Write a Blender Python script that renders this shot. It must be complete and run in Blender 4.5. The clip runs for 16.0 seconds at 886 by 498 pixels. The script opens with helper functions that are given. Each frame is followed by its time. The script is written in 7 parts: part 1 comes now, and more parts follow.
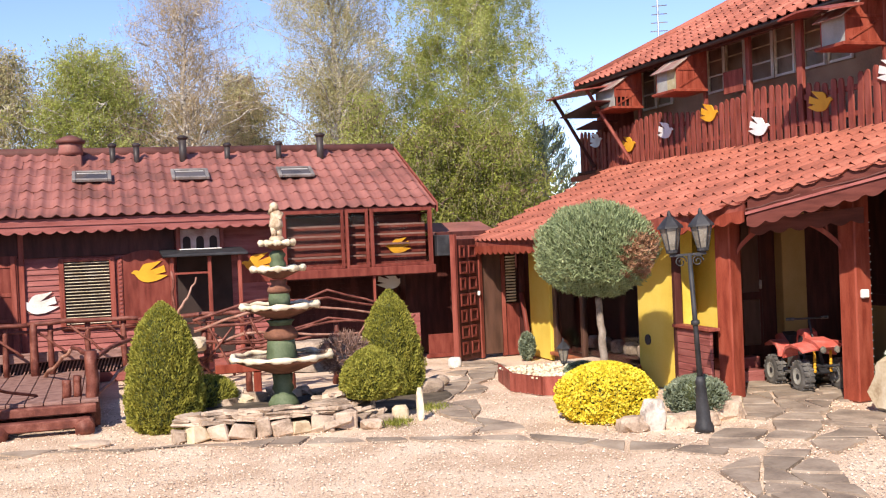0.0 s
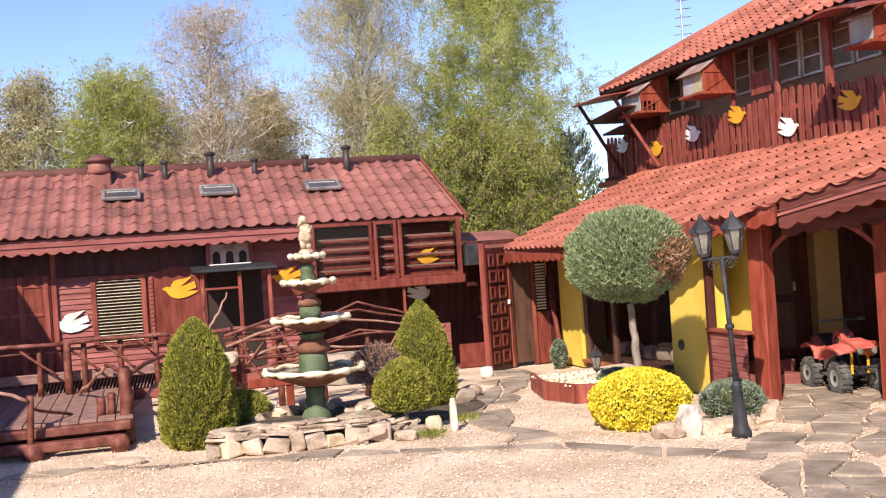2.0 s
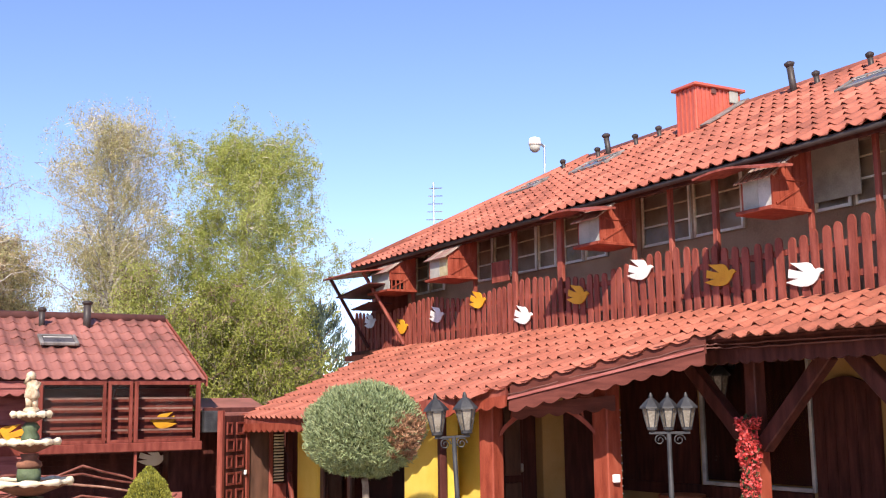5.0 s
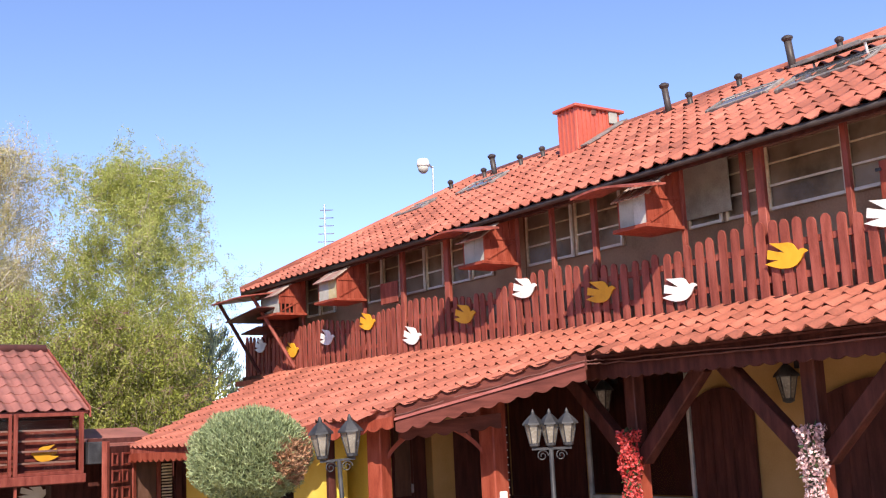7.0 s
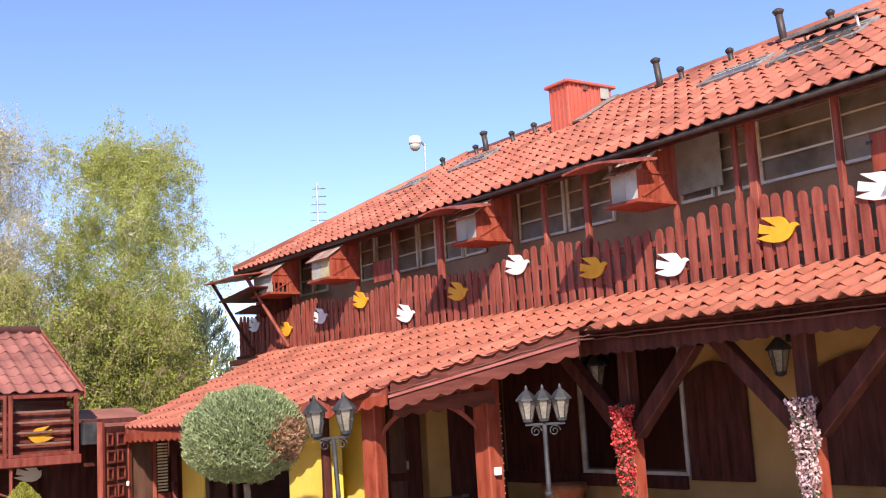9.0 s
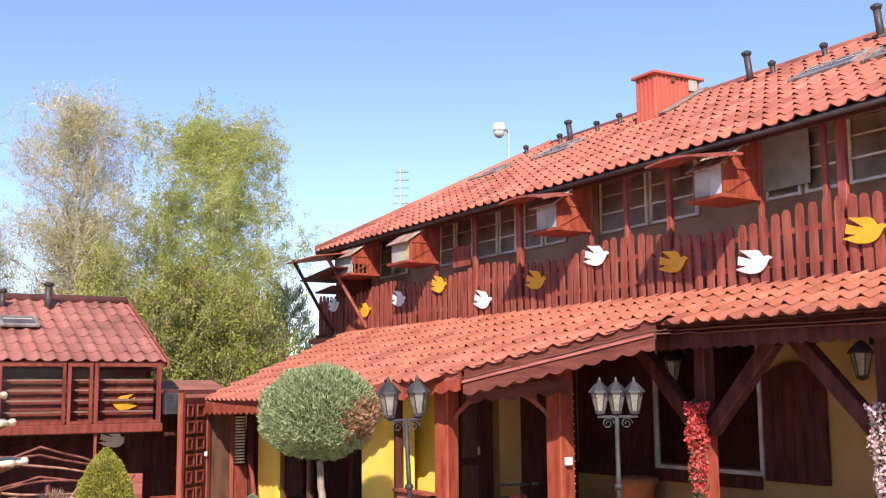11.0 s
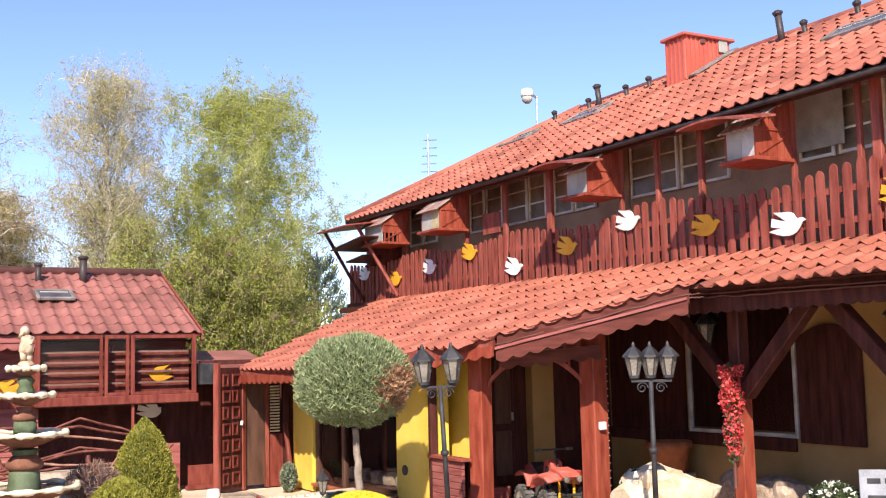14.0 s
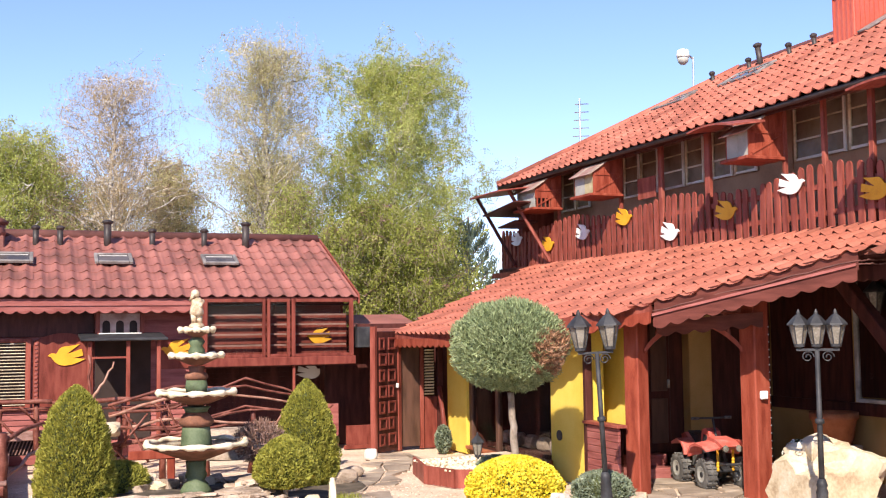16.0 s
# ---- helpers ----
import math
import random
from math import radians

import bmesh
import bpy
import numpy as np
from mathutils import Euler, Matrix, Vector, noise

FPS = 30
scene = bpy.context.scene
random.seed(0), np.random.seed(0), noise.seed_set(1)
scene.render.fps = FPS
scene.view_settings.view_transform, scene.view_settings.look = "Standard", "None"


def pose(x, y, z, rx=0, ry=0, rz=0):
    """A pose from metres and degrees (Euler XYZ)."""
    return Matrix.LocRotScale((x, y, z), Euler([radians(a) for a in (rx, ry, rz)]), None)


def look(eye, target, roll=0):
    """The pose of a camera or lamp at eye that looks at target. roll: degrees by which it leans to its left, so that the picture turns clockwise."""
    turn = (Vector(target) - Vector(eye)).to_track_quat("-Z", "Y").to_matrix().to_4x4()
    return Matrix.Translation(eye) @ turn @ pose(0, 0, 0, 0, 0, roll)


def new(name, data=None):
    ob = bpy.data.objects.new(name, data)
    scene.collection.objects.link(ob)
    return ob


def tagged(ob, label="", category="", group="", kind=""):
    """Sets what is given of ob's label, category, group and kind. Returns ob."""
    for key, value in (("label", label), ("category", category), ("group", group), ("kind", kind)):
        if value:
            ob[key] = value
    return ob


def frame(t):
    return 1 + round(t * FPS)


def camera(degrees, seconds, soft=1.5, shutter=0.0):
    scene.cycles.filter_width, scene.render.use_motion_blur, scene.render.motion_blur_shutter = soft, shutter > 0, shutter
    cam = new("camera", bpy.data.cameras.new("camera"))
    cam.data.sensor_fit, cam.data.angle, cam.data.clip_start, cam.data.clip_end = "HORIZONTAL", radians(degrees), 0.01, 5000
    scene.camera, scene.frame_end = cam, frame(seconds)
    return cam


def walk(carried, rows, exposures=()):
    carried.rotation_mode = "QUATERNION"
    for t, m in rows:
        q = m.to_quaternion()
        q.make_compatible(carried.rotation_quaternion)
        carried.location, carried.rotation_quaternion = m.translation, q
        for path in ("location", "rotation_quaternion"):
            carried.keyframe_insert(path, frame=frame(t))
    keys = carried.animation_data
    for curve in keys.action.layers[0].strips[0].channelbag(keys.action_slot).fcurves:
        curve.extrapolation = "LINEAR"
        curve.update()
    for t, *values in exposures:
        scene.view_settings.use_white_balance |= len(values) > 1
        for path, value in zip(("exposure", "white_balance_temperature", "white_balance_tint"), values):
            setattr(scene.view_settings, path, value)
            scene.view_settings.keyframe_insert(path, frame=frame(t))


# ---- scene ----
cam = camera(44.7, 16.0, 1.15)

PATH = [
    (0, (-0.116, 0.363, 2.099), (0.481, 2.271, 2.073), -2.4),
    (0.5, (-0.118, 0.392, 2.097), (0.455, 2.307, 2.012), -3.1),
    (1, (-0.136, 0.386, 2.096), (0.454, 2.295, 2.017), -3.2),
    (1.5, (-0.121, 0.378, 2.096), (0.45, 2.294, 2.072), -3.6),
    (2, (-0.132, 0.405, 2.097), (0.418, 2.328, 2.092), -3.8),
    (2.5, (-0.13, 0.411, 2.1), (0.402, 2.339, 2.115), -3.3),
    (3, (-0.172, 0.375, 2.099), (0.481, 2.264, 2.163), -1.9),
    (3.5, (-0.137, 0.341, 2.099), (0.616, 2.189, 2.236), -1.3),
    (4, (-0.129, 0.288, 2.101), (0.683, 2.104, 2.302), -1.0),
    (4.5, (-0.158, 0.209, 2.101), (0.745, 1.976, 2.345), -0.8),
    (5, (-0.14, 0.165, 2.102), (0.832, 1.889, 2.393), -0.8),
    (7.5, (-0.006, -0.002, 2.101), (1.137, 1.608, 2.416), -3.1),
    (8, (-0.007, -0.011, 2.1), (1.14, 1.605, 2.374), -3.2),
    (8.5, (0.002, -0.008, 2.1), (1.155, 1.605, 2.362), -3.3),
    (9, (0.003, 0.014, 2.099), (1.142, 1.633, 2.38), -3.3),
    (9.5, (-0.005, -0.01, 2.099), (1.043, 1.667, 2.401), -3.8),
    (12, (0.006, -0.049, 2.102), (0.988, 1.677, 2.338), 1.7),
    (12.5, (0.016, -0.047, 2.102), (0.943, 1.709, 2.344), 1.9),
    (13, (-0.012, -0.027, 2.102), (0.935, 1.721, 2.32), -0.1),
    (13.5, (-0.024, -0.029, 2.102), (0.951, 1.706, 2.3), -0.8),
    (14, (-0.044, -0.038, 2.101), (0.928, 1.699, 2.302), -1.3),
    (14.5, (-0.063, -0.029, 2.101), (0.855, 1.74, 2.28), -1.2),
    (15, (-0.107, -0.012, 2.101), (0.724, 1.799, 2.268), -0.9),
    (15.5, (-0.137, -0.003, 2.101), (0.619, 1.843, 2.246), -0.8),
    (16, (-0.13, -0.006, 2.101), (0.596, 1.852, 2.243), -0.7),
]
walk(cam, [(t, look(eye, target, roll)) for t, eye, target, roll in PATH],
     exposures=[(0.0, 0.52), (2.5, 0.55), (4.0, 0.66), (16.0, 0.76)])

# ---- world, sun ----
SUN_TRAVEL = Vector((0.57, 0.82, -0.81)).normalized()
world = bpy.data.worlds.new("sky_world")
scene.world = world
world.use_nodes = True
wn = world.node_tree.nodes
wl = world.node_tree.links
sky = wn.new("ShaderNodeTexSky")
sky.sky_type = "NISHITA"
sky.sun_disc = False
sky.sun_elevation = radians(39.0)
sky.sun_rotation = math.atan2(-SUN_TRAVEL.x, -SUN_TRAVEL.y)
sky.air_density = 0.76
sky.dust_density = 0.0
sky.ozone_density = 2.4
wn["Background"].inputs["Strength"].default_value = 0.15
tint = wn.new("ShaderNodeMix")
tint.data_type, tint.blend_type = "RGBA", "MULTIPLY"
tint.inputs["Factor"].default_value = 1.0
tint.inputs["B"].default_value = (0.97, 0.915, 1.04, 1)
wl.new(sky.outputs["Color"], tint.inputs["A"])
wl.new(tint.outputs["Result"], wn["Background"].inputs["Color"])
sun = new("sun", bpy.data.lights.new("sun", "SUN"))
sun.data.energy = 5.0
sun.data.angle = radians(0.53)
sun.data.color = (1.0, 0.88, 0.75)
sun.matrix_world = SUN_TRAVEL.to_track_quat("-Z", "Y").to_matrix().to_4x4()


# ---- materials ----
def material(name, base, dark=None, light=None, scale=3.0, fine=60.0, rough=0.7, metal=0.0, bump=0.2, stretch=(1, 1, 1),
             spec=0.4, per_object=0.0, sheen=0.0, through_light=0.0, per_island=0.0, fine_amount=0.35):
    """Procedural surface: base colour varied at two scales, with bump and roughness variation."""
    m = bpy.data.materials.new(name)
    m.use_nodes = True
    n, l = m.node_tree.nodes, m.node_tree.links
    bsdf = n["Principled BSDF"]
    dark = dark or tuple(c * 0.6 for c in base)
    light = light or tuple(min(1, c * 1.3) for c in base)
    co = n.new("ShaderNodeTexCoord")
    mp = n.new("ShaderNodeMapping")
    mp.inputs["Scale"].default_value = stretch
    geo = n.new("ShaderNodeNewGeometry")
    l.new(geo.outputs["Position"], mp.inputs["Vector"])
    big = n.new("ShaderNodeTexNoise")
    big.inputs["Scale"].default_value = scale
    big.inputs["Detail"].default_value = 5
    small = n.new("ShaderNodeTexNoise")
    small.inputs["Scale"].default_value = fine
    small.inputs["Detail"].default_value = 3
    l.new(mp.outputs["Vector"], big.inputs["Vector"])
    l.new(mp.outputs["Vector"], small.inputs["Vector"])
    ramp = n.new("ShaderNodeValToRGB")
    ramp.color_ramp.elements[0].position, ramp.color_ramp.elements[0].color = 0.3, (*dark, 1)
    ramp.color_ramp.elements[1].position, ramp.color_ramp.elements[1].color = 0.72, (*light, 1)
    mid = ramp.color_ramp.elements.new(0.5)
    mid.color = (*base, 1)
    mix = n.new("ShaderNodeMath")
    mix.operation = "MULTIPLY_ADD"
    mix.inputs[1].default_value = fine_amount
    l.new(small.outputs["Fac"], mix.inputs[0])
    sub = n.new("ShaderNodeMath")
    sub.operation = "SUBTRACT"
    l.new(big.outputs["Fac"], sub.inputs[0])
    sub.inputs[1].default_value = fine_amount * 0.5
    l.new(sub.outputs[0], mix.inputs[2])
    l.new(mix.outputs[0], ramp.inputs["Fac"])
    colour = ramp.outputs["Color"]
    if per_object or per_island:
        hsv = n.new("ShaderNodeHueSaturation")
        mr = n.new("ShaderNodeMapRange")
        amount = per_object or per_island
        mr.inputs["To Min"].default_value, mr.inputs["To Max"].default_value = 1 - amount, 1 + amount
        if per_object:
            info = n.new("ShaderNodeObjectInfo")
            l.new(info.outputs["Random"], mr.inputs["Value"])
        else:
            l.new(geo.outputs["Random Per Island"], mr.inputs["Value"])
        l.new(mr.outputs[0], hsv.inputs["Value"])
        l.new(colour, hsv.inputs["Color"])
        colour = hsv.outputs["Color"]
    l.new(colour, bsdf.inputs["Base Color"])
    bsdf.inputs["Metallic"].default_value = metal
    bsdf.inputs["Specular IOR Level"].default_value = spec
    rr = n.new("ShaderNodeMapRange")
    rr.inputs["To Min"].default_value, rr.inputs["To Max"].default_value = max(0.03, rough - 0.12), min(1, rough + 0.12)
    l.new(small.outputs["Fac"], rr.inputs["Value"])
    l.new(rr.outputs[0], bsdf.inputs["Roughness"])
    if bump:
        b = n.new("ShaderNodeBump")
        b.inputs["Strength"].default_value = bump
        b.inputs["Distance"].default_value = 0.02
        l.new(mix.outputs[0], b.inputs["Height"])
        l.new(b.outputs["Normal"], bsdf.inputs["Normal"])
    if through_light:
        tr = n.new("ShaderNodeBsdfTranslucent")
        l.new(colour, tr.inputs["Color"])
        ms = n.new("ShaderNodeMixShader")
        ms.inputs["Fac"].default_value = through_light
        l.new(bsdf.outputs[0], ms.inputs[1])
        l.new(tr.outputs[0], ms.inputs[2])
        l.new(ms.outputs[0], n["Material Output"].inputs["Surface"])
    return m


M_GRAVEL = material("gravel", (0.66, 0.50, 0.37), (0.48, 0.34, 0.235), (0.78, 0.64, 0.50), 1.2, 55, 0.9, bump=0.6, spec=0.2, fine_amount=1.0)
M_PEBBLE = material("gravel_pebble", (0.66, 0.51, 0.39), (0.36, 0.24, 0.165), (0.82, 0.69, 0.56), 9, 90, 0.85, bump=0.1, per_island=0.45, spec=0.2)
M_SLATE = material("slate_flag", (0.32, 0.25, 0.19), (0.20, 0.155, 0.12), (0.42, 0.345, 0.27), 2.5, 30, 0.8, bump=0.5, per_object=0.2)
M_STONE = material("field_stone", (0.45, 0.345, 0.26), (0.24, 0.175, 0.125), (0.6, 0.48, 0.375), 5, 40, 0.85, bump=0.6, per_object=0.3)
M_BOULDER = material("limestone_boulder", (0.6, 0.49, 0.33), (0.38, 0.27, 0.165), (0.72, 0.64, 0.51), 3, 25, 0.85, bump=0.8)
M_TILE = material("clay_tile", (0.37, 0.118, 0.075), (0.24, 0.078, 0.05), (0.465, 0.166, 0.11), 1.6, 35, 0.62, bump=0.15, per_object=0.12)
M_TILE_S = material("clay_tile_joined", (0.37, 0.118, 0.075), (0.24, 0.078, 0.05), (0.465, 0.166, 0.11), 1.6, 35, 0.62, bump=0.15, per_island=0.12)
M_SHEDTILE = material("shed_clay_tile", (0.275, 0.105, 0.084), (0.175, 0.072, 0.056), (0.35, 0.145, 0.117), 1.6, 35, 0.6, bump=0.15, per_object=0.12)
M_RIDGE = material("ridge_cap", (0.13, 0.05, 0.04), scale=4, rough=0.7)
M_WOOD = material("red_stained_wood", (0.255, 0.066, 0.047), (0.155, 0.037, 0.026), (0.35, 0.105, 0.077), 2.0, 30, 0.5, bump=0.25, stretch=(6, 6, 1), per_object=0.1, spec=0.18)
M_WOODH = material("red_stained_board", (0.3, 0.1, 0.088), (0.21, 0.062, 0.054), (0.37, 0.14, 0.122), 2.0, 30, 0.5, bump=0.25, stretch=(1, 1, 7), per_object=0.1, spec=0.18)
# dark brown wood, also used where shade is put into the colour
M_DARK = material("dark_brown_and_shaded_wood", (0.072, 0.023, 0.019), (0.042, 0.013, 0.011), (0.105, 0.035, 0.028), 2, 30, 0.5, bump=0.2, stretch=(6, 6, 1), spec=0.18)
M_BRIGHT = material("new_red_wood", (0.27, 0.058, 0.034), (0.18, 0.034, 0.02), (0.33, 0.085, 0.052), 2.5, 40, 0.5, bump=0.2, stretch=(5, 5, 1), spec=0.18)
M_PANEL = material("muted_red_panel", (0.185, 0.044, 0.032), (0.12, 0.026, 0.018), (0.24, 0.066, 0.048), 2.5, 40, 0.5, bump=0.2, stretch=(5, 5, 1), spec=0.18)
M_GREYWOOD = material("weathered_wood", (0.27, 0.15, 0.125), (0.18, 0.095, 0.078), (0.35, 0.21, 0.18), 5, 70, 0.8, bump=0.3, stretch=(1.5, 1.5, 8))
M_YELLOW = material("yellow_render", (0.79, 0.58, 0.095), (0.69, 0.48, 0.065), (0.84, 0.65, 0.14), 1.5, 60, 0.85, bump=0.25)
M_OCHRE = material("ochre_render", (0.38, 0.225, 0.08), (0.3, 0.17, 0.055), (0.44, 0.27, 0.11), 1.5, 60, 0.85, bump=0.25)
M_BROWN = material("brown_door", (0.10, 0.05, 0.035), scale=2, rough=0.45, stretch=(5, 5, 1))
M_WHITE = material("white_paint", (0.78, 0.76, 0.72), (0.62, 0.58, 0.52), (0.84, 0.83, 0.80), 4, 50, 0.6, bump=0.05)
M_DOVEY = material("yellow_paint", (0.72, 0.36, 0.02), (0.6, 0.27, 0.015), (0.78, 0.42, 0.03), 4, 50, 0.6, bump=0.05)
M_IRON = material("black_iron", (0.036, 0.036, 0.04), (0.02, 0.02, 0.022), (0.065, 0.065, 0.068), 6, 60, 0.55, metal=0.0, bump=0.1, spec=0.3)
M_STEEL = material("galvanised_steel", (0.55, 0.56, 0.57), scale=8, rough=0.35, metal=0.9, bump=0.05)
M_VENT = material("dark_vent_metal", (0.045, 0.035, 0.033), scale=6, rough=0.5, bump=0.05)
M_SOIL = material("dark_garden_soil", (0.09, 0.07, 0.05), (0.05, 0.04, 0.03), (0.15, 0.12, 0.09), 4, 40, 0.95, bump=0.6)
M_TAN = material("tan_gallery_board", (0.37, 0.225, 0.14), (0.25, 0.15, 0.09), (0.44, 0.29, 0.185), 1.5, 40, 0.8, bump=0.2)
M_INSIDE = material("dim_room", (0.46, 0.35, 0.26), (0.22, 0.16, 0.115), (0.58, 0.46, 0.36), 1.6, 6, 0.9, bump=0)
# near-black colour stands in for the shade inside openings
M_BLACK = material("shaded_opening", (0.035, 0.022, 0.019), rough=0.9, bump=0)


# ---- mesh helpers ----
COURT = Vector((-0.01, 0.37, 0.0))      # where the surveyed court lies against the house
origin = [Vector((0, 0, 0))]


def settle(ob, parent):
    """Put a new object under its parent, or at the origin in use."""
    if parent is not None:
        ob.parent = parent
    else:
        ob.location = origin[0]
    return ob

def part(name, bm, mat, parent=None, label="", smooth=False):
    if name == "pane" and mat.name == "window_glass":
        # one sheet of glass facing the court
        face = max(bm.faces, key=lambda q: q.calc_area() + (0.001 if q.normal.x + q.normal.y < 0 else 0))
        bmesh.ops.delete(bm, geom=[q for q in bm.faces if q is not face], context="FACES")
    me = bpy.data.meshes.new(name)
    bm.to_mesh(me)
    bm.free()
    me.materials.append(mat)
    if smooth:
        for p in me.polygons:
            p.use_smooth = True
    ob = new(name, me)
    settle(ob, parent)
    if label:
        ob["label"] = label
    if name == "pane" and mat.name == "window_glass":
        ob.visible_shadow = False
    return ob


def thing(name, label, category, place=(0, 0, 0), rz=0.0, group="", kind=""):
    ob = new(name)
    ob.matrix_basis = Matrix.Translation(origin[0]) @ pose(*place, 0, 0, rz)
    return tagged(ob, label, category, group, kind)


def add_box(bm, c, s, bevel=0.0, rot=None):
    r = bmesh.ops.create_cube(bm, size=1)
    vs = r["verts"]
    m = Matrix.Translation(c) @ (rot.to_4x4() if rot else Matrix()) @ Matrix.Diagonal((*s, 1))
    bmesh.ops.transform(bm, matrix=m, verts=vs)
    if bevel:
        es = {e for v in vs for e in v.link_edges}
        bmesh.ops.bevel(bm, geom=list(es), offset=bevel, segments=1, affect="EDGES")
    return bm


def box(c, s, bevel=0.0, rot=None):
    return add_box(bmesh.new(), c, s, bevel, rot)


def span(lo, hi, bevel=0.0):
    return box([(a + b) / 2 for a, b in zip(lo, hi)], [b - a for a, b in zip(lo, hi)], bevel)


def add_span(bm, lo, hi, bevel=0.0):
    return add_box(bm, [(a + b) / 2 for a, b in zip(lo, hi)], [b - a for a, b in zip(lo, hi)], bevel)


def add_tube(bm, a, b, r0, r1=None, seg=8, caps=True):
    a, b = Vector(a), Vector(b)
    d = b - a
    r = bmesh.ops.create_cone(bm, cap_ends=caps, segments=seg, radius1=r0, radius2=r0 if r1 is None else r1, depth=d.length)
    q = Vector((0, 0, 1)).rotation_difference(d.normalized())
    bmesh.ops.transform(bm, matrix=Matrix.Translation((a + b) / 2) @ q.to_matrix().to_4x4(), verts=r["verts"])
    return bm


def tube(a, b, r0, r1=None, seg=8):
    return add_tube(bmesh.new(), a, b, r0, r1, seg)


def add_lathe(bm, profile, seg=20, at=(0, 0, 0), wobble=None):
    """A turned form from (radius, height) pairs."""
    rings = []
    for k, (r, z) in enumerate(profile):
        ring = []
        for i in range(seg):
            a = 2 * math.pi * i / seg
            rr = r * (wobble(a, k) if wobble else 1)
            ring.append(bm.verts.new((at[0] + rr * math.cos(a), at[1] + rr * math.sin(a), at[2] + z)))
        rings.append(ring)
    for lo, hi in zip(rings, rings[1:]):
        for i in range(seg):
            bm.faces.new((lo[i], lo[(i + 1) % seg], hi[(i + 1) % seg], hi[i]))
    bm.faces.new(list(reversed(rings[0])))
    bm.faces.new(rings[-1])
    return bm


def lathe(profile, seg=20, at=(0, 0, 0), wobble=None):
    return add_lathe(bmesh.new(), profile, seg, at, wobble)


def add_prism(bm, outline, depth, m=Matrix()):
    """An outline of (x, z) pairs, depth thick along y (centred), moved by m."""
    lo = [bm.verts.new(m @ Vector((x, -depth / 2, z))) for x, z in outline]
    hi = [bm.verts.new(m @ Vector((x, depth / 2, z))) for x, z in outline]
    n = len(outline)
    bm.faces.new(lo)
    bm.faces.new(list(reversed(hi)))
    for i in range(n):
        bm.faces.new((lo[i], hi[i], hi[(i + 1) % n], lo[(i + 1) % n]))
    bmesh.ops.recalc_face_normals(bm, faces=bm.faces[-(n + 2):])
    return bm


def prism(outline, depth, m=Matrix()):
    return add_prism(bmesh.new(), outline, depth, m)


def mesh_from(name, verts, faces, mat, parent=None, label="", smooth=False):
    me = bpy.data.meshes.new(name)
    me.from_pydata(verts, [], faces)
    me.materials.append(mat)
    if smooth:
        me.polygons.foreach_set("use_smooth", [True] * len(me.polygons))
    ob = new(name, me)
    settle(ob, parent)
    if label:
        ob["label"] = label
    return ob


def quads_mesh(name, quads, mat, parent=None, label=""):
    """A mesh of loose quads from an array of shape (n, 4, 3)."""
    n = len(quads)
    me = bpy.data.meshes.new(name)
    me.vertices.add(4 * n)
    me.vertices.foreach_set("co", np.asarray(quads, dtype=np.float32).ravel())
    me.loops.add(4 * n)
    me.loops.foreach_set("vertex_index", np.arange(4 * n, dtype=np.int32))
    me.polygons.add(n)
    me.polygons.foreach_set("loop_start", np.arange(0, 4 * n, 4, dtype=np.int32))
    me.update(calc_edges=True)
    me.validate()
    me.materials.append(mat)
    ob = new(name, me)
    settle(ob, parent)
    if label:
        ob["label"] = label
    return ob


def leaf_quads(centres, along, length, width, rng, spread=0.6):
    """Small leaf shapes at the centres, pointing roughly along the given directions."""
    n = len(centres)
    d = along + rng.normal(0, spread, (n, 3))
    d /= np.linalg.norm(d, axis=1, keepdims=True) + 1e-9
    s = np.cross(d, rng.normal(0, 1, (n, 3)))
    s /= np.linalg.norm(s, axis=1, keepdims=True) + 1e-9
    ln = (length * rng.uniform(0.6, 1.3, n))[:, None]
    wd = (width * rng.uniform(0.6, 1.3, n))[:, None]
    return np.stack([centres - d * ln / 2, centres + s * wd / 2, centres + d * ln / 2, centres - s * wd / 2], 1)


def strip_between(name, a, b, height, mat, parent, thick=0.03, scallop=0.0, period=0.22, steps=None, side=(0, 0, 0), drop=None):
    """A board from a to b hanging down by its height, with a scalloped lower edge if asked."""
    a, b = Vector(a), Vector(b)
    ln = (b - a).length
    n = steps or (max(2, int(ln / period * 8)) if scallop else 1)
    across = (b - a).cross(Vector((0, 0, 1))).normalized() * thick
    down = Vector(drop) if drop else Vector((0, 0, -1))
    v, f = [], []
    for i in range(n + 1):
        p = a.lerp(b, i / n) + Vector(side)
        h = height + scallop * (abs(math.sin(math.pi * i / n * ln / period)) - 0.5)
        for q in (p, p + down * h, p + across, p + across + down * h):
            v.append(tuple(q))
    for i in range(n):
        k, m = 4 * i, 4 * i + 4
        f += [(k, m, m + 1, k + 1), (k + 2, k + 3, m + 3, m + 2), (k, k + 2, m + 2, m), (k + 1, m + 1, m + 3, k + 3)]
    e = 4 * n
    f += [(0, 1, 3, 2), (e, e + 2, e + 3, e + 1)]
    ob = mesh_from(name, v, f, mat, parent)
    return ob


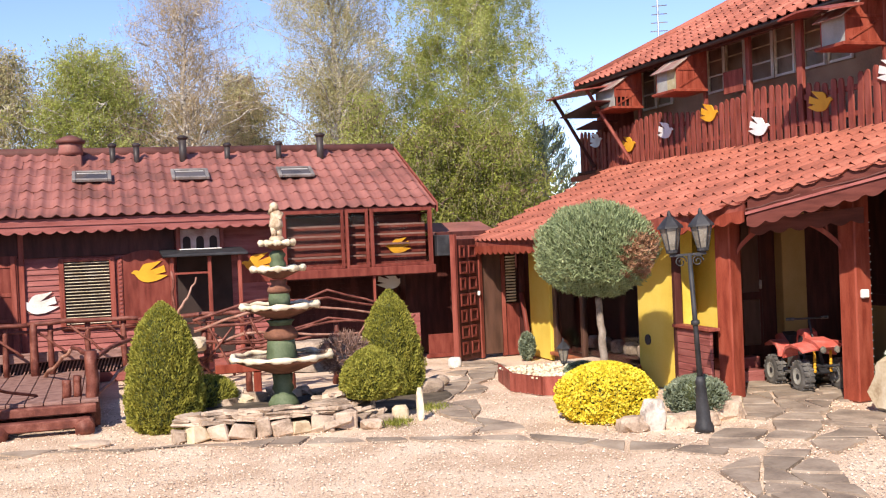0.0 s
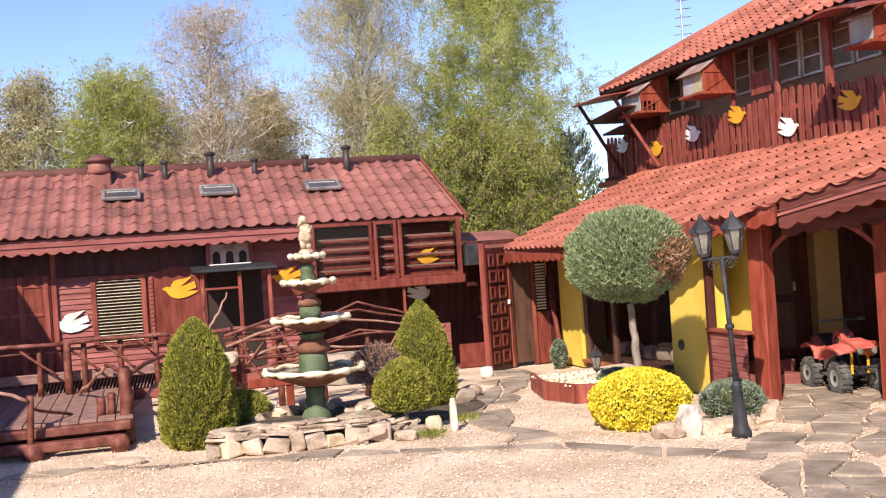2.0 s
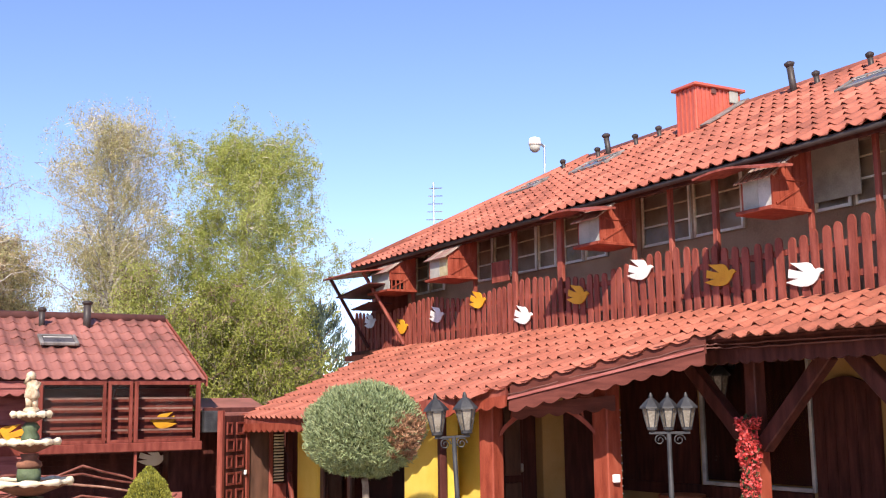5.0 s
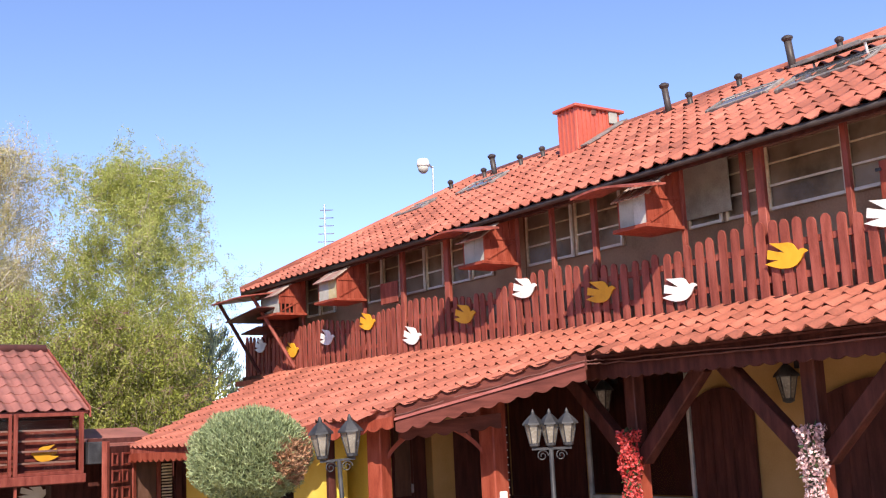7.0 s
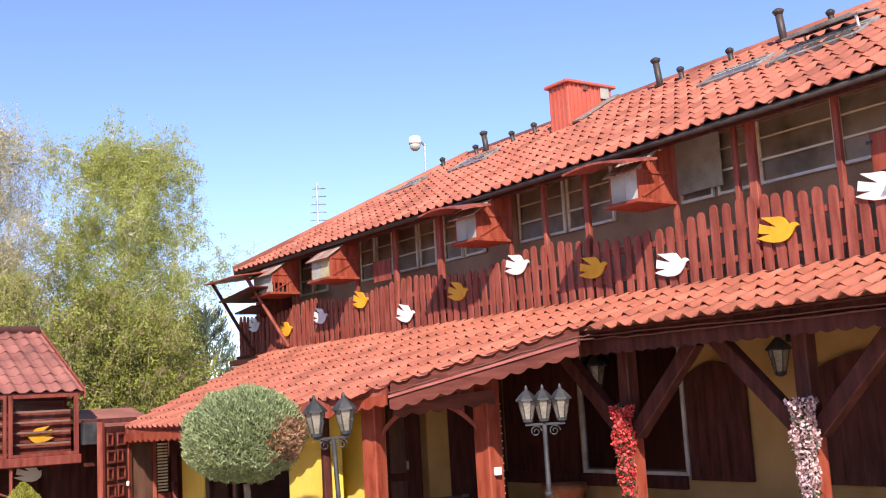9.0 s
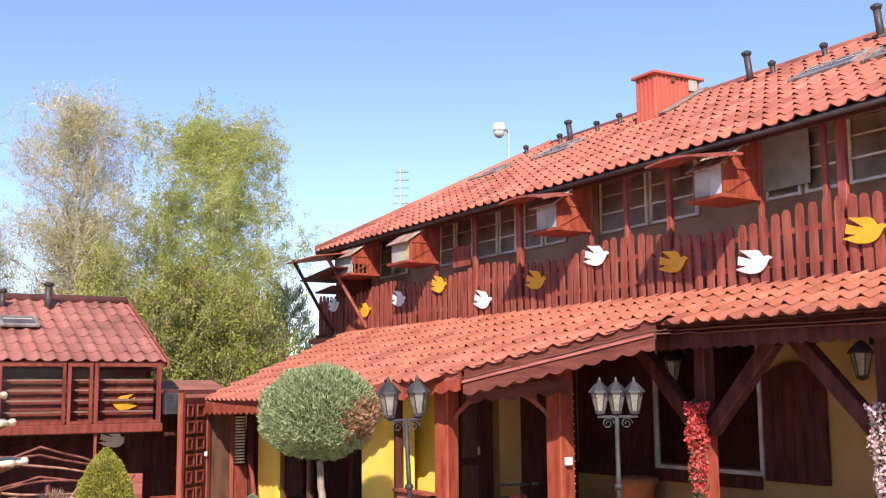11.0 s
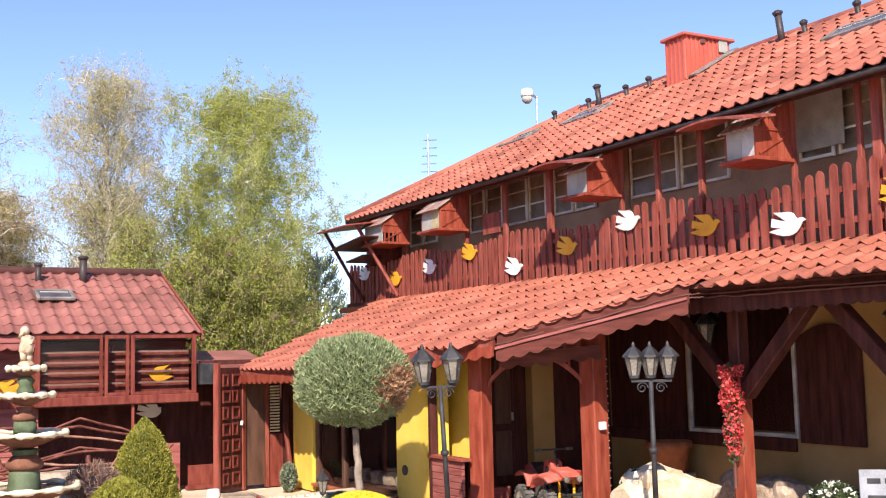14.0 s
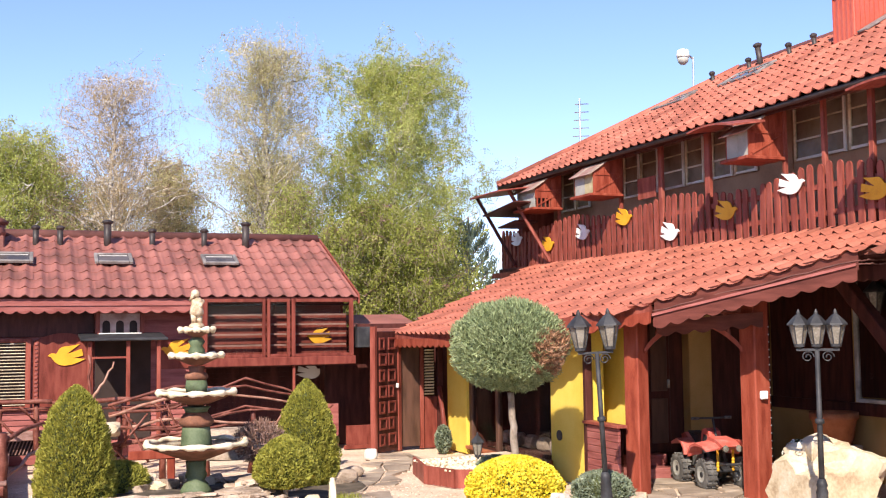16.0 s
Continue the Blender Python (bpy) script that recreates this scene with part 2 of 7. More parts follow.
def blob(centre, size, seed, rough=0.25, cuts=3, flat=0.0, peak=0.0):
    """An uneven stone-like lump."""
    bm = bmesh.new()
    bmesh.ops.create_icosphere(bm, subdivisions=cuts, radius=1)
    off = Vector((seed * 7.3, seed * 3.1, seed * 1.7))
    for v in bm.verts:
        k = 1 + rough * noise.noise(v.co * 1.3 + off) + rough * 0.5 * noise.noise(v.co * 3.1 + off)
        v.co = v.co * k
        v.co = Vector((max(-0.8, min(0.8, v.co.x)), max(-0.8, min(0.8, v.co.y)), max(-0.7 - flat, min(0.75, v.co.z))))
        if peak and v.co.z > 0:
            v.co.z *= 1.25 - peak * abs(v.co.x - v.co.y + 0.15) - 0.12 * noise.noise(v.co * 5 + off)
        v.co = Vector((v.co.x * size[0], v.co.y * size[1], v.co.z * size[2])) + Vector(centre)
    return bm


def crooked(points, r0, r1, rng, seg=6, sub=5, jitter=0.02):
    """A bent natural branch through the points."""
    pts = []
    for a, b in zip(points, points[1:]):
        a, b = Vector(a), Vector(b)
        for i in range(sub):
            pts.append(a.lerp(b, i / sub) + Vector(rng.normal(0, jitter, 3)))
    pts.append(Vector(points[-1]))
    v, f = [], []
    n = len(pts)
    for i, p in enumerate(pts):
        d = (pts[min(i + 1, n - 1)] - pts[max(i - 1, 0)]).normalized()
        u = d.orthogonal().normalized()
        w_ = d.cross(u)
        r = r0 + (r1 - r0) * i / (n - 1)
        for k in range(seg):
            a = 2 * math.pi * k / seg
            v.append(tuple(p + (u * math.cos(a) + w_ * math.sin(a)) * r))
    for i in range(n - 1):
        for k in range(seg):
            f.append((i * seg + k, i * seg + (k + 1) % seg, (i + 1) * seg + (k + 1) % seg, (i + 1) * seg + k))
    f += [tuple(reversed(range(seg))), tuple(range((n - 1) * seg, n * seg))]
    return v, f


def branch_part(name, points, r0, r1, rng, mat, parent, sub=5, jitter=0.02, seg=6):
    v, f = crooked(points, r0, r1, rng, seg, sub, jitter)
    return mesh_from(name, v, f, mat, parent, smooth=True)


DOVE_GLIDING = [(0.503, -0.004), (0.45, 0.045), (0.40, 0.068), (0.34, 0.066), (0.285, 0.044), (0.245, 0.10), (0.20, 0.173), (0.15, 0.21), (0.08, 0.235), (-0.12, 0.255), (-0.345, 0.293), (-0.17, 0.165), (-0.01, 0.05), (-0.19, 0.10), (-0.394, 0.172), (-0.436, -0.003), (-0.29, -0.04), (-0.164, -0.066), (-0.33, -0.075), (-0.497, -0.094), (-0.315, -0.176), (-0.14, -0.235), (0.05, -0.257), (0.15, -0.245), (0.23, -0.218), (0.31, -0.16), (0.36, -0.10), (0.41, -0.033)]
DOVE_GLIDING = list(reversed(DOVE_GLIDING))
DOVE = [(-x, z * 1.08) for x, z in reversed(DOVE_GLIDING)]

# ---- plan ----
FENCE_X, FENCE_Z = 9.16, 3.27          # picket fence on the upper gallery
EAVE_X, EAVE_Z = 8.84, 4.93            # eave of the upper roof
RIDGE_X, RIDGE_Z = 11.9, 6.69
HOUSE_Y0, HOUSE_Y1 = 1.0, 19.8
PORCH_SLOPE = 0.38


def porch_z(x):
    return FENCE_Z - PORCH_SLOPE * (FENCE_X - x)


NEAR_X = 8.067                         # eave of the near porch roof
PORCH_EDGE = [(5.84, 17.73), (6.007, 13.33), (6.77, 10.87), (8.067, 8.96), (8.067, HOUSE_Y0)]
SHED_X0, SHED_X1 = -9.0, 5.2
SHED_EAVE_Y, SHED_EAVE_Z = 17.3, 2.66
SHED_RIDGE_Y, SHED_RIDGE_Z = 19.94, 3.82
SHED_WALL_Y = 17.9

# ---- ground ----
gv, gf = [], []
GN = 60
rngs = [-400, -120, -50, -25, -14] + [x * 0.5 for x in range(-24, 33)] + [20, 30, 60, 140, 400]
for j, y in enumerate(rngs):
    for i, x in enumerate(rngs):
        near = abs(x) < 20 and abs(y) < 20
        gv.append((x, y, 0.018 * noise.noise(Vector((x * 0.6, y * 0.6, 0))) - 0.01 if near else -0.02))
w = len(rngs)
for j in range(w - 1):
    for i in range(w - 1):
        gf.append((j * w + i, j * w + i + 1, (j + 1) * w + i + 1, (j + 1) * w + i))
ground = tagged(mesh_from("ground", gv, gf, M_GRAVEL, smooth=True), "pale yellow-pink gravel courtyard ground", "ground", kind="structure")


# ---- shed ----
origin[0] = COURT
shed = thing("shed", "long low red-stained wooden shed with a tiled roof", "building", kind="structure")
RECESS_X, RECESS_Y = 2.75, SHED_WALL_Y + 0.95     # the open bay behind the aviary
part("wall", span((SHED_X0, SHED_WALL_Y, 0), (RECESS_X, SHED_WALL_Y + 0.12, 2.75)), M_WOODH, shed)
# bay walls and ceiling near-black: the deep shade there is painted in
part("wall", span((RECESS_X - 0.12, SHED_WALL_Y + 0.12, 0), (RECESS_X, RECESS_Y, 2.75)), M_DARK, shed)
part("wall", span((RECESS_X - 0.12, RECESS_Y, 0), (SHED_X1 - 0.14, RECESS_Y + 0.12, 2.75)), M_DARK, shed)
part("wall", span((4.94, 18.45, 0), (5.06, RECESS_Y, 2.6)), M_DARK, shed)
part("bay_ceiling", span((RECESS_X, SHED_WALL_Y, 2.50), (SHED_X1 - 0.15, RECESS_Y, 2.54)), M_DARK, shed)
part("wall", span((SHED_X0, 22.0, 0), (SHED_X1 - 0.15, 22.12, 2.75)), M_WOODH, shed)
part("wall", span((SHED_X1 - 0.27, RECESS_Y + 0.12, 0), (SHED_X1 - 0.15, 22.0, 2.75)), M_WOODH, shed)


def slab(name, corners, thick, mat, parent):
    """A flat slab under four corners."""
    n = (Vector(corners[1]) - Vector(corners[0])).cross(Vector(corners[-1]) - Vector(corners[0])).normalized()
    if n.z < 0:
        n = -n
    top = [Vector(c) for c in corners]
    low = [c - n * thick for c in top]
    k = len(top)
    faces = [tuple(range(k)), tuple(reversed(range(k, 2 * k)))] + [(i, (i + 1) % k, k + (i + 1) % k, k + i) for i in range(k)]
    return mesh_from(name, [tuple(v) for v in top + low], faces, mat, parent)


slab("roof_deck", [(SHED_X0, SHED_EAVE_Y + 0.02, SHED_EAVE_Z - 0.03), (SHED_X1, SHED_EAVE_Y + 0.02, SHED_EAVE_Z - 0.03), (SHED_X1, SHED_RIDGE_Y, SHED_RIDGE_Z - 0.05), (SHED_X0, SHED_RIDGE_Y, SHED_RIDGE_Z - 0.05)], 0.06, M_DARK, shed)
slab("roof_deck", [(SHED_X0, 22.6, SHED_EAVE_Z), (SHED_X1, 22.6, SHED_EAVE_Z), (SHED_X1, SHED_RIDGE_Y, SHED_RIDGE_Z - 0.05), (SHED_X0, SHED_RIDGE_Y, SHED_RIDGE_Z - 0.05)], 0.06, M_SHEDTILE, shed)

# ---- unseen wing on the court's other side, added to cast shade ----
wing = thing("shade_wing", "unseen timber wing added to cast shade into the courtyard", "building", kind="structure")
part("wall", span((-4.72, 4.0, 0), (-4.6, 14.9, 3.6)), M_WOODH, wing)
part("wall", span((-8.6, 14.78, 0), (-4.72, 14.9, 3.6)), M_WOODH, wing)
part("wall", span((-8.6, 4.0, 0), (-4.72, 4.12, 3.6)), M_WOODH, wing)
slab("roof_deck", [(-4.2, 3.7, 4.02), (-4.2, 15.05, 4.02), (-6.7, 15.05, 5.0), (-6.7, 3.7, 5.0)], 0.08, M_SHEDTILE, wing)
slab("roof_deck", [(-9.2, 3.7, 3.87), (-9.2, 15.05, 3.87), (-6.7, 15.05, 5.0), (-6.7, 3.7, 5.0)], 0.08, M_SHEDTILE, wing)

# ---- house ----
origin[0] = Vector((0, 0, 0))
house = thing("house", "two-storey house with red tiled roofs and a wooden gallery", "house", kind="structure")
WALL_X = 10.2
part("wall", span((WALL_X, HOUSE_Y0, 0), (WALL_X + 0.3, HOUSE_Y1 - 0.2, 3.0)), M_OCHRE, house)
part("wall", span((9.95, HOUSE_Y0, 3.0), (10.1, HOUSE_Y1 - 0.245, 5.25)), M_TAN, house)
part("wall", span((WALL_X + 0.3, HOUSE_Y1 - 0.5, 0), (13.6, HOUSE_Y1 - 0.2, 4.85)), M_OCHRE, house)
part("wall", span((13.6, HOUSE_Y0, 0), (13.9, HOUSE_Y1 - 0.2, 4.85)), M_OCHRE, house)
GALLERY_END = 20.45
HIP_Y = 15.9                           # where the ridge ends and the hip begins
slab("roof_deck", [(EAVE_X + 0.03, HOUSE_Y0, EAVE_Z - 0.03), (EAVE_X + 0.03, HOUSE_Y1, EAVE_Z - 0.03), (RIDGE_X, HIP_Y, RIDGE_Z - 0.04), (RIDGE_X, HOUSE_Y0, RIDGE_Z - 0.04)], 0.08, M_DARK, house)
slab("roof_deck", [(15.0, HOUSE_Y0, EAVE_Z), (15.0, HOUSE_Y1, EAVE_Z), (RIDGE_X, HIP_Y, RIDGE_Z - 0.04), (RIDGE_X, HOUSE_Y0, RIDGE_Z - 0.04)], 0.08, M_TILE, house)
slab("roof_deck", [(EAVE_X + 0.03, HOUSE_Y1, EAVE_Z - 0.03), (15.0, HOUSE_Y1, EAVE_Z), (RIDGE_X, HIP_Y, RIDGE_Z - 0.04)], 0.08, M_TILE, house)
slab("gallery_floor", [(8.95, HOUSE_Y0, 3.16), (8.95, GALLERY_END, 3.16), (10.2, GALLERY_END, 3.16), (10.2, HOUSE_Y0, 3.16)], 0.1, M_DARK, house)
poly = [(x + 0.02, y) for x, y in PORCH_EDGE] + [(9.2, HOUSE_Y0), (9.2, 18.9)]
slab("porch_deck", [(x, y, porch_z(x) - 0.03) for x, y in poly], 0.05, M_DARK, house)

# ---- shed: boards, openings, fittings ----
M_GLASS = bpy.data.materials.new("window_glass")
M_GLASS.use_nodes = True
_n, _l = M_GLASS.node_tree.nodes, M_GLASS.node_tree.links
_g = _n.new("ShaderNodeBsdfGlossy")
_g.inputs["Roughness"].default_value = 0.04
_t = _n.new("ShaderNodeBsdfTransparent")
_t.inputs["Color"].default_value = (0.75, 0.76, 0.76, 1)
_f = _n.new("ShaderNodeFresnel")
_f.inputs["IOR"].default_value = 1.25
_x = _n.new("ShaderNodeMixShader")
_l.new(_f.outputs[0], _x.inputs["Fac"])
_l.new(_t.outputs[0], _x.inputs[1])
_l.new(_g.outputs[0], _x.inputs[2])
_l.new(_x.outputs[0], _n["Material Output"].inputs["Surface"])
M_LAMPGLASS = material("frosted_lamp_glass", (0.20, 0.18, 0.15), (0.12, 0.11, 0.09), (0.27, 0.25, 0.21), 6, 40, 0.25, bump=0.02, spec=0.6)
M_CONCRETE = material("cream_cast_stone", (0.74, 0.64, 0.46), (0.52, 0.42, 0.28), (0.84, 0.77, 0.63), 7, 60, 0.8, bump=0.4)
M_GREEN = material("green_painted_stone", (0.10, 0.135, 0.07), (0.06, 0.08, 0.04), (0.15, 0.19, 0.11), 6, 50, 0.7, bump=0.3)
M_RUST = material("rust_brown_stone", (0.20, 0.085, 0.05), (0.12, 0.05, 0.03), (0.3, 0.14, 0.09), 6, 50, 0.8, bump=0.3)
M_TERRA = material("terracotta", (0.34, 0.11, 0.045), (0.22, 0.07, 0.03), (0.42, 0.15, 0.07), scale=5, rough=0.8)
M_BARK = material("red_stained_branch", (0.16, 0.045, 0.03), (0.08, 0.02, 0.013), (0.28, 0.11, 0.08), 8, 60, 0.6, bump=0.5)
M_BARKLIGHT = material("peeled_branch", (0.34, 0.17, 0.12), (0.2, 0.08, 0.05), (0.5, 0.32, 0.25), 8, 60, 0.6, bump=0.5)
rng = np.random.default_rng(5)
origin[0] = COURT

SW = SHED_WALL_Y
strip_between("fascia", (SHED_X0, SHED_EAVE_Y + 0.05, SHED_EAVE_Z - 0.07), (2.6, SHED_EAVE_Y + 0.05, SHED_EAVE_Z - 0.07), 0.11, M_WOODH, shed)
strip_between("valance", (SHED_X0, SHED_EAVE_Y + 0.07, SHED_EAVE_Z - 0.17), (2.6, SHED_EAVE_Y + 0.07, SHED_EAVE_Z - 0.17), 0.11, M_WOODH, shed, scallop=0.045, period=0.20)
strip_between("fascia", (2.55, SHED_EAVE_Y + 0.03, SHED_EAVE_Z - 0.05), (SHED_X1, SHED_EAVE_Y + 0.03, SHED_EAVE_Z - 0.05), 0.05, M_WOOD, shed)
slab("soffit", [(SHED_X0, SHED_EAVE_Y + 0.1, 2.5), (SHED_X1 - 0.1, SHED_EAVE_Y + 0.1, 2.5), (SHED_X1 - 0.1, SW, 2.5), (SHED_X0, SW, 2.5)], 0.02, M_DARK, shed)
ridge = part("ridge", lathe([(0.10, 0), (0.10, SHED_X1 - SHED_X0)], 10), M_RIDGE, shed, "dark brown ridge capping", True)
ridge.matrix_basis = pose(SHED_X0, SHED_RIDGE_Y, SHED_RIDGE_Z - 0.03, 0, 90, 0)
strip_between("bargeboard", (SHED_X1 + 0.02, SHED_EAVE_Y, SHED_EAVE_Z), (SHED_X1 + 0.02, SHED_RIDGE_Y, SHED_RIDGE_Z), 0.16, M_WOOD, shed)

# clapboards; those in the bay are darker, its shade put into their colour
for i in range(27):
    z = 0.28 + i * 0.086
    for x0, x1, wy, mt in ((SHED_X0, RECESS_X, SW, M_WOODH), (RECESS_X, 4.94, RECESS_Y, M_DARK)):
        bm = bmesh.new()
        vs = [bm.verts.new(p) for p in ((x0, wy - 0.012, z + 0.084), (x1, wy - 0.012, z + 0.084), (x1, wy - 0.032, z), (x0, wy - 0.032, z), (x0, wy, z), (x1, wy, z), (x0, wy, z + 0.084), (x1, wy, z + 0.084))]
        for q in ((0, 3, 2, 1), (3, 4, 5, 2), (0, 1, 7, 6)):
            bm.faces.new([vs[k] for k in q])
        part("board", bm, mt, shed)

# dark strip that deepens the eave's shadow band by colour
part("upper_board", span((SHED_X0, SW - 0.055, 2.0), (0.96, SW - 0.034, 2.42), 0.004), M_DARK, shed, "dark strip under the eave, its shadow put into the colour")
# louvred window
lw = thing("window_1", "wooden window with pale horizontal louvre slats", "window", kind="structure")
for lo, hi in (((-0.82, SW - 0.09, 0.86), (-0.74, SW - 0.03, 1.98)), ((-0.06, SW - 0.09, 0.86), (0.02, SW - 0.03, 1.98)), ((-0.74, SW - 0.09, 1.92), (-0.06, SW - 0.03, 1.98)), ((-0.74, SW - 0.09, 0.86), (-0.06, SW - 0.03, 0.92))):
    part("window_frame", span(lo, hi, 0.006), M_WOOD, lw)
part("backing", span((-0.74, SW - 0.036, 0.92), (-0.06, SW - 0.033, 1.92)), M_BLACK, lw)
for i in range(20):
    z = 0.945 + i * 0.05
    part("slat", box((-0.4, SW - 0.06, z), (0.67, 0.020, 0.008), 0, Euler((radians(-20), 0, 0)).to_matrix()), M_CONCRETE, lw)

# plain red panels beside the window
pan = thing("shutter", "red wooden panel with an arched top on the shed wall", "shutter")
outl = [(0.05, 0.84), (0.95, 0.84), (0.95, 1.94)] + [(0.95 - 0.9 * k / 8, 1.94 + 0.12 * math.sin(math.pi * k / 8)) for k in range(1, 8)] + [(0.05, 1.94)]
part("panel", prism(outl, 0.03, Matrix.Translation((0, SW - 0.06, 0))), M_PANEL, pan)
part("trim", span((0.06, SW - 0.10, 0.85), (0.13, SW - 0.076, 1.93), 0.004), M_WOOD, pan, "carved dark red edge strip")
for i in range(16):
    part("boss", box((0.095, SW - 0.104, 0.9 + i * 0.066), (0.045, 0.02, 0.04), 0.006), M_WOODH, pan)
# panelled door at the far left
dr = thing("door_1", "red wooden panelled shed door, shut", "door", kind="structure")
part("door_leaf", span((-2.4, SW - 0.07, 0.3), (-1.42, SW - 0.035, 2.05)), M_PANEL, dr)
for x in (-2.3, -1.85, -1.48):
    part("stile", span((x - 0.04, SW - 0.09, 0.3), (x + 0.04, SW - 0.07, 2.05), 0.006), M_WOOD, dr)
for z in (0.5, 1.05, 1.45, 1.9):
    part("rail", span((-2.26, SW - 0.088, z - 0.03), (-1.89, SW - 0.07, z + 0.03), 0.006), M_WOOD, dr)
    part("rail", span((-1.81, SW - 0.088, z - 0.03), (-1.52, SW - 0.07, z + 0.03), 0.006), M_WOOD, dr)
part("corner_post", span((-1.40, SW - 0.08, 0.3), (-1.32, SW - 0.033, 2.45), 0.006), M_WOOD, shed)


def cut_dove(place, width, white, label, normal="y", flip=False, group="painted doves", tilt=0.0, outline=None):
    """A flat plywood dove; normal 'y' hangs on a wall facing -y, 'x' on the fence facing -x."""
    ob = thing("dove_cutout", label, "dove cutout", place, 0 if normal == "y" else -90, group)
    k = -1 if flip else 1
    m = Matrix.Rotation(radians(tilt), 4, "Y")
    part("silhouette", prism([(k * x * width, z * width) for x, z in outline or DOVE], 0.014, m), M_WHITE if white else M_DOVEY, ob)
    return ob


cut_dove((-1.12, SW - 0.05, 1.29), 0.57, True, "white painted flat wooden dove on the shed wall")
cut_dove((0.55, SW - 0.09, 1.70), 0.57, False, "yellow painted flat wooden dove on a red panel")
cut_dove((2.27, SW - 0.06, 1.77), 0.54, False, "yellow painted flat wooden dove on the shed wall")
cut_dove((4.75, RECESS_Y - 0.06, 0.945 + 0.37), 0.52, True, "grey-white flat wooden dove in the shade", flip=True)
part("panel", span((1.95, SW - 0.05, 1.45), (2.62, SW - 0.034, 1.93), 0.004), M_PANEL, shed)

# pigeon hatch with three round openings, above a black canopy
hatch = thing("pigeon_hatch", "white pigeon hatch with three arched openings in a red frame", "pigeon hatch")
bm = bmesh.new()
for c in (1.14, 1.35, 1.56):
    arch = [(c - 0.06, 2.05), (c - 0.06, 2.19)] + [(c - 0.06 * math.cos(math.pi * k / 6), 2.19 + 0.06 * math.sin(math.pi * k / 6)) for k in range(1, 6)] + [(c + 0.06, 2.19), (c + 0.06, 2.05)]
    add_prism(bm, arch, 0.01, Matrix.Translation((0, SW - 0.176, 0)))
part("opening", bm, M_BLACK, hatch, "dark arched opening")
part("board", span((1.04, SW - 0.17, 2.02), (1.66, SW - 0.03, 2.36)), material("faded_pink_paint", (0.50, 0.33, 0.29), (0.36, 0.20, 0.17), (0.60, 0.45, 0.41), 6, 50, 0.7), hatch)
part("ledge", span((1.02, SW - 0.26, 2.02), (1.68, SW - 0.175, 2.05), 0.004), M_WHITE, hatch, "white ledge")
for lo, hi in (((0.97, SW - 0.22, 1.98), (1.04, SW - 0.03, 2.44)), ((1.66, SW - 0.22, 1.98), (1.73, SW - 0.03, 2.44)), ((1.04, SW - 0.22, 2.36), (1.66, SW - 0.03, 2.44))):
    part("frame", span(lo, hi, 0.008), M_WOOD, hatch)
can = thing("porch_canopy", "black flat canopy over the shed entrance on thin posts", "canopy")
part("top", box((1.36, 17.35, 1.99), (1.30, 0.95, 0.04), 0.01, Euler((radians(5), 0, 0)).to_matrix()), M_IRON, can)
for x in (0.85, 1.42, 1.88):
    part("post", span((x - 0.03, 16.98, 0.35), (x + 0.03, 17.04, 1.95), 0.006), M_WOOD, can)
part("rail", span((0.88, 16.99, 1.66), (1.39, 17.02, 1.69)), M_WOOD, can)
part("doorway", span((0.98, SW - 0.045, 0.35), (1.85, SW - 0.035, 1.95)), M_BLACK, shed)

# aviary hanging under the eave
av = thing("aviary", "red wooden glazed aviary hung under the shed eave", "aviary")
AX0, AX1, AY, AZ0, AZ1 = 2.60, 5.10, 17.2, 1.62, 2.58
part("floor", span((AX0 - 0.02, AY - 0.06, AZ0 - 0.14), (AX1 + 0.03, SW - 0.04, AZ0), 0.01), M_PANEL, av, "bright red floor board")
part("underside", span((AX0 + 0.02, AY + 0.02, AZ0 - 0.16), (AX1, SW - 0.05, AZ0 - 0.142)), M_DARK, av)
for x0, x1 in ((AX0, AX0 + 0.06), (3.55, 3.60), (3.63, 3.68), (3.96, 4.01), (4.04, 4.10), (AX1 - 0.07, AX1)):
    part("post", span((x0, AY - 0.03, AZ0), (x1, AY + 0.03, AZ1), 0.005), M_PANEL, av)
for x0, x1 in ((AX0 + 0.06, 3.55), (3.68, 3.96), (4.10, AX1 - 0.07)):
    part("rail", span((x0, AY - 0.025, AZ0 + 0.001), (x1, AY + 0.02, AZ0 + 0.05), 0.004), M_PANEL, av)
    part("rail", span((x0, AY - 0.025, AZ1 - 0.06), (x1, AY + 0.02, AZ1), 0.004), M_PANEL, av)
    part("pane", span((x0, AY - 0.003, AZ0 + 0.05), (x1, AY + 0.003, AZ1 - 0.06)), M_GLASS, av).visible_shadow = False
part("side", span((AX1 - 0.05, AY + 0.04, AZ0), (AX1, AY + 0.075, AZ1)), M_WOOD, av)
part("pane", span((AX1 - 0.03, AY + 0.08, AZ0 + 0.03), (AX1 - 0.02, SW - 0.1, AZ1 - 0.05)), M_GLASS, av).visible_shadow = False
part("side", span((AX1 - 0.05, SW - 0.09, AZ0), (AX1, SW - 0.04, AZ1)), M_WOOD, av)
part("side", span((AX0, AY + 0.04, AZ0), (AX0 + 0.05, SW - 0.04, AZ1)), M_WOOD, av)
for z in (1.80, 1.98, 2.14, 2.30):
    part("perch", span((AX0 + 0.1, AY + 0.10, z), (AX1 - 0.1, AY + 0.13, z + 0.03)), M_GREYWOOD, av, "pale weathered perch slat")
    part("back_board", span((AX0 + 0.06, AY + 0.20, z - 0.145), (AX1 - 0.06, AY + 0.22, z + 0.01), 0.004), M_PANEL, av)
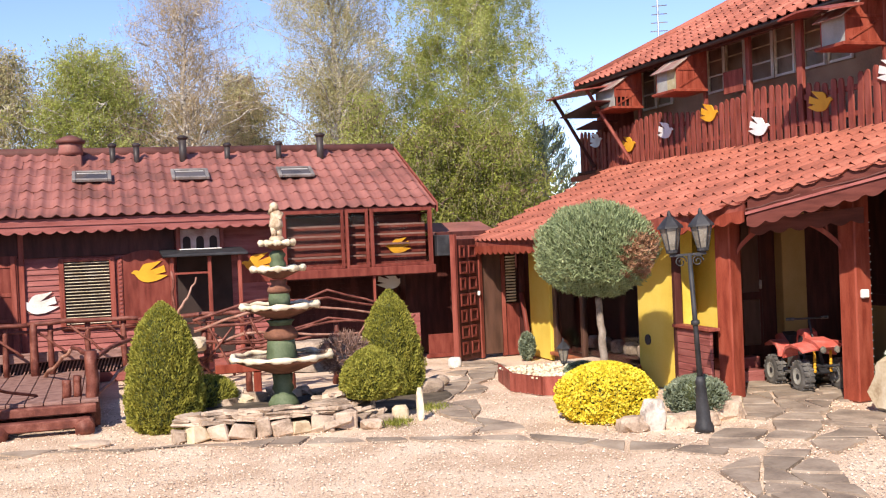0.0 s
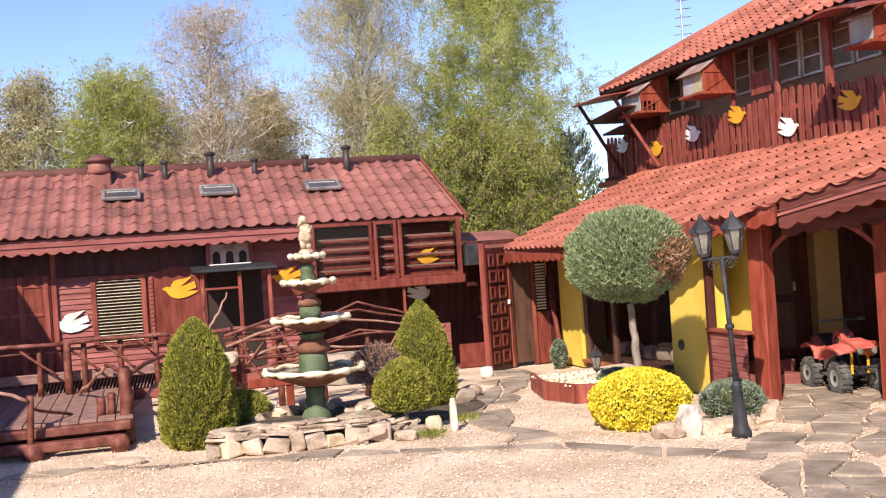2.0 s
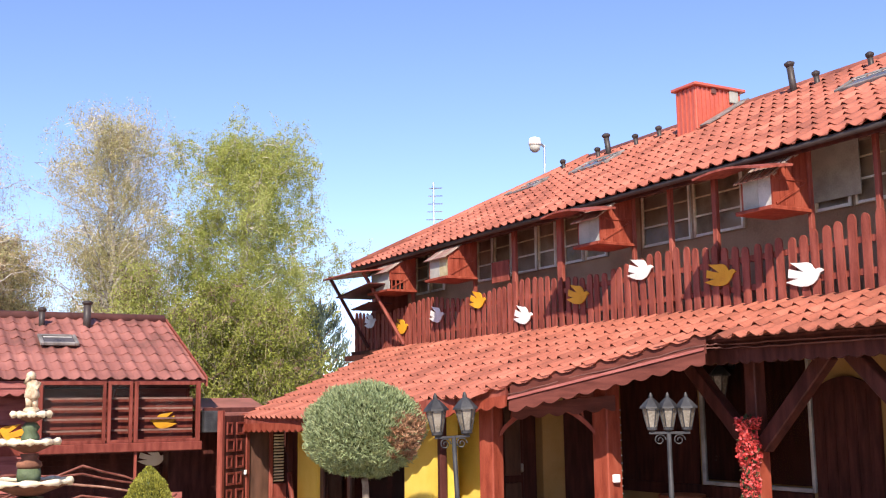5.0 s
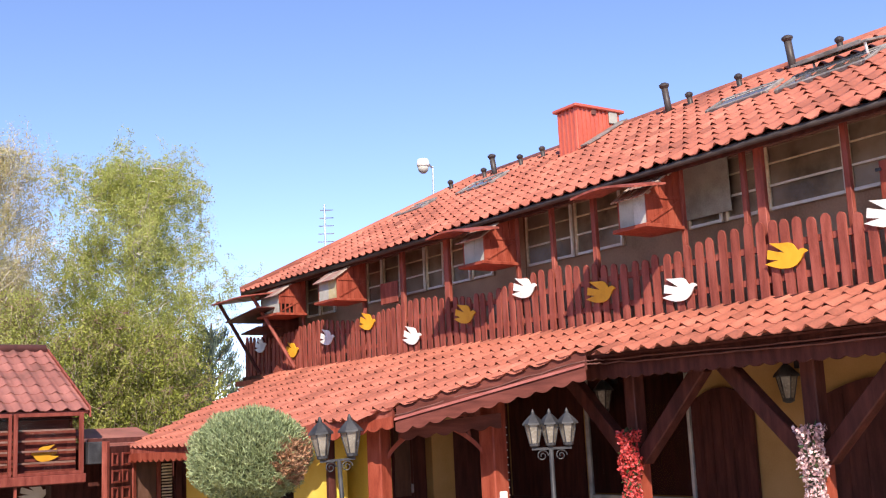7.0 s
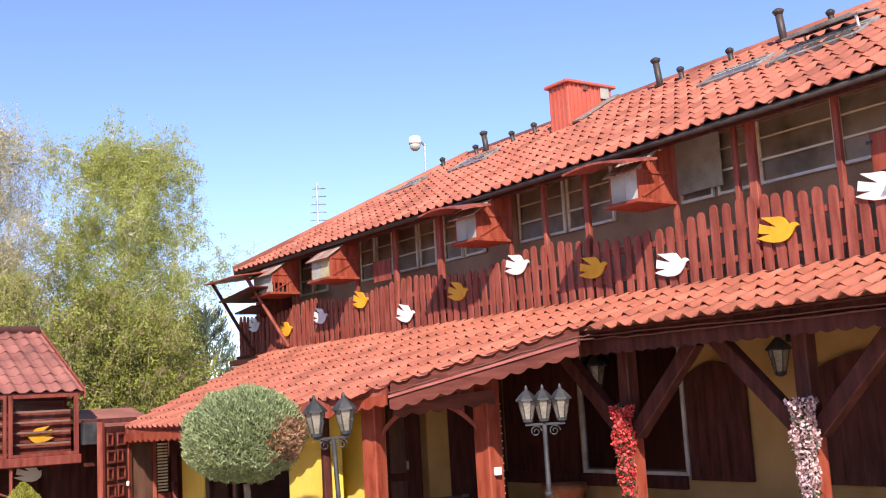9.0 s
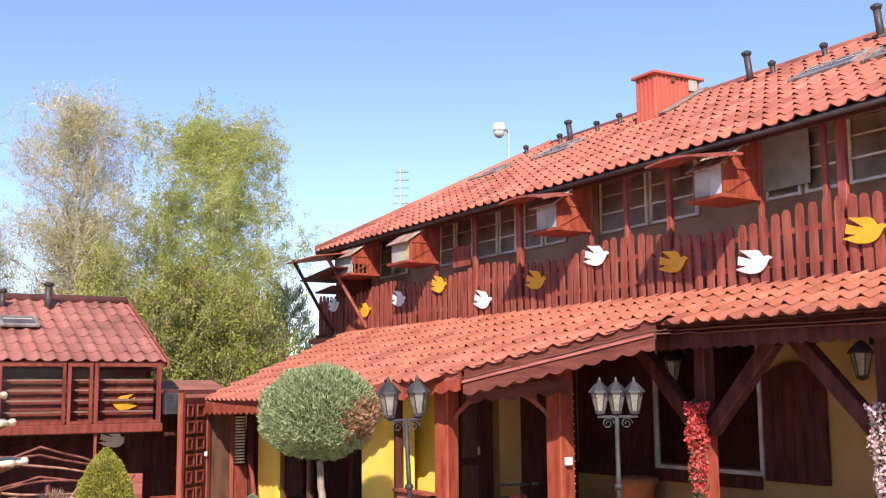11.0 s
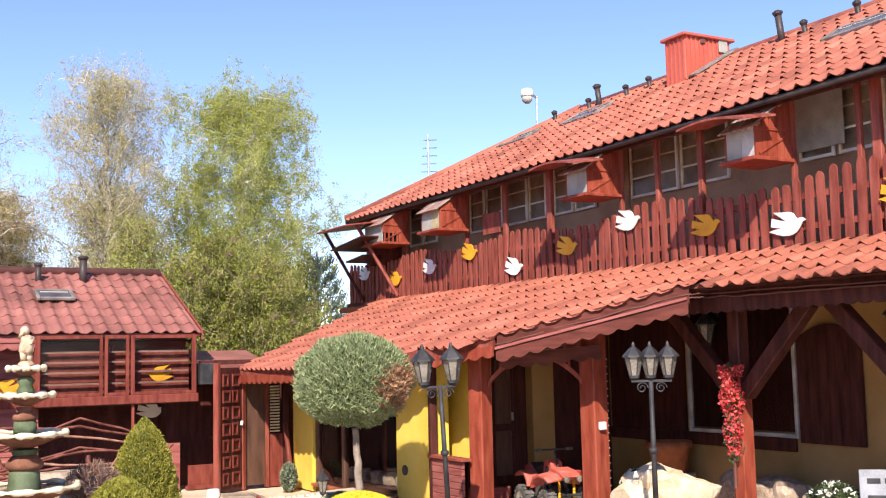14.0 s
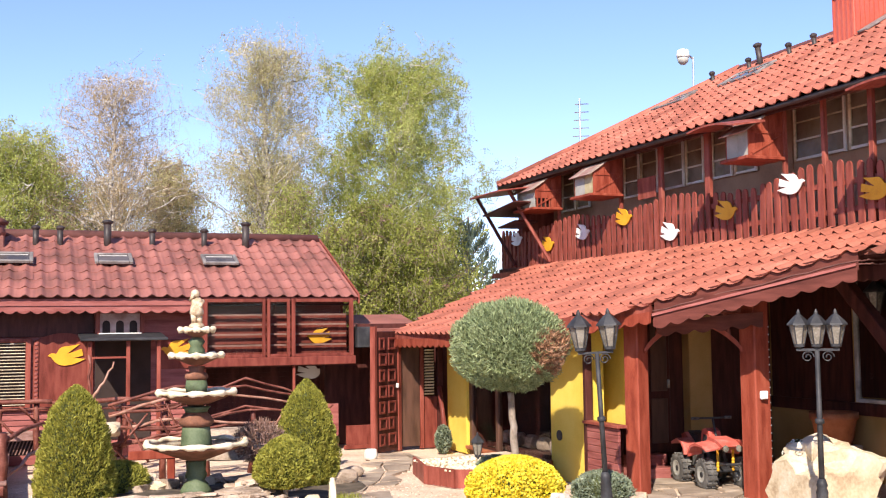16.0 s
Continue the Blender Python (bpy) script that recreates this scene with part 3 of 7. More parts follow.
part("back", span((AX0 + 0.06, SW - 0.075, AZ0), (AX1 - 0.06, SW - 0.045, AZ1)), M_WOODH, av, "red boarded back wall")
part("brace", tube((3.66, SW - 0.3, AZ0), (3.9, SW - 0.2, AZ1), 0.02, seg=6), M_WOOD, av)
part("leg", span((4.06, AY, 0.3), (4.10, AY + 0.04, AZ0 - 0.14)), M_WOOD, av)
cut_dove((4.55, AY + 0.16, 1.95), 0.44, False, "yellow flat wooden dove inside the aviary")

# skylights, vents and chimney on the shed roof
SHED_SLOPE = (SHED_RIDGE_Z - SHED_EAVE_Z) / (SHED_RIDGE_Y - SHED_EAVE_Y)


def shed_z(y):
    return SHED_EAVE_Z + SHED_SLOPE * (y - SHED_EAVE_Y)


def skylight(place, rot, size, name="skylight", label="grey metal roof skylight with a glass pane"):
    ob = thing(name, label, "skylight", group="roof skylights")
    ob.matrix_basis = Matrix.Translation(Vector(place) + origin[0]) @ rot
    w_, h_ = size
    for lo, hi in (((-w_ / 2, -h_ / 2, 0), (-w_ / 2 + 0.06, h_ / 2, 0.055)), ((w_ / 2 - 0.06, -h_ / 2, 0), (w_ / 2, h_ / 2, 0.055)), ((-w_ / 2 + 0.06, -h_ / 2, 0), (w_ / 2 - 0.06, -h_ / 2 + 0.05, 0.055)), ((-w_ / 2 + 0.06, h_ / 2 - 0.05, 0), (w_ / 2 - 0.06, h_ / 2, 0.055))):
        part("frame", span(lo, hi, 0.01), M_STEELGREY, ob)
    part("pane", span((-w_ / 2 + 0.06, -h_ / 2 + 0.05, 0.025), (w_ / 2 - 0.06, h_ / 2 - 0.05, 0.035)), M_SKYPANE, ob)
    part("blind_rail", span((-w_ / 2 + 0.08, h_ / 2 - 0.12, 0.036), (w_ / 2 - 0.08, h_ / 2 - 0.09, 0.042)), M_STEELPAINT, ob)
    return ob


M_STEELPAINT = material("greyed_white_paint", (0.45, 0.43, 0.40), scale=4, rough=0.6)
M_STEELGREY = material("grey_flashing", (0.20, 0.18, 0.17), (0.12, 0.11, 0.1), (0.3, 0.28, 0.26), 5, 40, 0.5, bump=0.1)
M_SKYPANE = material("skylight_glass", (0.10, 0.085, 0.08), rough=0.16, bump=0.0, spec=0.4, scale=2)
slope_rot = Matrix.Rotation(math.atan(SHED_SLOPE), 4, "X")
for x in (-0.27, 1.31, 3.10):
    skylight((x, 18.65, shed_z(18.65) + 0.03), slope_rot, (0.62, 0.42))


def vent(place, h, r, top=True, tilt=(0, 0)):
    ob = thing("roof_vent", "dark brown roof vent pipe with a flat cap", "vent pipe", place, group="roof vent pipes")
    ob.matrix_basis = Matrix.Translation(origin[0]) @ pose(*place, *tilt, 0)
    part("pipe", tube((0, 0, -0.15), (0, 0, h), r, r, 12), M_VENT, ob, smooth=True)
    part("cap", lathe([(r * 1.1, h - 0.02), (r * 1.5, h + 0.01), (r * 1.5, h + 0.035), (r * 0.6, h + 0.06)], 12), M_VENT, ob)
    return ob


for x, h, r in ((0.08, 0.24, 0.05), (0.48, 0.24, 0.05), (1.27, 0.36, 0.065), (2.04, 0.22, 0.05), (2.96, 0.24, 0.05), (3.72, 0.38, 0.065)):
    vent((x, 19.5, shed_z(19.5)), h, r)
ch = thing("shed_chimney", "squat round red chimney with a brown cap on the shed roof", "chimney")
part("base", span((-0.78, 19.3, 3.45), (-0.42, 19.62, 3.72), 0.02), M_SHEDTILE, ch)
part("drum", lathe([(0.19, 3.72), (0.21, 3.78), (0.19, 3.84), (0.2, 3.92)], 16, (-0.6, 19.46, 0)), M_SHEDTILE, ch, smooth=True)
part("cap", lathe([(0.23, 3.92), (0.25, 3.97), (0.14, 4.03), (0.05, 4.06)], 16, (-0.6, 19.46, 0)), M_RIDGE, ch, smooth=True)

# ---- unseen annex past the court's edge, shaped to cast a slanting shadow ----
annex = thing("annex", "unseen gabled annex added to cast a slanting shadow on the shed", "building", kind="structure")
part("wall", span((-8.0, 15.2, 0), (-3.1, 17.2, 2.65)), M_WOODH, annex)
part("gable", prism([(-8.0, 2.65), (-2.9, 2.65), (-4.8, 6.4), (-6.1, 6.4)], 2.0, Matrix.Translation((0, 16.2, 0))), M_WOODH, annex)
slab("roof_deck", [(-2.72, 15.05, 2.5), (-2.72, 17.3, 2.5), (-4.77, 17.3, 6.5), (-4.77, 15.05, 6.5)], 0.08, M_SHEDTILE, annex)

# ---- deck with rustic rails ----
deck = thing("deck", "weathered red-brown wooden deck on logs", "deck")
for i in range(30):
    x = -6.4 + i * 0.205
    part("plank", span((x, 13.6 - 0.35 * (i / 30), 0.31), (x + 0.195, 17.86, 0.35), 0.006), M_GREYWOOD, deck)
part("beam", span((-6.4, 13.18, 0.20), (-0.28, 13.32, 0.31), 0.015), M_BARK, deck)
part("beam", span((-6.4, 12.95, 0.07), (-0.35, 13.12, 0.18), 0.015), M_BARK, deck)
for x in (-4.5, -3.0, -1.35, -0.42):
    part("log", tube((x, 12.9, 0.06), (x, 13.7, 0.06), 0.11, 0.11, 10), M_BARK, deck, smooth=True)
part("underside", span((-6.4, 13.7, 0.0), (-0.3, 13.8, 0.31)), M_DARK, deck)
rail = thing("rustic_railing", "rustic railing of crooked stained branches along the deck", "railing")


def rb(name, pts, r0, r1, light=False, j=0.02):
    return branch_part(name, pts, r0, r1, rng, M_BARKLIGHT if light else M_BARK, rail, 5, j)


rb("post", [(-0.33, 13.48, 0), (-0.33, 13.48, 0.90)], 0.085, 0.075, j=0.006)
rb("post", [(-0.62, 13.60, 0.35), (-0.62, 13.58, 0.56)], 0.055, 0.055, j=0.004)
rb("post", [(-0.50, 13.62, 0.35), (-0.49, 13.60, 0.60)], 0.05, 0.05, j=0.004)
rb("post", [(-1.38, 13.05, 0.0), (-1.36, 13.05, 0.72)], 0.045, 0.04, j=0.008)
rb("post", [(-1.13, 16.23, 0.3), (-1.13, 16.23, 1.10)], 0.065, 0.055, j=0.006)
rb("rail", [(-0.33, 13.48, 0.86), (-0.50, 14.6, 0.84), (-0.62, 16.2, 0.72)], 0.03, 0.028, j=0.012)
rb("rail", [(-0.30, 13.50, 0.84), (0.05, 14.4, 0.90), (0.55, 15.5, 0.98)], 0.032, 0.024, j=0.014)
rb("brace", [(-1.02, 16.1, 0.34), (-0.85, 15.4, 0.52), (-0.60, 14.9, 0.80)], 0.03, 0.024, True, j=0.012)
rb("brace", [(-0.36, 13.38, 0.28), (-0.05, 13.9, 0.52), (0.18, 14.4, 0.66)], 0.024, 0.02, True, j=0.012)
rb("brace", [(-1.80, 13.0, 0.86), (-1.38, 13.03, 0.66)], 0.02, 0.026, True, j=0.01)
rb("brace", [(-1.36, 13.05, 0.56), (-0.98, 13.9, 0.36)], 0.02, 0.02, j=0.01)
for a, b, z in ((-3.8, -1.13, 1.07), (-1.20, 0.30, 1.08), (0.30, 2.2, 1.06)):
    rb("rail", [(a, 16.22, z), ((a + b) / 2, 16.22, z + 0.02), (b, 16.22, z)], 0.036, 0.034, j=0.008)
    rb("rail", [(a, 16.30, z - 0.10), ((a + b) / 2, 16.29, z - 0.10), (b, 16.30, z - 0.10)], 0.022, 0.022, j=0.008)
    for k in range(3):
        x = a + (b - a) * (k + 0.55) / 3
        rb("brace", [(x - 0.22, 16.26, 1.02), (x + 0.26, 16.24, 0.62)], 0.022, 0.02, j=0.012)
        rb("post", [(x + 0.02, 16.3, 0.35), (x + 0.02, 16.3, z)], 0.045, 0.04, j=0.006)
part("kick_board", span((-3.8, 16.36, 0.52), (0.6, 16.44, 0.66), 0.012), M_GREYWOOD, rail, "weathered board along the walkway")
rb("upright", [(0.72, 15.6, 0.3), (0.80, 15.6, 1.0), (0.76, 15.6, 1.75)], 0.035, 0.018, j=0.012)
rb("upright", [(0.74, 15.6, 1.0), (0.92, 15.6, 1.3), (1.1, 15.6, 1.65)], 0.025, 0.012, True, j=0.012)
part("lattice_back", span((-1.6, 16.53, 0.30), (0.6, 16.55, 0.52)), M_BLACK, rail)
for i in range(44):
    part("lattice_slat", box((-1.57 + i * 0.049, 16.51, 0.41), (0.016, 0.015, 0.20), 0, Euler((0, radians(20), 0)).to_matrix()), M_GREYWOOD, rail)

bridge = thing("branch_fence", "tangled fence of crooked stained branches behind the fountain", "fence")
brng = np.random.default_rng(11)
for x in (1.15, 1.75, 2.35, 3.0, 3.6, 4.05):
    branch_part("post", [(x, 15.3, 0), (x + brng.normal(0, 0.03), 15.3, 0.95)], 0.05, 0.04, brng, M_BARK, bridge)
for k in range(9):
    z = 0.35 + 0.09 * k
    light = k % 3 == 0
    branch_part("branch", [(1.0, 15.25, z + brng.normal(0, 0.06)), (1.9, 15.2, z + 0.1 + brng.normal(0, 0.13)), (2.9, 15.22, z + 0.18 + brng.normal(0, 0.13)), (4.0, 15.25, z + 0.05 + brng.normal(0, 0.06))], 0.026, 0.014, brng, M_BARKLIGHT if light else M_BARK, bridge, 4, 0.010)
for k in range(11):
    x = brng.uniform(1.1, 3.8)
    branch_part("brace", [(x, 15.2, brng.uniform(0.25, 0.5)), (x + brng.uniform(0.25, 0.6) * brng.choice([-1, 1]), 15.18, brng.uniform(0.8, 1.1))], 0.02, 0.014, brng, M_BARKLIGHT if k % 3 == 1 else M_BARK, bridge, 4, 0.008)
part("low_rail", box((1.75, 14.4, 0.45), (1.1, 0.06, 0.12), 0.01), M_BRIGHT, bridge)
part("low_post", box((1.75, 14.42, 0.2), (0.1, 0.06, 0.4), 0.01), M_BRIGHT, bridge)

# ---- gate corner between shed and house ----
# leaf and mouldings coloured darker to carry the porch roof's shadow
gate = thing("door_2", "carved red-brown wooden gate door standing ajar", "door", (5.33, 16.72, 0), 38, kind="structure")
part("door_leaf", span((0, -0.03, 0.02), (0.62, 0.03, 2.02), 0.006), M_DARK, gate)
for r_ in range(7):
    for c_ in range(2):
        x0, z0 = 0.06 + c_ * 0.27, 0.12 + r_ * 0.265
        w_ = (0.16, 0.22)[(r_ + c_) % 2]
        for lo, hi in (((x0, -0.055, z0), (x0 + w_, -0.03, z0 + 0.035)), ((x0, -0.055, z0 + 0.17), (x0 + w_, -0.03, z0 + 0.205)), ((x0, -0.055, z0 + 0.035), (x0 + 0.03, -0.03, z0 + 0.17)), ((x0 + w_ - 0.03, -0.055, z0 + 0.035), (x0 + w_, -0.03, z0 + 0.17))):
            part("moulding", span(lo, hi, 0.004), M_PANEL, gate)
part("handle", blob((0.58, -0.06, 1.10), (0.02, 0.03, 0.05), 3), M_WHITE, gate, "white door knob")
part("frame", span((-0.08, -0.05, 0), (-0.01, 0.05, 2.1), 0.006), M_WOOD, gate)
part("frame", span((0.63, -0.05, 0), (0.72, 0.05, 2.05), 0.006), M_WOOD, gate)
bd = thing("door_3", "plain brown door beside the carved gate", "door", (5.93, 17.2, 0), 5, kind="structure")
part("door_leaf", span((0, -0.02, 0.05), (0.36, 0.02, 1.9), 0.006), M_BROWN, bd)
part("frame", span((-0.07, -0.04, 0), (-0.004, 0.04, 1.98), 0.006), M_WOOD, bd)
part("frame", span((0.364, -0.04, 0), (0.43, 0.04, 1.98), 0.006), M_WOOD, bd)
lv = thing("window_2", "narrow window with white louvre slats", "window", (6.38, 17.22, 0), 0, kind="structure")
part("backing", span((0, 0.03, 0.9), (0.2, 0.05, 1.75)), M_BLACK, lv)
for i in range(16):
    part("slat", box((0.09, 0.0, 0.93 + i * 0.05), (0.17, 0.04, 0.012), 0, Euler((radians(-30), 0, 0)).to_matrix()), M_CONCRETE, lv)
corner = thing("gate_wall", "dark red boarded wall with the gate between shed and house", "wall", kind="structure")
# this panel is toned down by colour for the dim corner
part("panel", span((6.36, 17.24, 0), (6.62, 17.3, 0.88), 0.004), M_PANEL, corner)
part("wall", span((5.06, 18.45, 0), (7.2, 18.55, 2.1)), M_DARK, corner)
part("panel", span((5.12, 17.70, 0.02), (5.62, 17.76, 0.40), 0.006), M_PANEL, corner, "low bright red panel")
part("plinth", span((5.06, 17.66, 0.0), (5.66, 17.69, 0.07), 0.006), M_PANEL, corner)
part("panel", span((4.78, 17.86, 0.0), (5.02, 17.96, 0.78)), M_WOODH, corner)
part("post", span((6.62, 17.2, 0), (6.72, 17.3, 1.95), 0.006), M_DARK, corner)
part("header", span((5.2, 17.3, 1.95), (6.6, 17.36, 2.15), 0.006), M_DARK, corner)
slab("roof_deck", [(5.22, 17.25, 2.06), (6.40, 17.25, 2.06), (6.40, 18.5, 2.32), (5.22, 18.5, 2.32)], 0.05, M_SHEDTILE, corner)
part("stick", tube((6.52, 16.5, 0), (6.47, 16.75, 1.08), 0.045, 0.04, 8), M_PANEL, corner, smooth=True)
part("box", span((5.15, 17.1, 1.75), (5.42, 17.5, 2.1), 0.01), M_IRON, corner)
ball = tagged(part("white_stone", blob((5.05, 16.1, 0.08), (0.12, 0.11, 0.12), 2.2, 0.15), M_WHITE, None, "", True), "round white painted stone on the gravel", "stone")

# ---- fountain and its stone bed ----
FX, FY, FZ = 1.80, 12.55, 0.18
ft = thing("fountain", "tiered fountain with scalloped cream-edged bowls on green pedestals", "fountain", (FX, FY, 0))


def bowl(z, r, h):
    """A shell bowl: rust-brown underside and a thick cream scalloped rim."""
    wob = lambda a, k: 1 + (0.05 * math.sin(a * 10) if k > 1 else 0)
    part("bowl", lathe([(r * 0.20, z - h), (r * 0.45, z - h * 0.75), (r * 0.8, z - h * 0.35), (r * 0.96, z - 0.03), (r * 0.9, z - 0.02), (r * 0.4, z - h * 0.35)], 60, wobble=wob), M_RUST, ft, smooth=True)
    bm = bmesh.new()
    n = 80
    rings = []
    for i in range(n):
        a = 2 * math.pi * i / n
        s = math.sin(a * 10)
        s2 = 0.25 * math.sin(a * 23 + z * 9)
        ring = []
        for k in range(6):
            t = 2 * math.pi * k / 6
            rr = r * (1.0 + 0.035 * s) + 0.036 * math.cos(t) * (1 + 0.4 * s2)
            zz = z + 0.010 * (s + s2) + (0.032 if math.sin(t) > 0 else 0.032 + 0.022 * s + 0.05 * s2) * math.sin(t)
            ring.append(bm.verts.new((rr * math.cos(a), rr * math.sin(a), zz)))
        rings.append(ring)
    for i in range(n):
        for k in range(6):
            bm.faces.new((rings[i][k], rings[(i + 1) % n][k], rings[(i + 1) % n][(k + 1) % 6], rings[i][(k + 1) % 6]))
    part("rim", bm, M_CONCRETE, ft, "cream scalloped rim", True)
    part("water", lathe([(r * 0.9, z - 0.03), (r * 0.9, z - 0.02)], 40), M_SKYPANE, ft)


bowl(0.77, 0.57, 0.20)
bowl(1.36, 0.44, 0.16)
bowl(1.79, 0.295, 0.12)
bowl(2.09, 0.19, 0.09)
part("pedestal", lathe([(0.18, FZ), (0.18, FZ + 0.05), (0.14, FZ + 0.12), (0.10, FZ + 0.16), (0.13, FZ + 0.22), (0.11, FZ + 0.27), (0.12, 0.56)], 20), M_GREEN, ft, smooth=True)
part("pedestal", lathe([(0.17, 0.72), (0.18, 0.76), (0.165, 0.92), (0.16, 0.96)], 20), M_GREEN, ft, smooth=True)
part("collar", lathe([(0.16, 0.96), (0.20, 0.99), (0.205, 1.03), (0.17, 1.08), (0.12, 1.13)], 20), M_RUST, ft, smooth=True)
part("pedestal", lathe([(0.13, 1.13), (0.14, 1.16), (0.17, 1.19)], 20), M_GREEN, ft, smooth=True)
part("pedestal", lathe([(0.12, 1.36), (0.13, 1.42), (0.12, 1.5)], 20), M_GREEN, ft, smooth=True)
part("collar", lathe([(0.11, 1.5), (0.14, 1.53), (0.13, 1.57), (0.08, 1.6), (0.1, 1.66)], 20), M_RUST, ft, smooth=True)
part("pedestal", lathe([(0.09, 1.78), (0.10, 1.84), (0.07, 1.9), (0.1, 1.95), (0.06, 2.0)], 20), M_GREEN, ft, smooth=True)
bm = bmesh.new()
add_lathe(bm, [(0.09, 2.10), (0.09, 2.14), (0.06, 2.17)], 14)
add_tube(bm, (-0.03, 0, 2.16), (-0.035, -0.01, 2.28), 0.032, 0.038)
add_tube(bm, (0.035, 0.0, 2.16), (0.03, 0, 2.28), 0.032, 0.038)
add_lathe(bm, [(0.04, 2.24), (0.085, 2.28), (0.075, 2.34), (0.065, 2.39), (0.075, 2.44), (0.03, 2.47)], 14)
add_tube(bm, (0.07, 0, 2.43), (0.03, -0.07, 2.36), 0.026, 0.02)
add_tube(bm, (-0.07, 0, 2.43), (-0.05, -0.06, 2.5), 0.026, 0.02)
bmesh.ops.create_icosphere(bm, subdivisions=2, radius=0.055, matrix=Matrix.Translation((-0.02, -0.01, 2.51)))
M_STATUE = material("weathered_cast_stone", (0.52, 0.40, 0.27), (0.30, 0.21, 0.13), (0.68, 0.58, 0.44), 14, 60, 0.8, bump=0.4)
statue = part("garden_statue", bm, M_STATUE, None, "", True)
statue.matrix_basis = pose(FX + COURT.x, FY + COURT.y, 0.0)
tagged(statue, "small cream cherub-like garden statue on the fountain top", "statue")

bed = thing("stone_bed", "low dry-stone bed of stacked field stones round the fountain", "stone bed")
srng = np.random.default_rng(3)
soil = part("soil", lathe([(1.22, 0), (1.2, 0.10), (1.0, 0.17), (0.5, 0.19)], 28), M_SOIL, bed, "dark soil")
soil.matrix_basis = pose(FX - 0.1, FY + 0.35, 0) @ Matrix.Diagonal((1.0, 0.80, 1, 1))
# wider dark patch: soil, with the shade behind the fountain in its colour
shaded_backsoil = part("soil", lathe([(1.3, 0), (1.25, 0.04), (0.5, 0.06)], 28), M_SOIL, bed, "dark soil")
shaded_backsoil.matrix_basis = pose(FX + 0.75, FY + 1.0, 0) @ Matrix.Diagonal((1.25, 0.85, 1, 1))


def split_stone(size, seed):
    """A roughly squared quarry stone: a bevelled block with uneven corners."""
    g = np.random.default_rng(seed)
    bm = box((0, 0, 0), size, min(size) * 0.12)
    d = [g.uniform(-0.16, 0.16, 3) for _ in range(8)]
    for v in bm.verts:
        k = (v.co.x > 0) + 2 * (v.co.y > 0) + 4 * (v.co.z > 0)
        v.co = Vector((v.co.x + d[k][0] * size[0] * 0.8, v.co.y + d[k][1] * size[1], v.co.z + d[k][2] * size[2]))
        v.co += Vector(noise.noise_vector(v.co * 14 + Vector((seed, 0, 0)))) * min(size) * 0.10
    return bm


x, k = 0.48, 0
while x < 2.45:
    w_ = srng.uniform(0.15, 0.30)
    h_ = srng.uniform(0.13, 0.21)
    yy = 11.78 - 0.10 * math.sin(math.pi * (x - 0.48) / 2.0)
    st = part("stone", split_stone((w_ - 0.012, 0.15, h_), 300 + k), M_BOULDER if k % 5 == 1 else M_STONE, bed)
    st.matrix_basis = pose(x + w_ / 2, yy, h_ * 0.46, srng.normal(-6, 5), srng.normal(0, 5), srng.normal(0, 6))
    x += w_
    k += 1
for row in range(3):
    for i in range(13):
        w_ = srng.uniform(0.14, 0.32)
        x = 0.55 + 1.85 * (i + srng.uniform(0, 0.8)) / 13
        st = part("stone", split_stone((w_, srng.uniform(0.10, 0.2), srng.uniform(0.022, 0.045)), 400 + row * 20 + i), M_STONE, bed)
        st.matrix_basis = pose(x, 11.84 + 0.05 * row + srng.normal(0, 0.02), 0.185 + row * 0.036, srng.normal(0, 4), srng.normal(0, 4), srng.normal(0, 14))
# rubble heap rising beside the fountain foot
for i in range(46):
    t = srng.uniform(0, 1)
    x, yy = 2.25 + srng.normal(0, 0.28), 12.15 + srng.normal(0, 0.22)
    top = max(0.05, 0.40 - 0.55 * abs(x - 2.35) - 0.4 * abs(yy - 12.3))
    st = part("stone", split_stone((srng.uniform(0.12, 0.36), srng.uniform(0.1, 0.22), srng.uniform(0.03, 0.075)), 500 + i), M_STONE, bed)
    st.matrix_basis = pose(x, yy, top * srng.uniform(0.5, 1.0), srng.normal(0, 12), srng.normal(-8, 10), srng.normal(0, 30))
for i in range(12):
    st = part("stone", split_stone((srng.uniform(0.15, 0.35), 0.18, srng.uniform(0.06, 0.14)), 600 + i), M_STONE if i % 3 else M_BOULDER, bed)
    st.matrix_basis = pose(1.0 + i * 0.17 + srng.normal(0, 0.05), 13.15 + srng.normal(0, 0.15), 0.20 + srng.uniform(0, 0.08), srng.normal(0, 8), srng.normal(0, 8), srng.normal(0, 30))
for x, y, sx, sy, sz in ((2.62, 11.62, 0.16, 0.12, 0.07), (2.82, 11.78, 0.12, 0.10, 0.08), (-0.35, 12.05, 0.26, 0.13, 0.05)):
    st = tagged(part("edging_stone", blob((x, y, sz * 0.6), (sx, sy, sz), x * 3.3, 0.3, 2), M_STONE), "rough brown edging stone in front of the fountain bed", "stone", "edging stones")
big = tagged(part("rock_slab", blob((2.75, 14.3, 0.55), (0.75, 0.3, 0.28), 4.4, 0.35), M_STONE), "large grey rock slab behind the fountain", "rock")
part2 = tagged(part("rock_slab", blob((0.95, 15.0, 0.75), (0.24, 0.2, 0.13), 8.1, 0.2), M_BOULDER), "rounded pale stone among the branches", "rock")
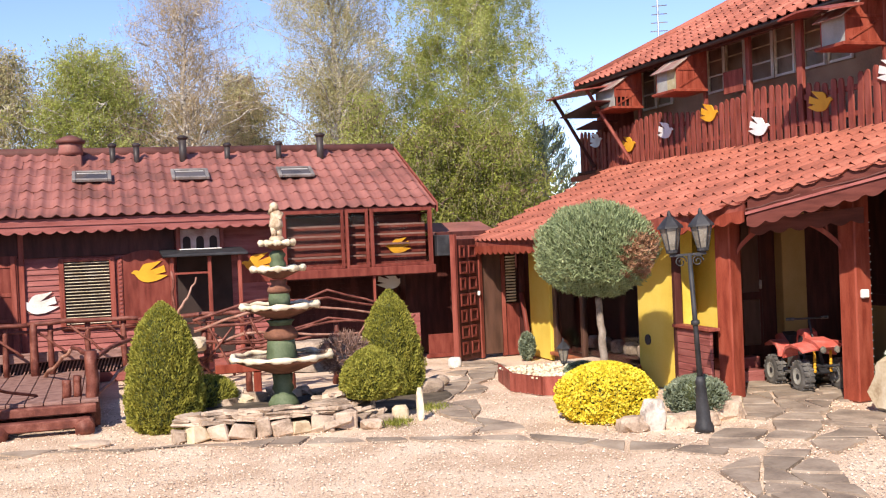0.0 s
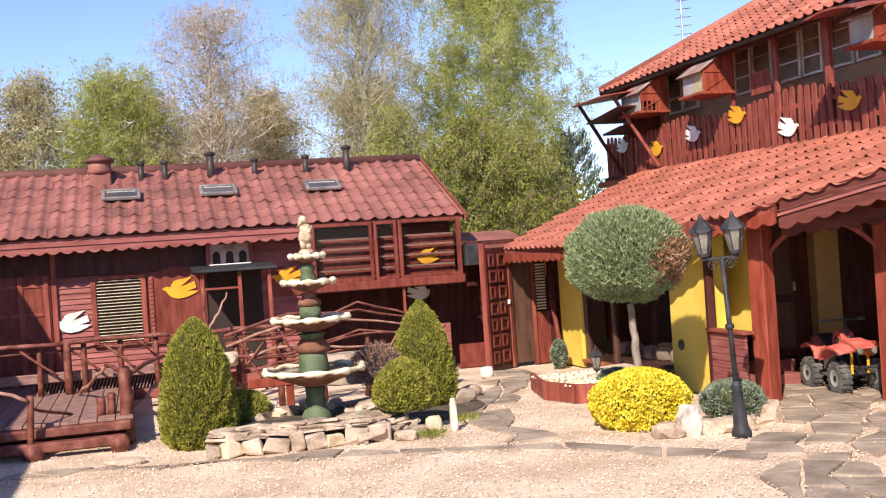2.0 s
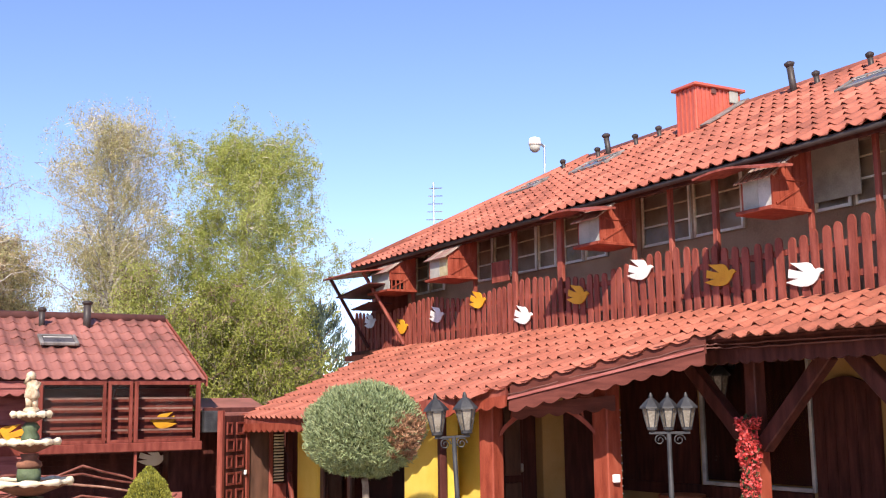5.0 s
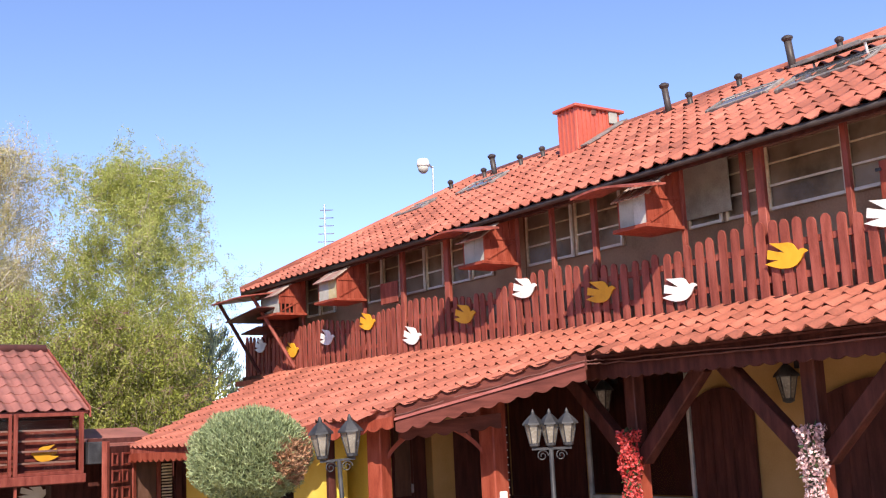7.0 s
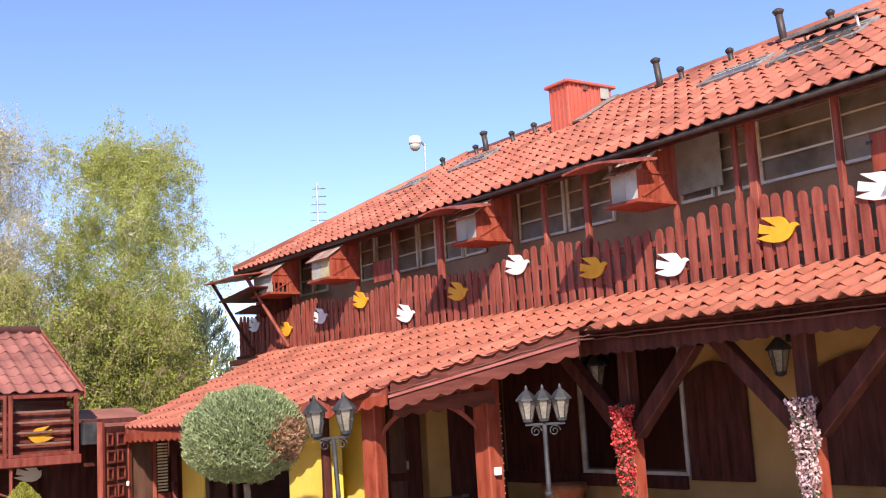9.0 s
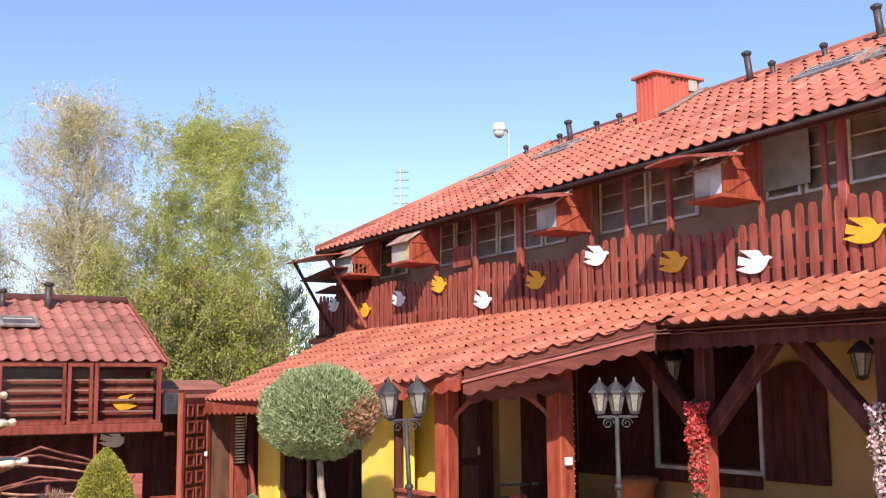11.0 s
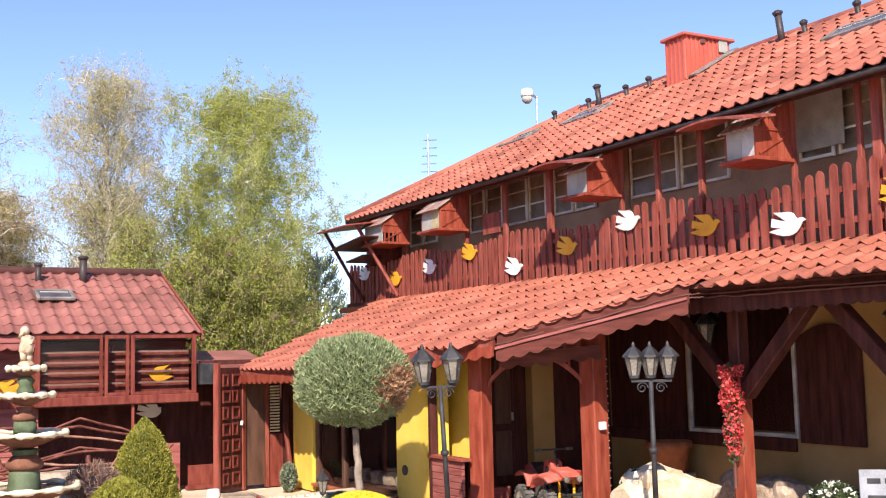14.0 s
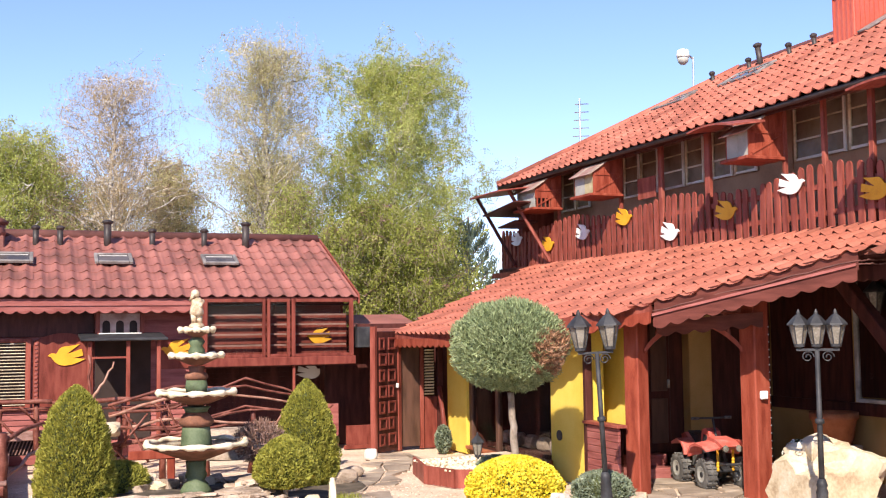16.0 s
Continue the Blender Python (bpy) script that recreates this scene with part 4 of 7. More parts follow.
for x, y, s in ((3.0, 13.2, 0.25), (2.7, 12.9, 0.2), (3.9, 13.6, 0.22), (4.2, 14.2, 0.18), (3.75, 14.2, 0.2)):
    tagged(part("garden_stone", blob((x, y, s * 0.5), (s, s * 0.7, s * 0.6), x * 5, 0.35, 2), M_STONE), "grey rubble stone in the planting bed", "stone", "rubble stones")
slabst = tagged(part("standing_stone", blob((3.25, 11.85, 0.16), (0.05, 0.06, 0.27), 9.7, 0.2, 2), M_CONCRETE), "thin upright pale stone by the topiary", "stone")
tagged(part("standing_stone", blob((3.0, 11.8, 0.08), (0.12, 0.05, 0.15), 1.7, 0.2, 2), M_BOULDER), "squat upright pale stone by the topiary", "stone")
sq = thing("garden_figure", "orange garden ornament on a red post", "ornament")
part("post", span((3.45, 14.55, 0), (3.57, 14.67, 0.85), 0.01), M_BRIGHT, sq)
part("figure", blob((3.5, 14.6, 1.0), (0.12, 0.1, 0.19), 6.5, 0.5), M_TERRA, sq, "orange figure", True)

# ---- street lamps ----
def lantern(parent, x, y, z, s=1.0):
    lan = part("lantern", lathe([(0.05 * s, z), (0.055 * s, z + 0.02 * s), (0.10 * s, z + 0.22 * s), (0.10 * s, z + 0.235 * s)], 6, (x, y, 0)), M_LAMPGLASS, parent, "frosted glass lantern")
    for k in range(6):
        a = 2 * math.pi * k / 6
        part("glazing_bar", tube((x + 0.056 * s * math.cos(a), y + 0.056 * s * math.sin(a), z + 0.02 * s), (x + 0.104 * s * math.cos(a), y + 0.104 * s * math.sin(a), z + 0.235 * s), 0.007 * s, seg=5), M_IRON, lan)
    part("cap", lathe([(0.135 * s, z + 0.235 * s), (0.13 * s, z + 0.255 * s), (0.075 * s, z + 0.315 * s), (0.045 * s, z + 0.345 * s), (0.025 * s, z + 0.36 * s), (0.022 * s, z + 0.385 * s), (0.008 * s, z + 0.42 * s)], 6, (x, y, 0)), M_IRON, lan)
    part("base", lathe([(0.02 * s, z - 0.03 * s), (0.06 * s, z - 0.01 * s), (0.06 * s, z + 0.02 * s)], 8, (x, y, 0)), M_IRON, lan)
    return lan


def scroll(parent, centre, u, size, turns=1.6):
    """An iron scroll in the upright plane along u."""
    pts = []
    for i in range(26):
        t = i / 25
        a = t * turns * 2 * math.pi
        r = size * (1 - 0.8 * t)
        pts.append(Vector(centre) + Vector(u) * (r * math.cos(a)) + Vector((0, 0, r * math.sin(a))))
    v, f = crooked(pts, 0.008, 0.006, np.random.default_rng(1), 5, 1, 0.0)
    mesh_from("scroll", v, f, M_IRON, parent)


def street_lamp(place, height, offsets, turn, label, size=1.0, tilt=0.0):
    ob = thing("street_lamp", label, "street lamp", place, turn, "iron street lamps")
    ob.matrix_basis = Matrix.Translation(Vector(place) + origin[0]) @ Matrix.Rotation(radians(tilt), 4, Vector((-0.49, -0.87, 0))) @ Matrix.Rotation(radians(turn), 4, "Z")
    k = height
    part("base", lathe([(0.10, 0), (0.10, 0.05), (0.075, 0.10), (0.07, 0.22), (0.055, 0.40), (0.06, 0.43), (0.045, 0.47), (0.055, 0.5), (0.035, 0.56)], 12), M_IRON, ob, smooth=True)
    part("pole", tube((0, 0, 0.5), (0, 0, k), 0.029, 0.023, 12), M_IRON, ob, smooth=True)
    part("ring", lathe([(0.03, k * 0.60), (0.045, k * 0.605), (0.045, k * 0.625), (0.03, k * 0.63)], 12), M_IRON, ob, smooth=True)
    part("crossbar", span((min(offsets) - 0.03, -0.012, k - 0.012), (max(offsets) + 0.03, 0.012, k + 0.012)), M_IRON, ob)
    for x in offsets:
        lantern(ob, x, 0, k + 0.04, size)
        if abs(x) > 0.05:
            scroll(ob, (x * 0.55, 0, k - 0.07), (1, 0, 0), 0.06)
    return ob


street_lamp((5.60, 9.62, 0), 1.80, (-0.17, 0.14), -22, "black cast iron garden lamp post with two lanterns, leaning slightly", 1.0, 2.6)
origin[0] = Vector((0, 0, 0))
street_lamp((7.19, 8.61, 0.0), 1.82, (-0.165, 0.0, 0.18), -38, "black cast iron garden lamp post with three lanterns", 0.86)
origin[0] = COURT
sl = thing("path_lantern", "small bronze garden lantern on a short pole in the planter", "lantern", (5.95, 13.9, 0.2))
part("pole", tube((0, 0, 0), (0, 0, 0.06), 0.03, 0.02, 8), M_IRON, sl)
lantern(sl, 0, 0, 0.05, 0.80)

# ---- yellow-walled room under the porch ----
room = thing("porch_room", "bright yellow rendered wall with a big dark window under the porch", "wall", kind="structure")
YX = 6.70
part("pillar", span((YX, 16.11, 0), (YX + 0.3, 16.96, 2.05), 0.01), M_YELLOW, room)
part("pillar", span((YX, 12.104, 0), (YX + 0.3, 13.07, 2.15), 0.01), M_YELLOW, room)
part("wall", span((7.22, 11.62, 0.75), (7.37, 13.05, 2.30)), M_YELLOW, room)
part("wall", span((YX + 0.02, 13.07, 1.75), (YX + 0.28, 16.11, 2.1)), M_DARK, room)
part("wall", span((YX + 0.3, 16.96, 0), (YX + 0.5, 18.07, 2.1)), M_DARK, room)
# thin post in near-black, the shade on it put into its colour
part("post", span((YX - 0.02, 12.02, 0), (YX + 0.08, 12.10, 2.15), 0.008), M_DARK, room)
win = thing("window_3", "large dark shop-like window in a wooden frame", "window", kind="structure")
for y0, y1, z0, z1 in ((15.99, 16.11, 0.0, 1.75), (13.07, 13.17, 0.0, 1.75), (13.17, 15.99, 0.0, 0.14), (13.17, 15.99, 1.66, 1.75), (14.96, 15.06, 0.14, 1.66)):
    part("window_frame", span((YX + 0.05, y0, z0), (YX + 0.13, y1, z1), 0.008), M_BROWN, win)
part("window_sill", span((YX - 0.05, 13.10, 0.10), (YX + 0.04, 16.06, 0.15), 0.008), M_TERRA, win)
part("pane", span((YX + 0.085, 13.17, 0.14), (YX + 0.09, 15.99, 1.66)), M_GLASS, win)
# room surfaces and shelf coloured dark in place of an unlit interior
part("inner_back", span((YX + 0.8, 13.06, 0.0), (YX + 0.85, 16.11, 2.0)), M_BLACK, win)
for k in range(6):
    tagged(part("shelf_jar", blob((YX + 0.45, 13.35 + k * 0.42, 0.32), (0.12, 0.14, 0.14), k + 0.5, 0.15, 2), M_STONE), "pale pottery seen dimly behind the window", "jar", "pottery on display")
part("shelf", span((YX + 0.3, 13.15, 0.14), (YX + 0.7, 15.96, 0.22)), M_DARK, win)
part("inner_side", span((YX + 0.14, 16.02, 0.0), (YX + 0.8, 16.07, 2.0)), M_DARK, win)
part("inner_side", span((YX + 0.31, 13.0, 0.0), (YX + 0.8, 13.05, 2.0)), M_DARK, win)
part("inner_floor", span((YX + 0.14, 13.05, 0.0), (YX + 0.8, 16.02, 0.12)), M_DARK, win)
part("inner_ceiling", span((YX + 0.29, 13.05, 1.78), (YX + 0.8, 16.02, 1.83)), M_DARK, win)
cab = thing("wood_cladding", "dark red horizontal timber cladding between posts", "cladding")
for i in range(9):
    part("board", span((YX - 0.01, 11.25, 0.05 + i * 0.085), (YX + 0.03, 12.07, 0.13 + i * 0.085), 0.006), M_WOODH, cab)
part("cap", span((YX - 0.05, 11.20, 0.82), (YX + 0.1, 12.08, 0.86), 0.006), M_WOOD, cab)
part("plate", lathe([(0.07, 0), (0.07, 0.02)], 14), M_IRON, room, "dark oval plaque").matrix_basis = pose(YX - 0.02, 12.80, 0.6, 0, 90, 0)

# ---- planter and court stones ----
pl = thing("planter_bed", "low raised bed with rusty edging and white pebbles", "planter")
edge = [(4.95, 13.3), (5.15, 12.75), (5.7, 12.45), (6.3, 12.6), (6.7, 13.1)]
for a, b in zip(edge, edge[1:]):
    strip_between("edging_board", (*a, 0.24), (*b, 0.24), 0.24, M_WOOD, pl, 0.04)
strip_between("edging_board", (5.15, 14.3, 0.24), (4.95, 13.3, 0.24), 0.24, M_WOOD, pl, 0.04)
mesh_from("soil", [(4.97, 13.3, 0.2), (5.17, 12.8, 0.2), (5.7, 12.5, 0.2), (6.3, 12.65, 0.2), (6.7, 13.1, 0.2), (6.72, 14.6, 0.2), (5.15, 14.3, 0.2)], [tuple(range(7))], M_GRAVEL, pl)
pv = []
for k in range(900):
    x, y = srng.uniform(5.05, 6.4), srng.uniform(12.8, 14.1)
    pv.append((x, y, 0.215))
bm = bmesh.new()
for x, y, z in pv[:420]:
    s = srng.uniform(0.02, 0.04)
    bmesh.ops.create_icosphere(bm, subdivisions=1, radius=s, matrix=Matrix.Translation((x, y, z)) @ Matrix.Diagonal((1, 1, 0.6, 1)))
tagged(part("pebble_layer", bm, M_CONCRETE, pl, "white pebbles", True), "white pebbles", kind="stuff")
M_WHITEROCK = material("pale_quartz_rock", (0.55, 0.49, 0.43), (0.34, 0.29, 0.25), (0.70, 0.65, 0.60), 6, 40, 0.8, bump=0.7)
rocks = ((5.25, 10.02, 0.16, 0.12, 0.25, M_WHITEROCK), (5.02, 10.05, 0.2, 0.14, 0.12, M_STONE), (5.75, 9.95, 0.22, 0.14, 0.12, M_STONE), (6.15, 10.2, 0.3, 0.18, 0.17, M_STONE), (5.5, 10.0, 0.2, 0.13, 0.11, M_STONE), (6.45, 10.5, 0.2, 0.15, 0.14, M_BOULDER))
for i, (x, y, a, b, c, m) in enumerate(rocks):
    tagged(part("garden_rock", blob((x, y, c * 0.45), (a, b, c), i * 2.3 + 1, 0.4, 3), m), "rough pale rock edging the shrubs", "rock", "rocks by the shrubs")
# boulders by the porch
origin[0] = Vector((0, 0, 0))
for i, (x, y, z, a, b, c, m) in enumerate(((8.16, 9.68, 0.30, 0.60, 0.60, 0.55, M_BOULDER), (8.4, 8.5, 0.16, 0.45, 0.4, 0.28, M_BOULDER), (8.0, 10.05, 0.10, 0.2, 0.2, 0.2, M_BOULDER), (8.7, 7.6, 0.2, 0.5, 0.4, 0.35, M_BOULDER), (9.0, 6.6, 0.3, 0.6, 0.5, 0.5, M_STONE), (9.75, 9.35, 0.25, 0.42, 0.5, 0.38, M_STONE), (9.7, 8.45, 0.22, 0.4, 0.5, 0.36, M_STONE), (9.75, 10.1, 0.22, 0.3, 0.34, 0.42, M_STONE), (9.2, 5.5, 0.3, 0.6, 0.6, 0.5, M_BOULDER))):
    tagged(part("boulder", blob((x, y, z), (a, b, c), i * 3.7 + 0.4, 0.6, 4, 0.0, 0.3), m), "large sunlit cream limestone boulder by the porch post", "boulder", "porch boulders")
for k in range(5):
    tagged(part("loose_brick", box((8.05 + 0.1 * (k % 2), 8.3 + k * 0.02, 0.05 + 0.075 * k), (0.25, 0.12, 0.07), 0.006, Euler((0, 0, 0.4 + 0.2 * k)).to_matrix()), M_TERRA), "loose red brick in a small stack", "brick", "stacked bricks")
pot = thing("flower_pot", "terracotta pot standing behind the boulder", "pot", (9.75, 11.35, 0.5))
part("body", lathe([(0.22, 0), (0.28, 0.32), (0.31, 0.33), (0.31, 0.42), (0.27, 0.42), (0.26, 0.36)], 20), M_TERRA, pot, smooth=True)
part("stand", span((-0.25, -0.25, -0.5), (0.25, 0.25, 0), 0.02), M_STONE, pot)

# ---- porch: posts, arch, fascia, braces ----
M_FASCIA = material("sun_faded_red_board", (0.115, 0.033, 0.025), (0.075, 0.021, 0.016), (0.165, 0.05, 0.039), 1.5, 45, 0.6, bump=0.25, stretch=(1.5, 1.5, 10), spec=0.15)
porch = thing("porch", "red timber porch with posts, curved arch and scalloped boards", "porch", kind="structure")
EDGE3 = [(x, y, porch_z(x)) for x, y in PORCH_EDGE]


def under(p, dz, inward=0.06):
    return (p[0] + inward, p[1], p[2] - dz)


for k, (a, b) in enumerate(zip(EDGE3, EDGE3[1:])):
    diag = k == 2
    if k == 3:
        a = (a[0], a[1] + 0.32, a[2])
        # both boards near-black: shade of the overhanging tiles put into the colour
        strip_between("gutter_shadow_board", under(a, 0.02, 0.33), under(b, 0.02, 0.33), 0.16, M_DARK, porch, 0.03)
        strip_between("valance", under(a, 0.17, 0.28), under(b, 0.17, 0.28), 0.15, M_DARK, porch, 0.03, 0.03, 0.18)
    elif k == 2:
        strip_between("fascia", under(a, 0.005, 0.01), under(b, 0.005, 0.01), 0.215, M_FASCIA, porch, 0.03)
        strip_between("valance", under(a, 0.20, -0.01), under(b, 0.20, -0.01), 0.12, M_FASCIA, porch, 0.03, 0.045, 0.22)
        strip_between("moulding", under(a, 0.15, -0.03), under(b, 0.15, -0.03), 0.03, M_WOODH, porch, 0.02)
    else:
        strip_between("fascia", under(a, 0.02, -0.03), under(b, 0.02, -0.03), 0.13, M_WOOD, porch, 0.03)
        strip_between("valance", under(a, 0.13, -0.05), under(b, 0.13, -0.05), 0.12, M_BRIGHT, porch, 0.03, 0.045, 0.22)
a, b = EDGE3[2], EDGE3[3]
strip_between("valance", (a[0] + 0.25, a[1] + 0.35, 2.12), (8.02, 10.5, 2.22), 0.16, M_FASCIA, porch, 0.03, 0.05, 0.22)
# cables along the fascia
for off in (0.12, 0.16):
    pts = [under(EDGE3[1], off + 0.02, -0.03), under(EDGE3[2], off, -0.03), under(EDGE3[3], off, -0.03), under((8.067, 8.8, EDGE3[3][2]), off, 0.15), under((8.067, 6.0, EDGE3[3][2]), off + 0.03, 0.16), under(EDGE3[4], off, 0.16)]
    v, f = crooked(pts, 0.009, 0.009, np.random.default_rng(int(off * 100)), 5, 14, 0.006)
    cable = tagged(mesh_from("cable", v, f, M_RIDGE, None), "thin electric cable run along the porch boards", "cable")


origin[0] = COURT


def timber_post(x, y, w_, z1, studs=False, turn=0.0):
    ob = thing("porch_post", "square red timber porch post", "post", (x, y, 0), turn, "porch posts")
    part("shaft", span((-w_ / 2, -w_ / 2, 0), (w_ / 2, w_ / 2, z1), 0.015), M_BRIGHT, ob)
    if studs:
        for i in range(22):
            part("stud", box((w_ / 2 - 0.012, -w_ / 2 - 0.004, 0.15 + i * 0.09), (0.016, 0.015, 0.016), 0.004), M_STEEL, ob)
    return ob


timber_post(6.97, 11.25, 0.22, 2.25, False, 20)
p2 = timber_post(8.07, 10.37, 0.25, 2.45, True, 10)
sw = tagged(part("switch_box", box((8.07, 10.21, 1.235), (0.10, 0.05, 0.10), 0.012), M_WHITE), "white plastic switch box on the porch post", "switch box")
# curved arch between the posts
arch = thing("arch", "curved timber arch braces between the porch posts", "arch")
A, B = Vector((7.05, 11.17, 0)), Vector((7.97, 10.45, 0))
for rise, top in ((0.0, 0.0),):
    v, f = [], []
    n = 24
    for i in range(n + 1):
        t = i / n
        p = A.lerp(B, t)
        zc = 1.72 + 0.36 * math.sin(math.pi * t) ** 0.8
        side = (B - A).cross(Vector((0, 0, 1))).normalized() * 0.05
        for q, dz in ((-side, 0), (side, 0), (side, 0.07), (-side, 0.07)):
            v.append(tuple(p + q + Vector((0, 0, zc + dz))))
    for i in range(n):
        for k in range(4):
            f.append((4 * i + k, 4 * i + (k + 1) % 4, 4 * i + 4 + (k + 1) % 4, 4 * i + 4 + k))
    f += [(3, 2, 1, 0), (4 * n, 4 * n + 1, 4 * n + 2, 4 * n + 3)]
    mesh_from("curve", v, f, M_BRIGHT, arch)
for t in (0.13, 0.25, 0.75, 0.87):
    p = A.lerp(B, t)
    z0 = 1.79 + 0.36 * math.sin(math.pi * t) ** 0.8
    part("strut", tube((p.x, p.y, z0), (p.x + (0.06 if t < 0.5 else -0.06), p.y, 2.2), 0.022, seg=6), M_WOOD, arch)
part("lintel", box(tuple((A + B) / 2 + Vector((0, 0, 2.26))), ((B - A).length + 0.2, 0.10, 0.12), 0.01, Euler((0, 0, math.atan2(B.y - A.y, B.x - A.x))).to_matrix()), M_WOOD, arch)

# entry recess
entry = thing("entry", "dark timber-lined house entrance with a yellow pilaster", "entrance", kind="structure")
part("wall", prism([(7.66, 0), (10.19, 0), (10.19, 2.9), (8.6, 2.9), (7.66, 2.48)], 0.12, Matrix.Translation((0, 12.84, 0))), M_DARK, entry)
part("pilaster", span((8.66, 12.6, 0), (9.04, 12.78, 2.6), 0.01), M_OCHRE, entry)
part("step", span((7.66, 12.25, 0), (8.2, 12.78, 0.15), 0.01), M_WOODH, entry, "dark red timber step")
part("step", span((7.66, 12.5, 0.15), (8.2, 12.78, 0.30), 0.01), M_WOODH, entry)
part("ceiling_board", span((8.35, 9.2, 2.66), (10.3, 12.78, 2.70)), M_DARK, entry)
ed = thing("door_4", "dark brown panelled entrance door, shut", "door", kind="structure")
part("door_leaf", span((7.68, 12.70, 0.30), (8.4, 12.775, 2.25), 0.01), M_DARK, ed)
for x0, x1 in ((7.74, 8.0), (8.08, 8.34)):
    for z0, z1 in ((0.43, 1.05), (1.15, 2.15)):
        part("panel", span((x0, 12.675, z0), (x1, 12.70, z1), 0.008), M_BROWN, ed)
part("handle", box((8.35, 12.67, 1.25), (0.03, 0.05, 0.12), 0.008), M_STEEL, ed)

# ---- near porch: braced flower posts ----
origin[0] = Vector((0, 0, 0))
M_FLOWRED = material("red_blossom", (0.70, 0.08, 0.075), (0.48, 0.035, 0.04), (0.80, 0.27, 0.26), 20, 60, 0.7, bump=0, per_island=0.3, through_light=0.2)
M_FLOWPINK = material("pale_pink_blossom", (0.66, 0.45, 0.46), (0.42, 0.22, 0.25), (0.82, 0.74, 0.74), 20, 60, 0.7, bump=0, per_island=0.3, through_light=0.2)
M_FLOWWHITE = material("white_blossom", (0.78, 0.77, 0.70), (0.6, 0.6, 0.5), (0.85, 0.85, 0.8), 20, 60, 0.7, bump=0, per_island=0.15, through_light=0.2)
M_LEAFDARK = material("dark_leaf", (0.045, 0.07, 0.025), (0.02, 0.035, 0.012), (0.09, 0.12, 0.05), 12, 60, 0.6, bump=0, per_island=0.4, through_light=0.2)
frng = np.random.default_rng(21)
PX = 8.85
for n_, (py, mat, lab) in enumerate(((9.05, M_FLOWRED, "hanging garland of red flowers tied to the porch post"), (6.62, M_FLOWPINK, "hanging garland of pale pink flowers tied to the porch post"), (3.9, M_FLOWRED, "hanging garland of red flowers on the last porch post"))):
    ob = thing("porch_post", "red timber porch post with diagonal braces", "post", (PX, py, 0), 0, "porch posts")
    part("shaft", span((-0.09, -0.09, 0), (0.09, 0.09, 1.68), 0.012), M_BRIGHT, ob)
    # upper shaft and braces darker than the lower shaft, porch shade painted in
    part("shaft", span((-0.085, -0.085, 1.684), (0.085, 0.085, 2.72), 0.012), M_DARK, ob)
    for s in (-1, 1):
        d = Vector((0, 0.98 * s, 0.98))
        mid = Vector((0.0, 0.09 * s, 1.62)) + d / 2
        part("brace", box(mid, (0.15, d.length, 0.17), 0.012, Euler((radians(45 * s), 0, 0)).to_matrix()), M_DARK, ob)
    g = thing("flower_garland", lab, "flower garland", (PX - 0.20, py - 0.06, 0), 0, "post garlands")
    n = 2300
    z = frng.uniform(0.95, 1.95, n)
    wid = 0.07 + 0.06 * np.clip((z - 0.95) / 0.6, 0, 1)
    rad, th = wid * np.sqrt(frng.uniform(0, 1, n)) * (1 + 0.18 * np.sin(z * 17)), frng.uniform(0, 2 * np.pi, n)
    c = np.stack([rad * np.cos(th), rad * np.sin(th), z], 1)
    quads_mesh("blossoms", leaf_quads(c, np.tile([[-0.6, -0.4, 0.2]], (n, 1)), 0.040, 0.034, frng, 0.9), mat, g)
    c2 = np.stack([frng.normal(0, 0.6, 350) * 0.07, frng.normal(0, 0.6, 350) * 0.07, frng.uniform(0.88, 1.95, 350)], 1)
    quads_mesh("foliage", leaf_quads(c2, np.tile([[-0.3, 0, -0.6]], (350, 1)), 0.10, 0.03, frng, 0.6), M_LEAFDARK, g, "dark green leaves")
    part("stem", tube((0, 0, 0.6), (0, 0, 1.95), 0.02, seg=6), M_RIDGE, g)
# beam and ceiling near-black, deepening the porch shade by colour
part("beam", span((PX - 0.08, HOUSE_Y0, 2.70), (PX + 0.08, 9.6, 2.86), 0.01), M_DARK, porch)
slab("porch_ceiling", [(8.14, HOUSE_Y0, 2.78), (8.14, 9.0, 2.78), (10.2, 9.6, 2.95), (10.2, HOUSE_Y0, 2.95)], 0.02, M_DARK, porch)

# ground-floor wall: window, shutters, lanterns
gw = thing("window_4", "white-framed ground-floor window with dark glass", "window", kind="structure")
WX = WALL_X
# dark sheet behind the pane stands in for the unlit room
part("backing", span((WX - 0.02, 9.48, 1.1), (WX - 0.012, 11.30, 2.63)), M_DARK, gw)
# white frame given a greyer paint that carries the porch shade
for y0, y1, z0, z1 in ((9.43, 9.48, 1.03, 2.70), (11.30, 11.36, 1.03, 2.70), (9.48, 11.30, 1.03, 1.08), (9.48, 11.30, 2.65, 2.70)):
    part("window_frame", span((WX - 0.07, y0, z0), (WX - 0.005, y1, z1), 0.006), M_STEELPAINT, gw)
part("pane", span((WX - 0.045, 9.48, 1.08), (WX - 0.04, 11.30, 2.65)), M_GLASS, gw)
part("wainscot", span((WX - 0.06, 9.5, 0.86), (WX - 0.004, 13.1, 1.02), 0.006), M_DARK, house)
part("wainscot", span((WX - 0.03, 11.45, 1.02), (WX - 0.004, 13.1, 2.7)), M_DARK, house)


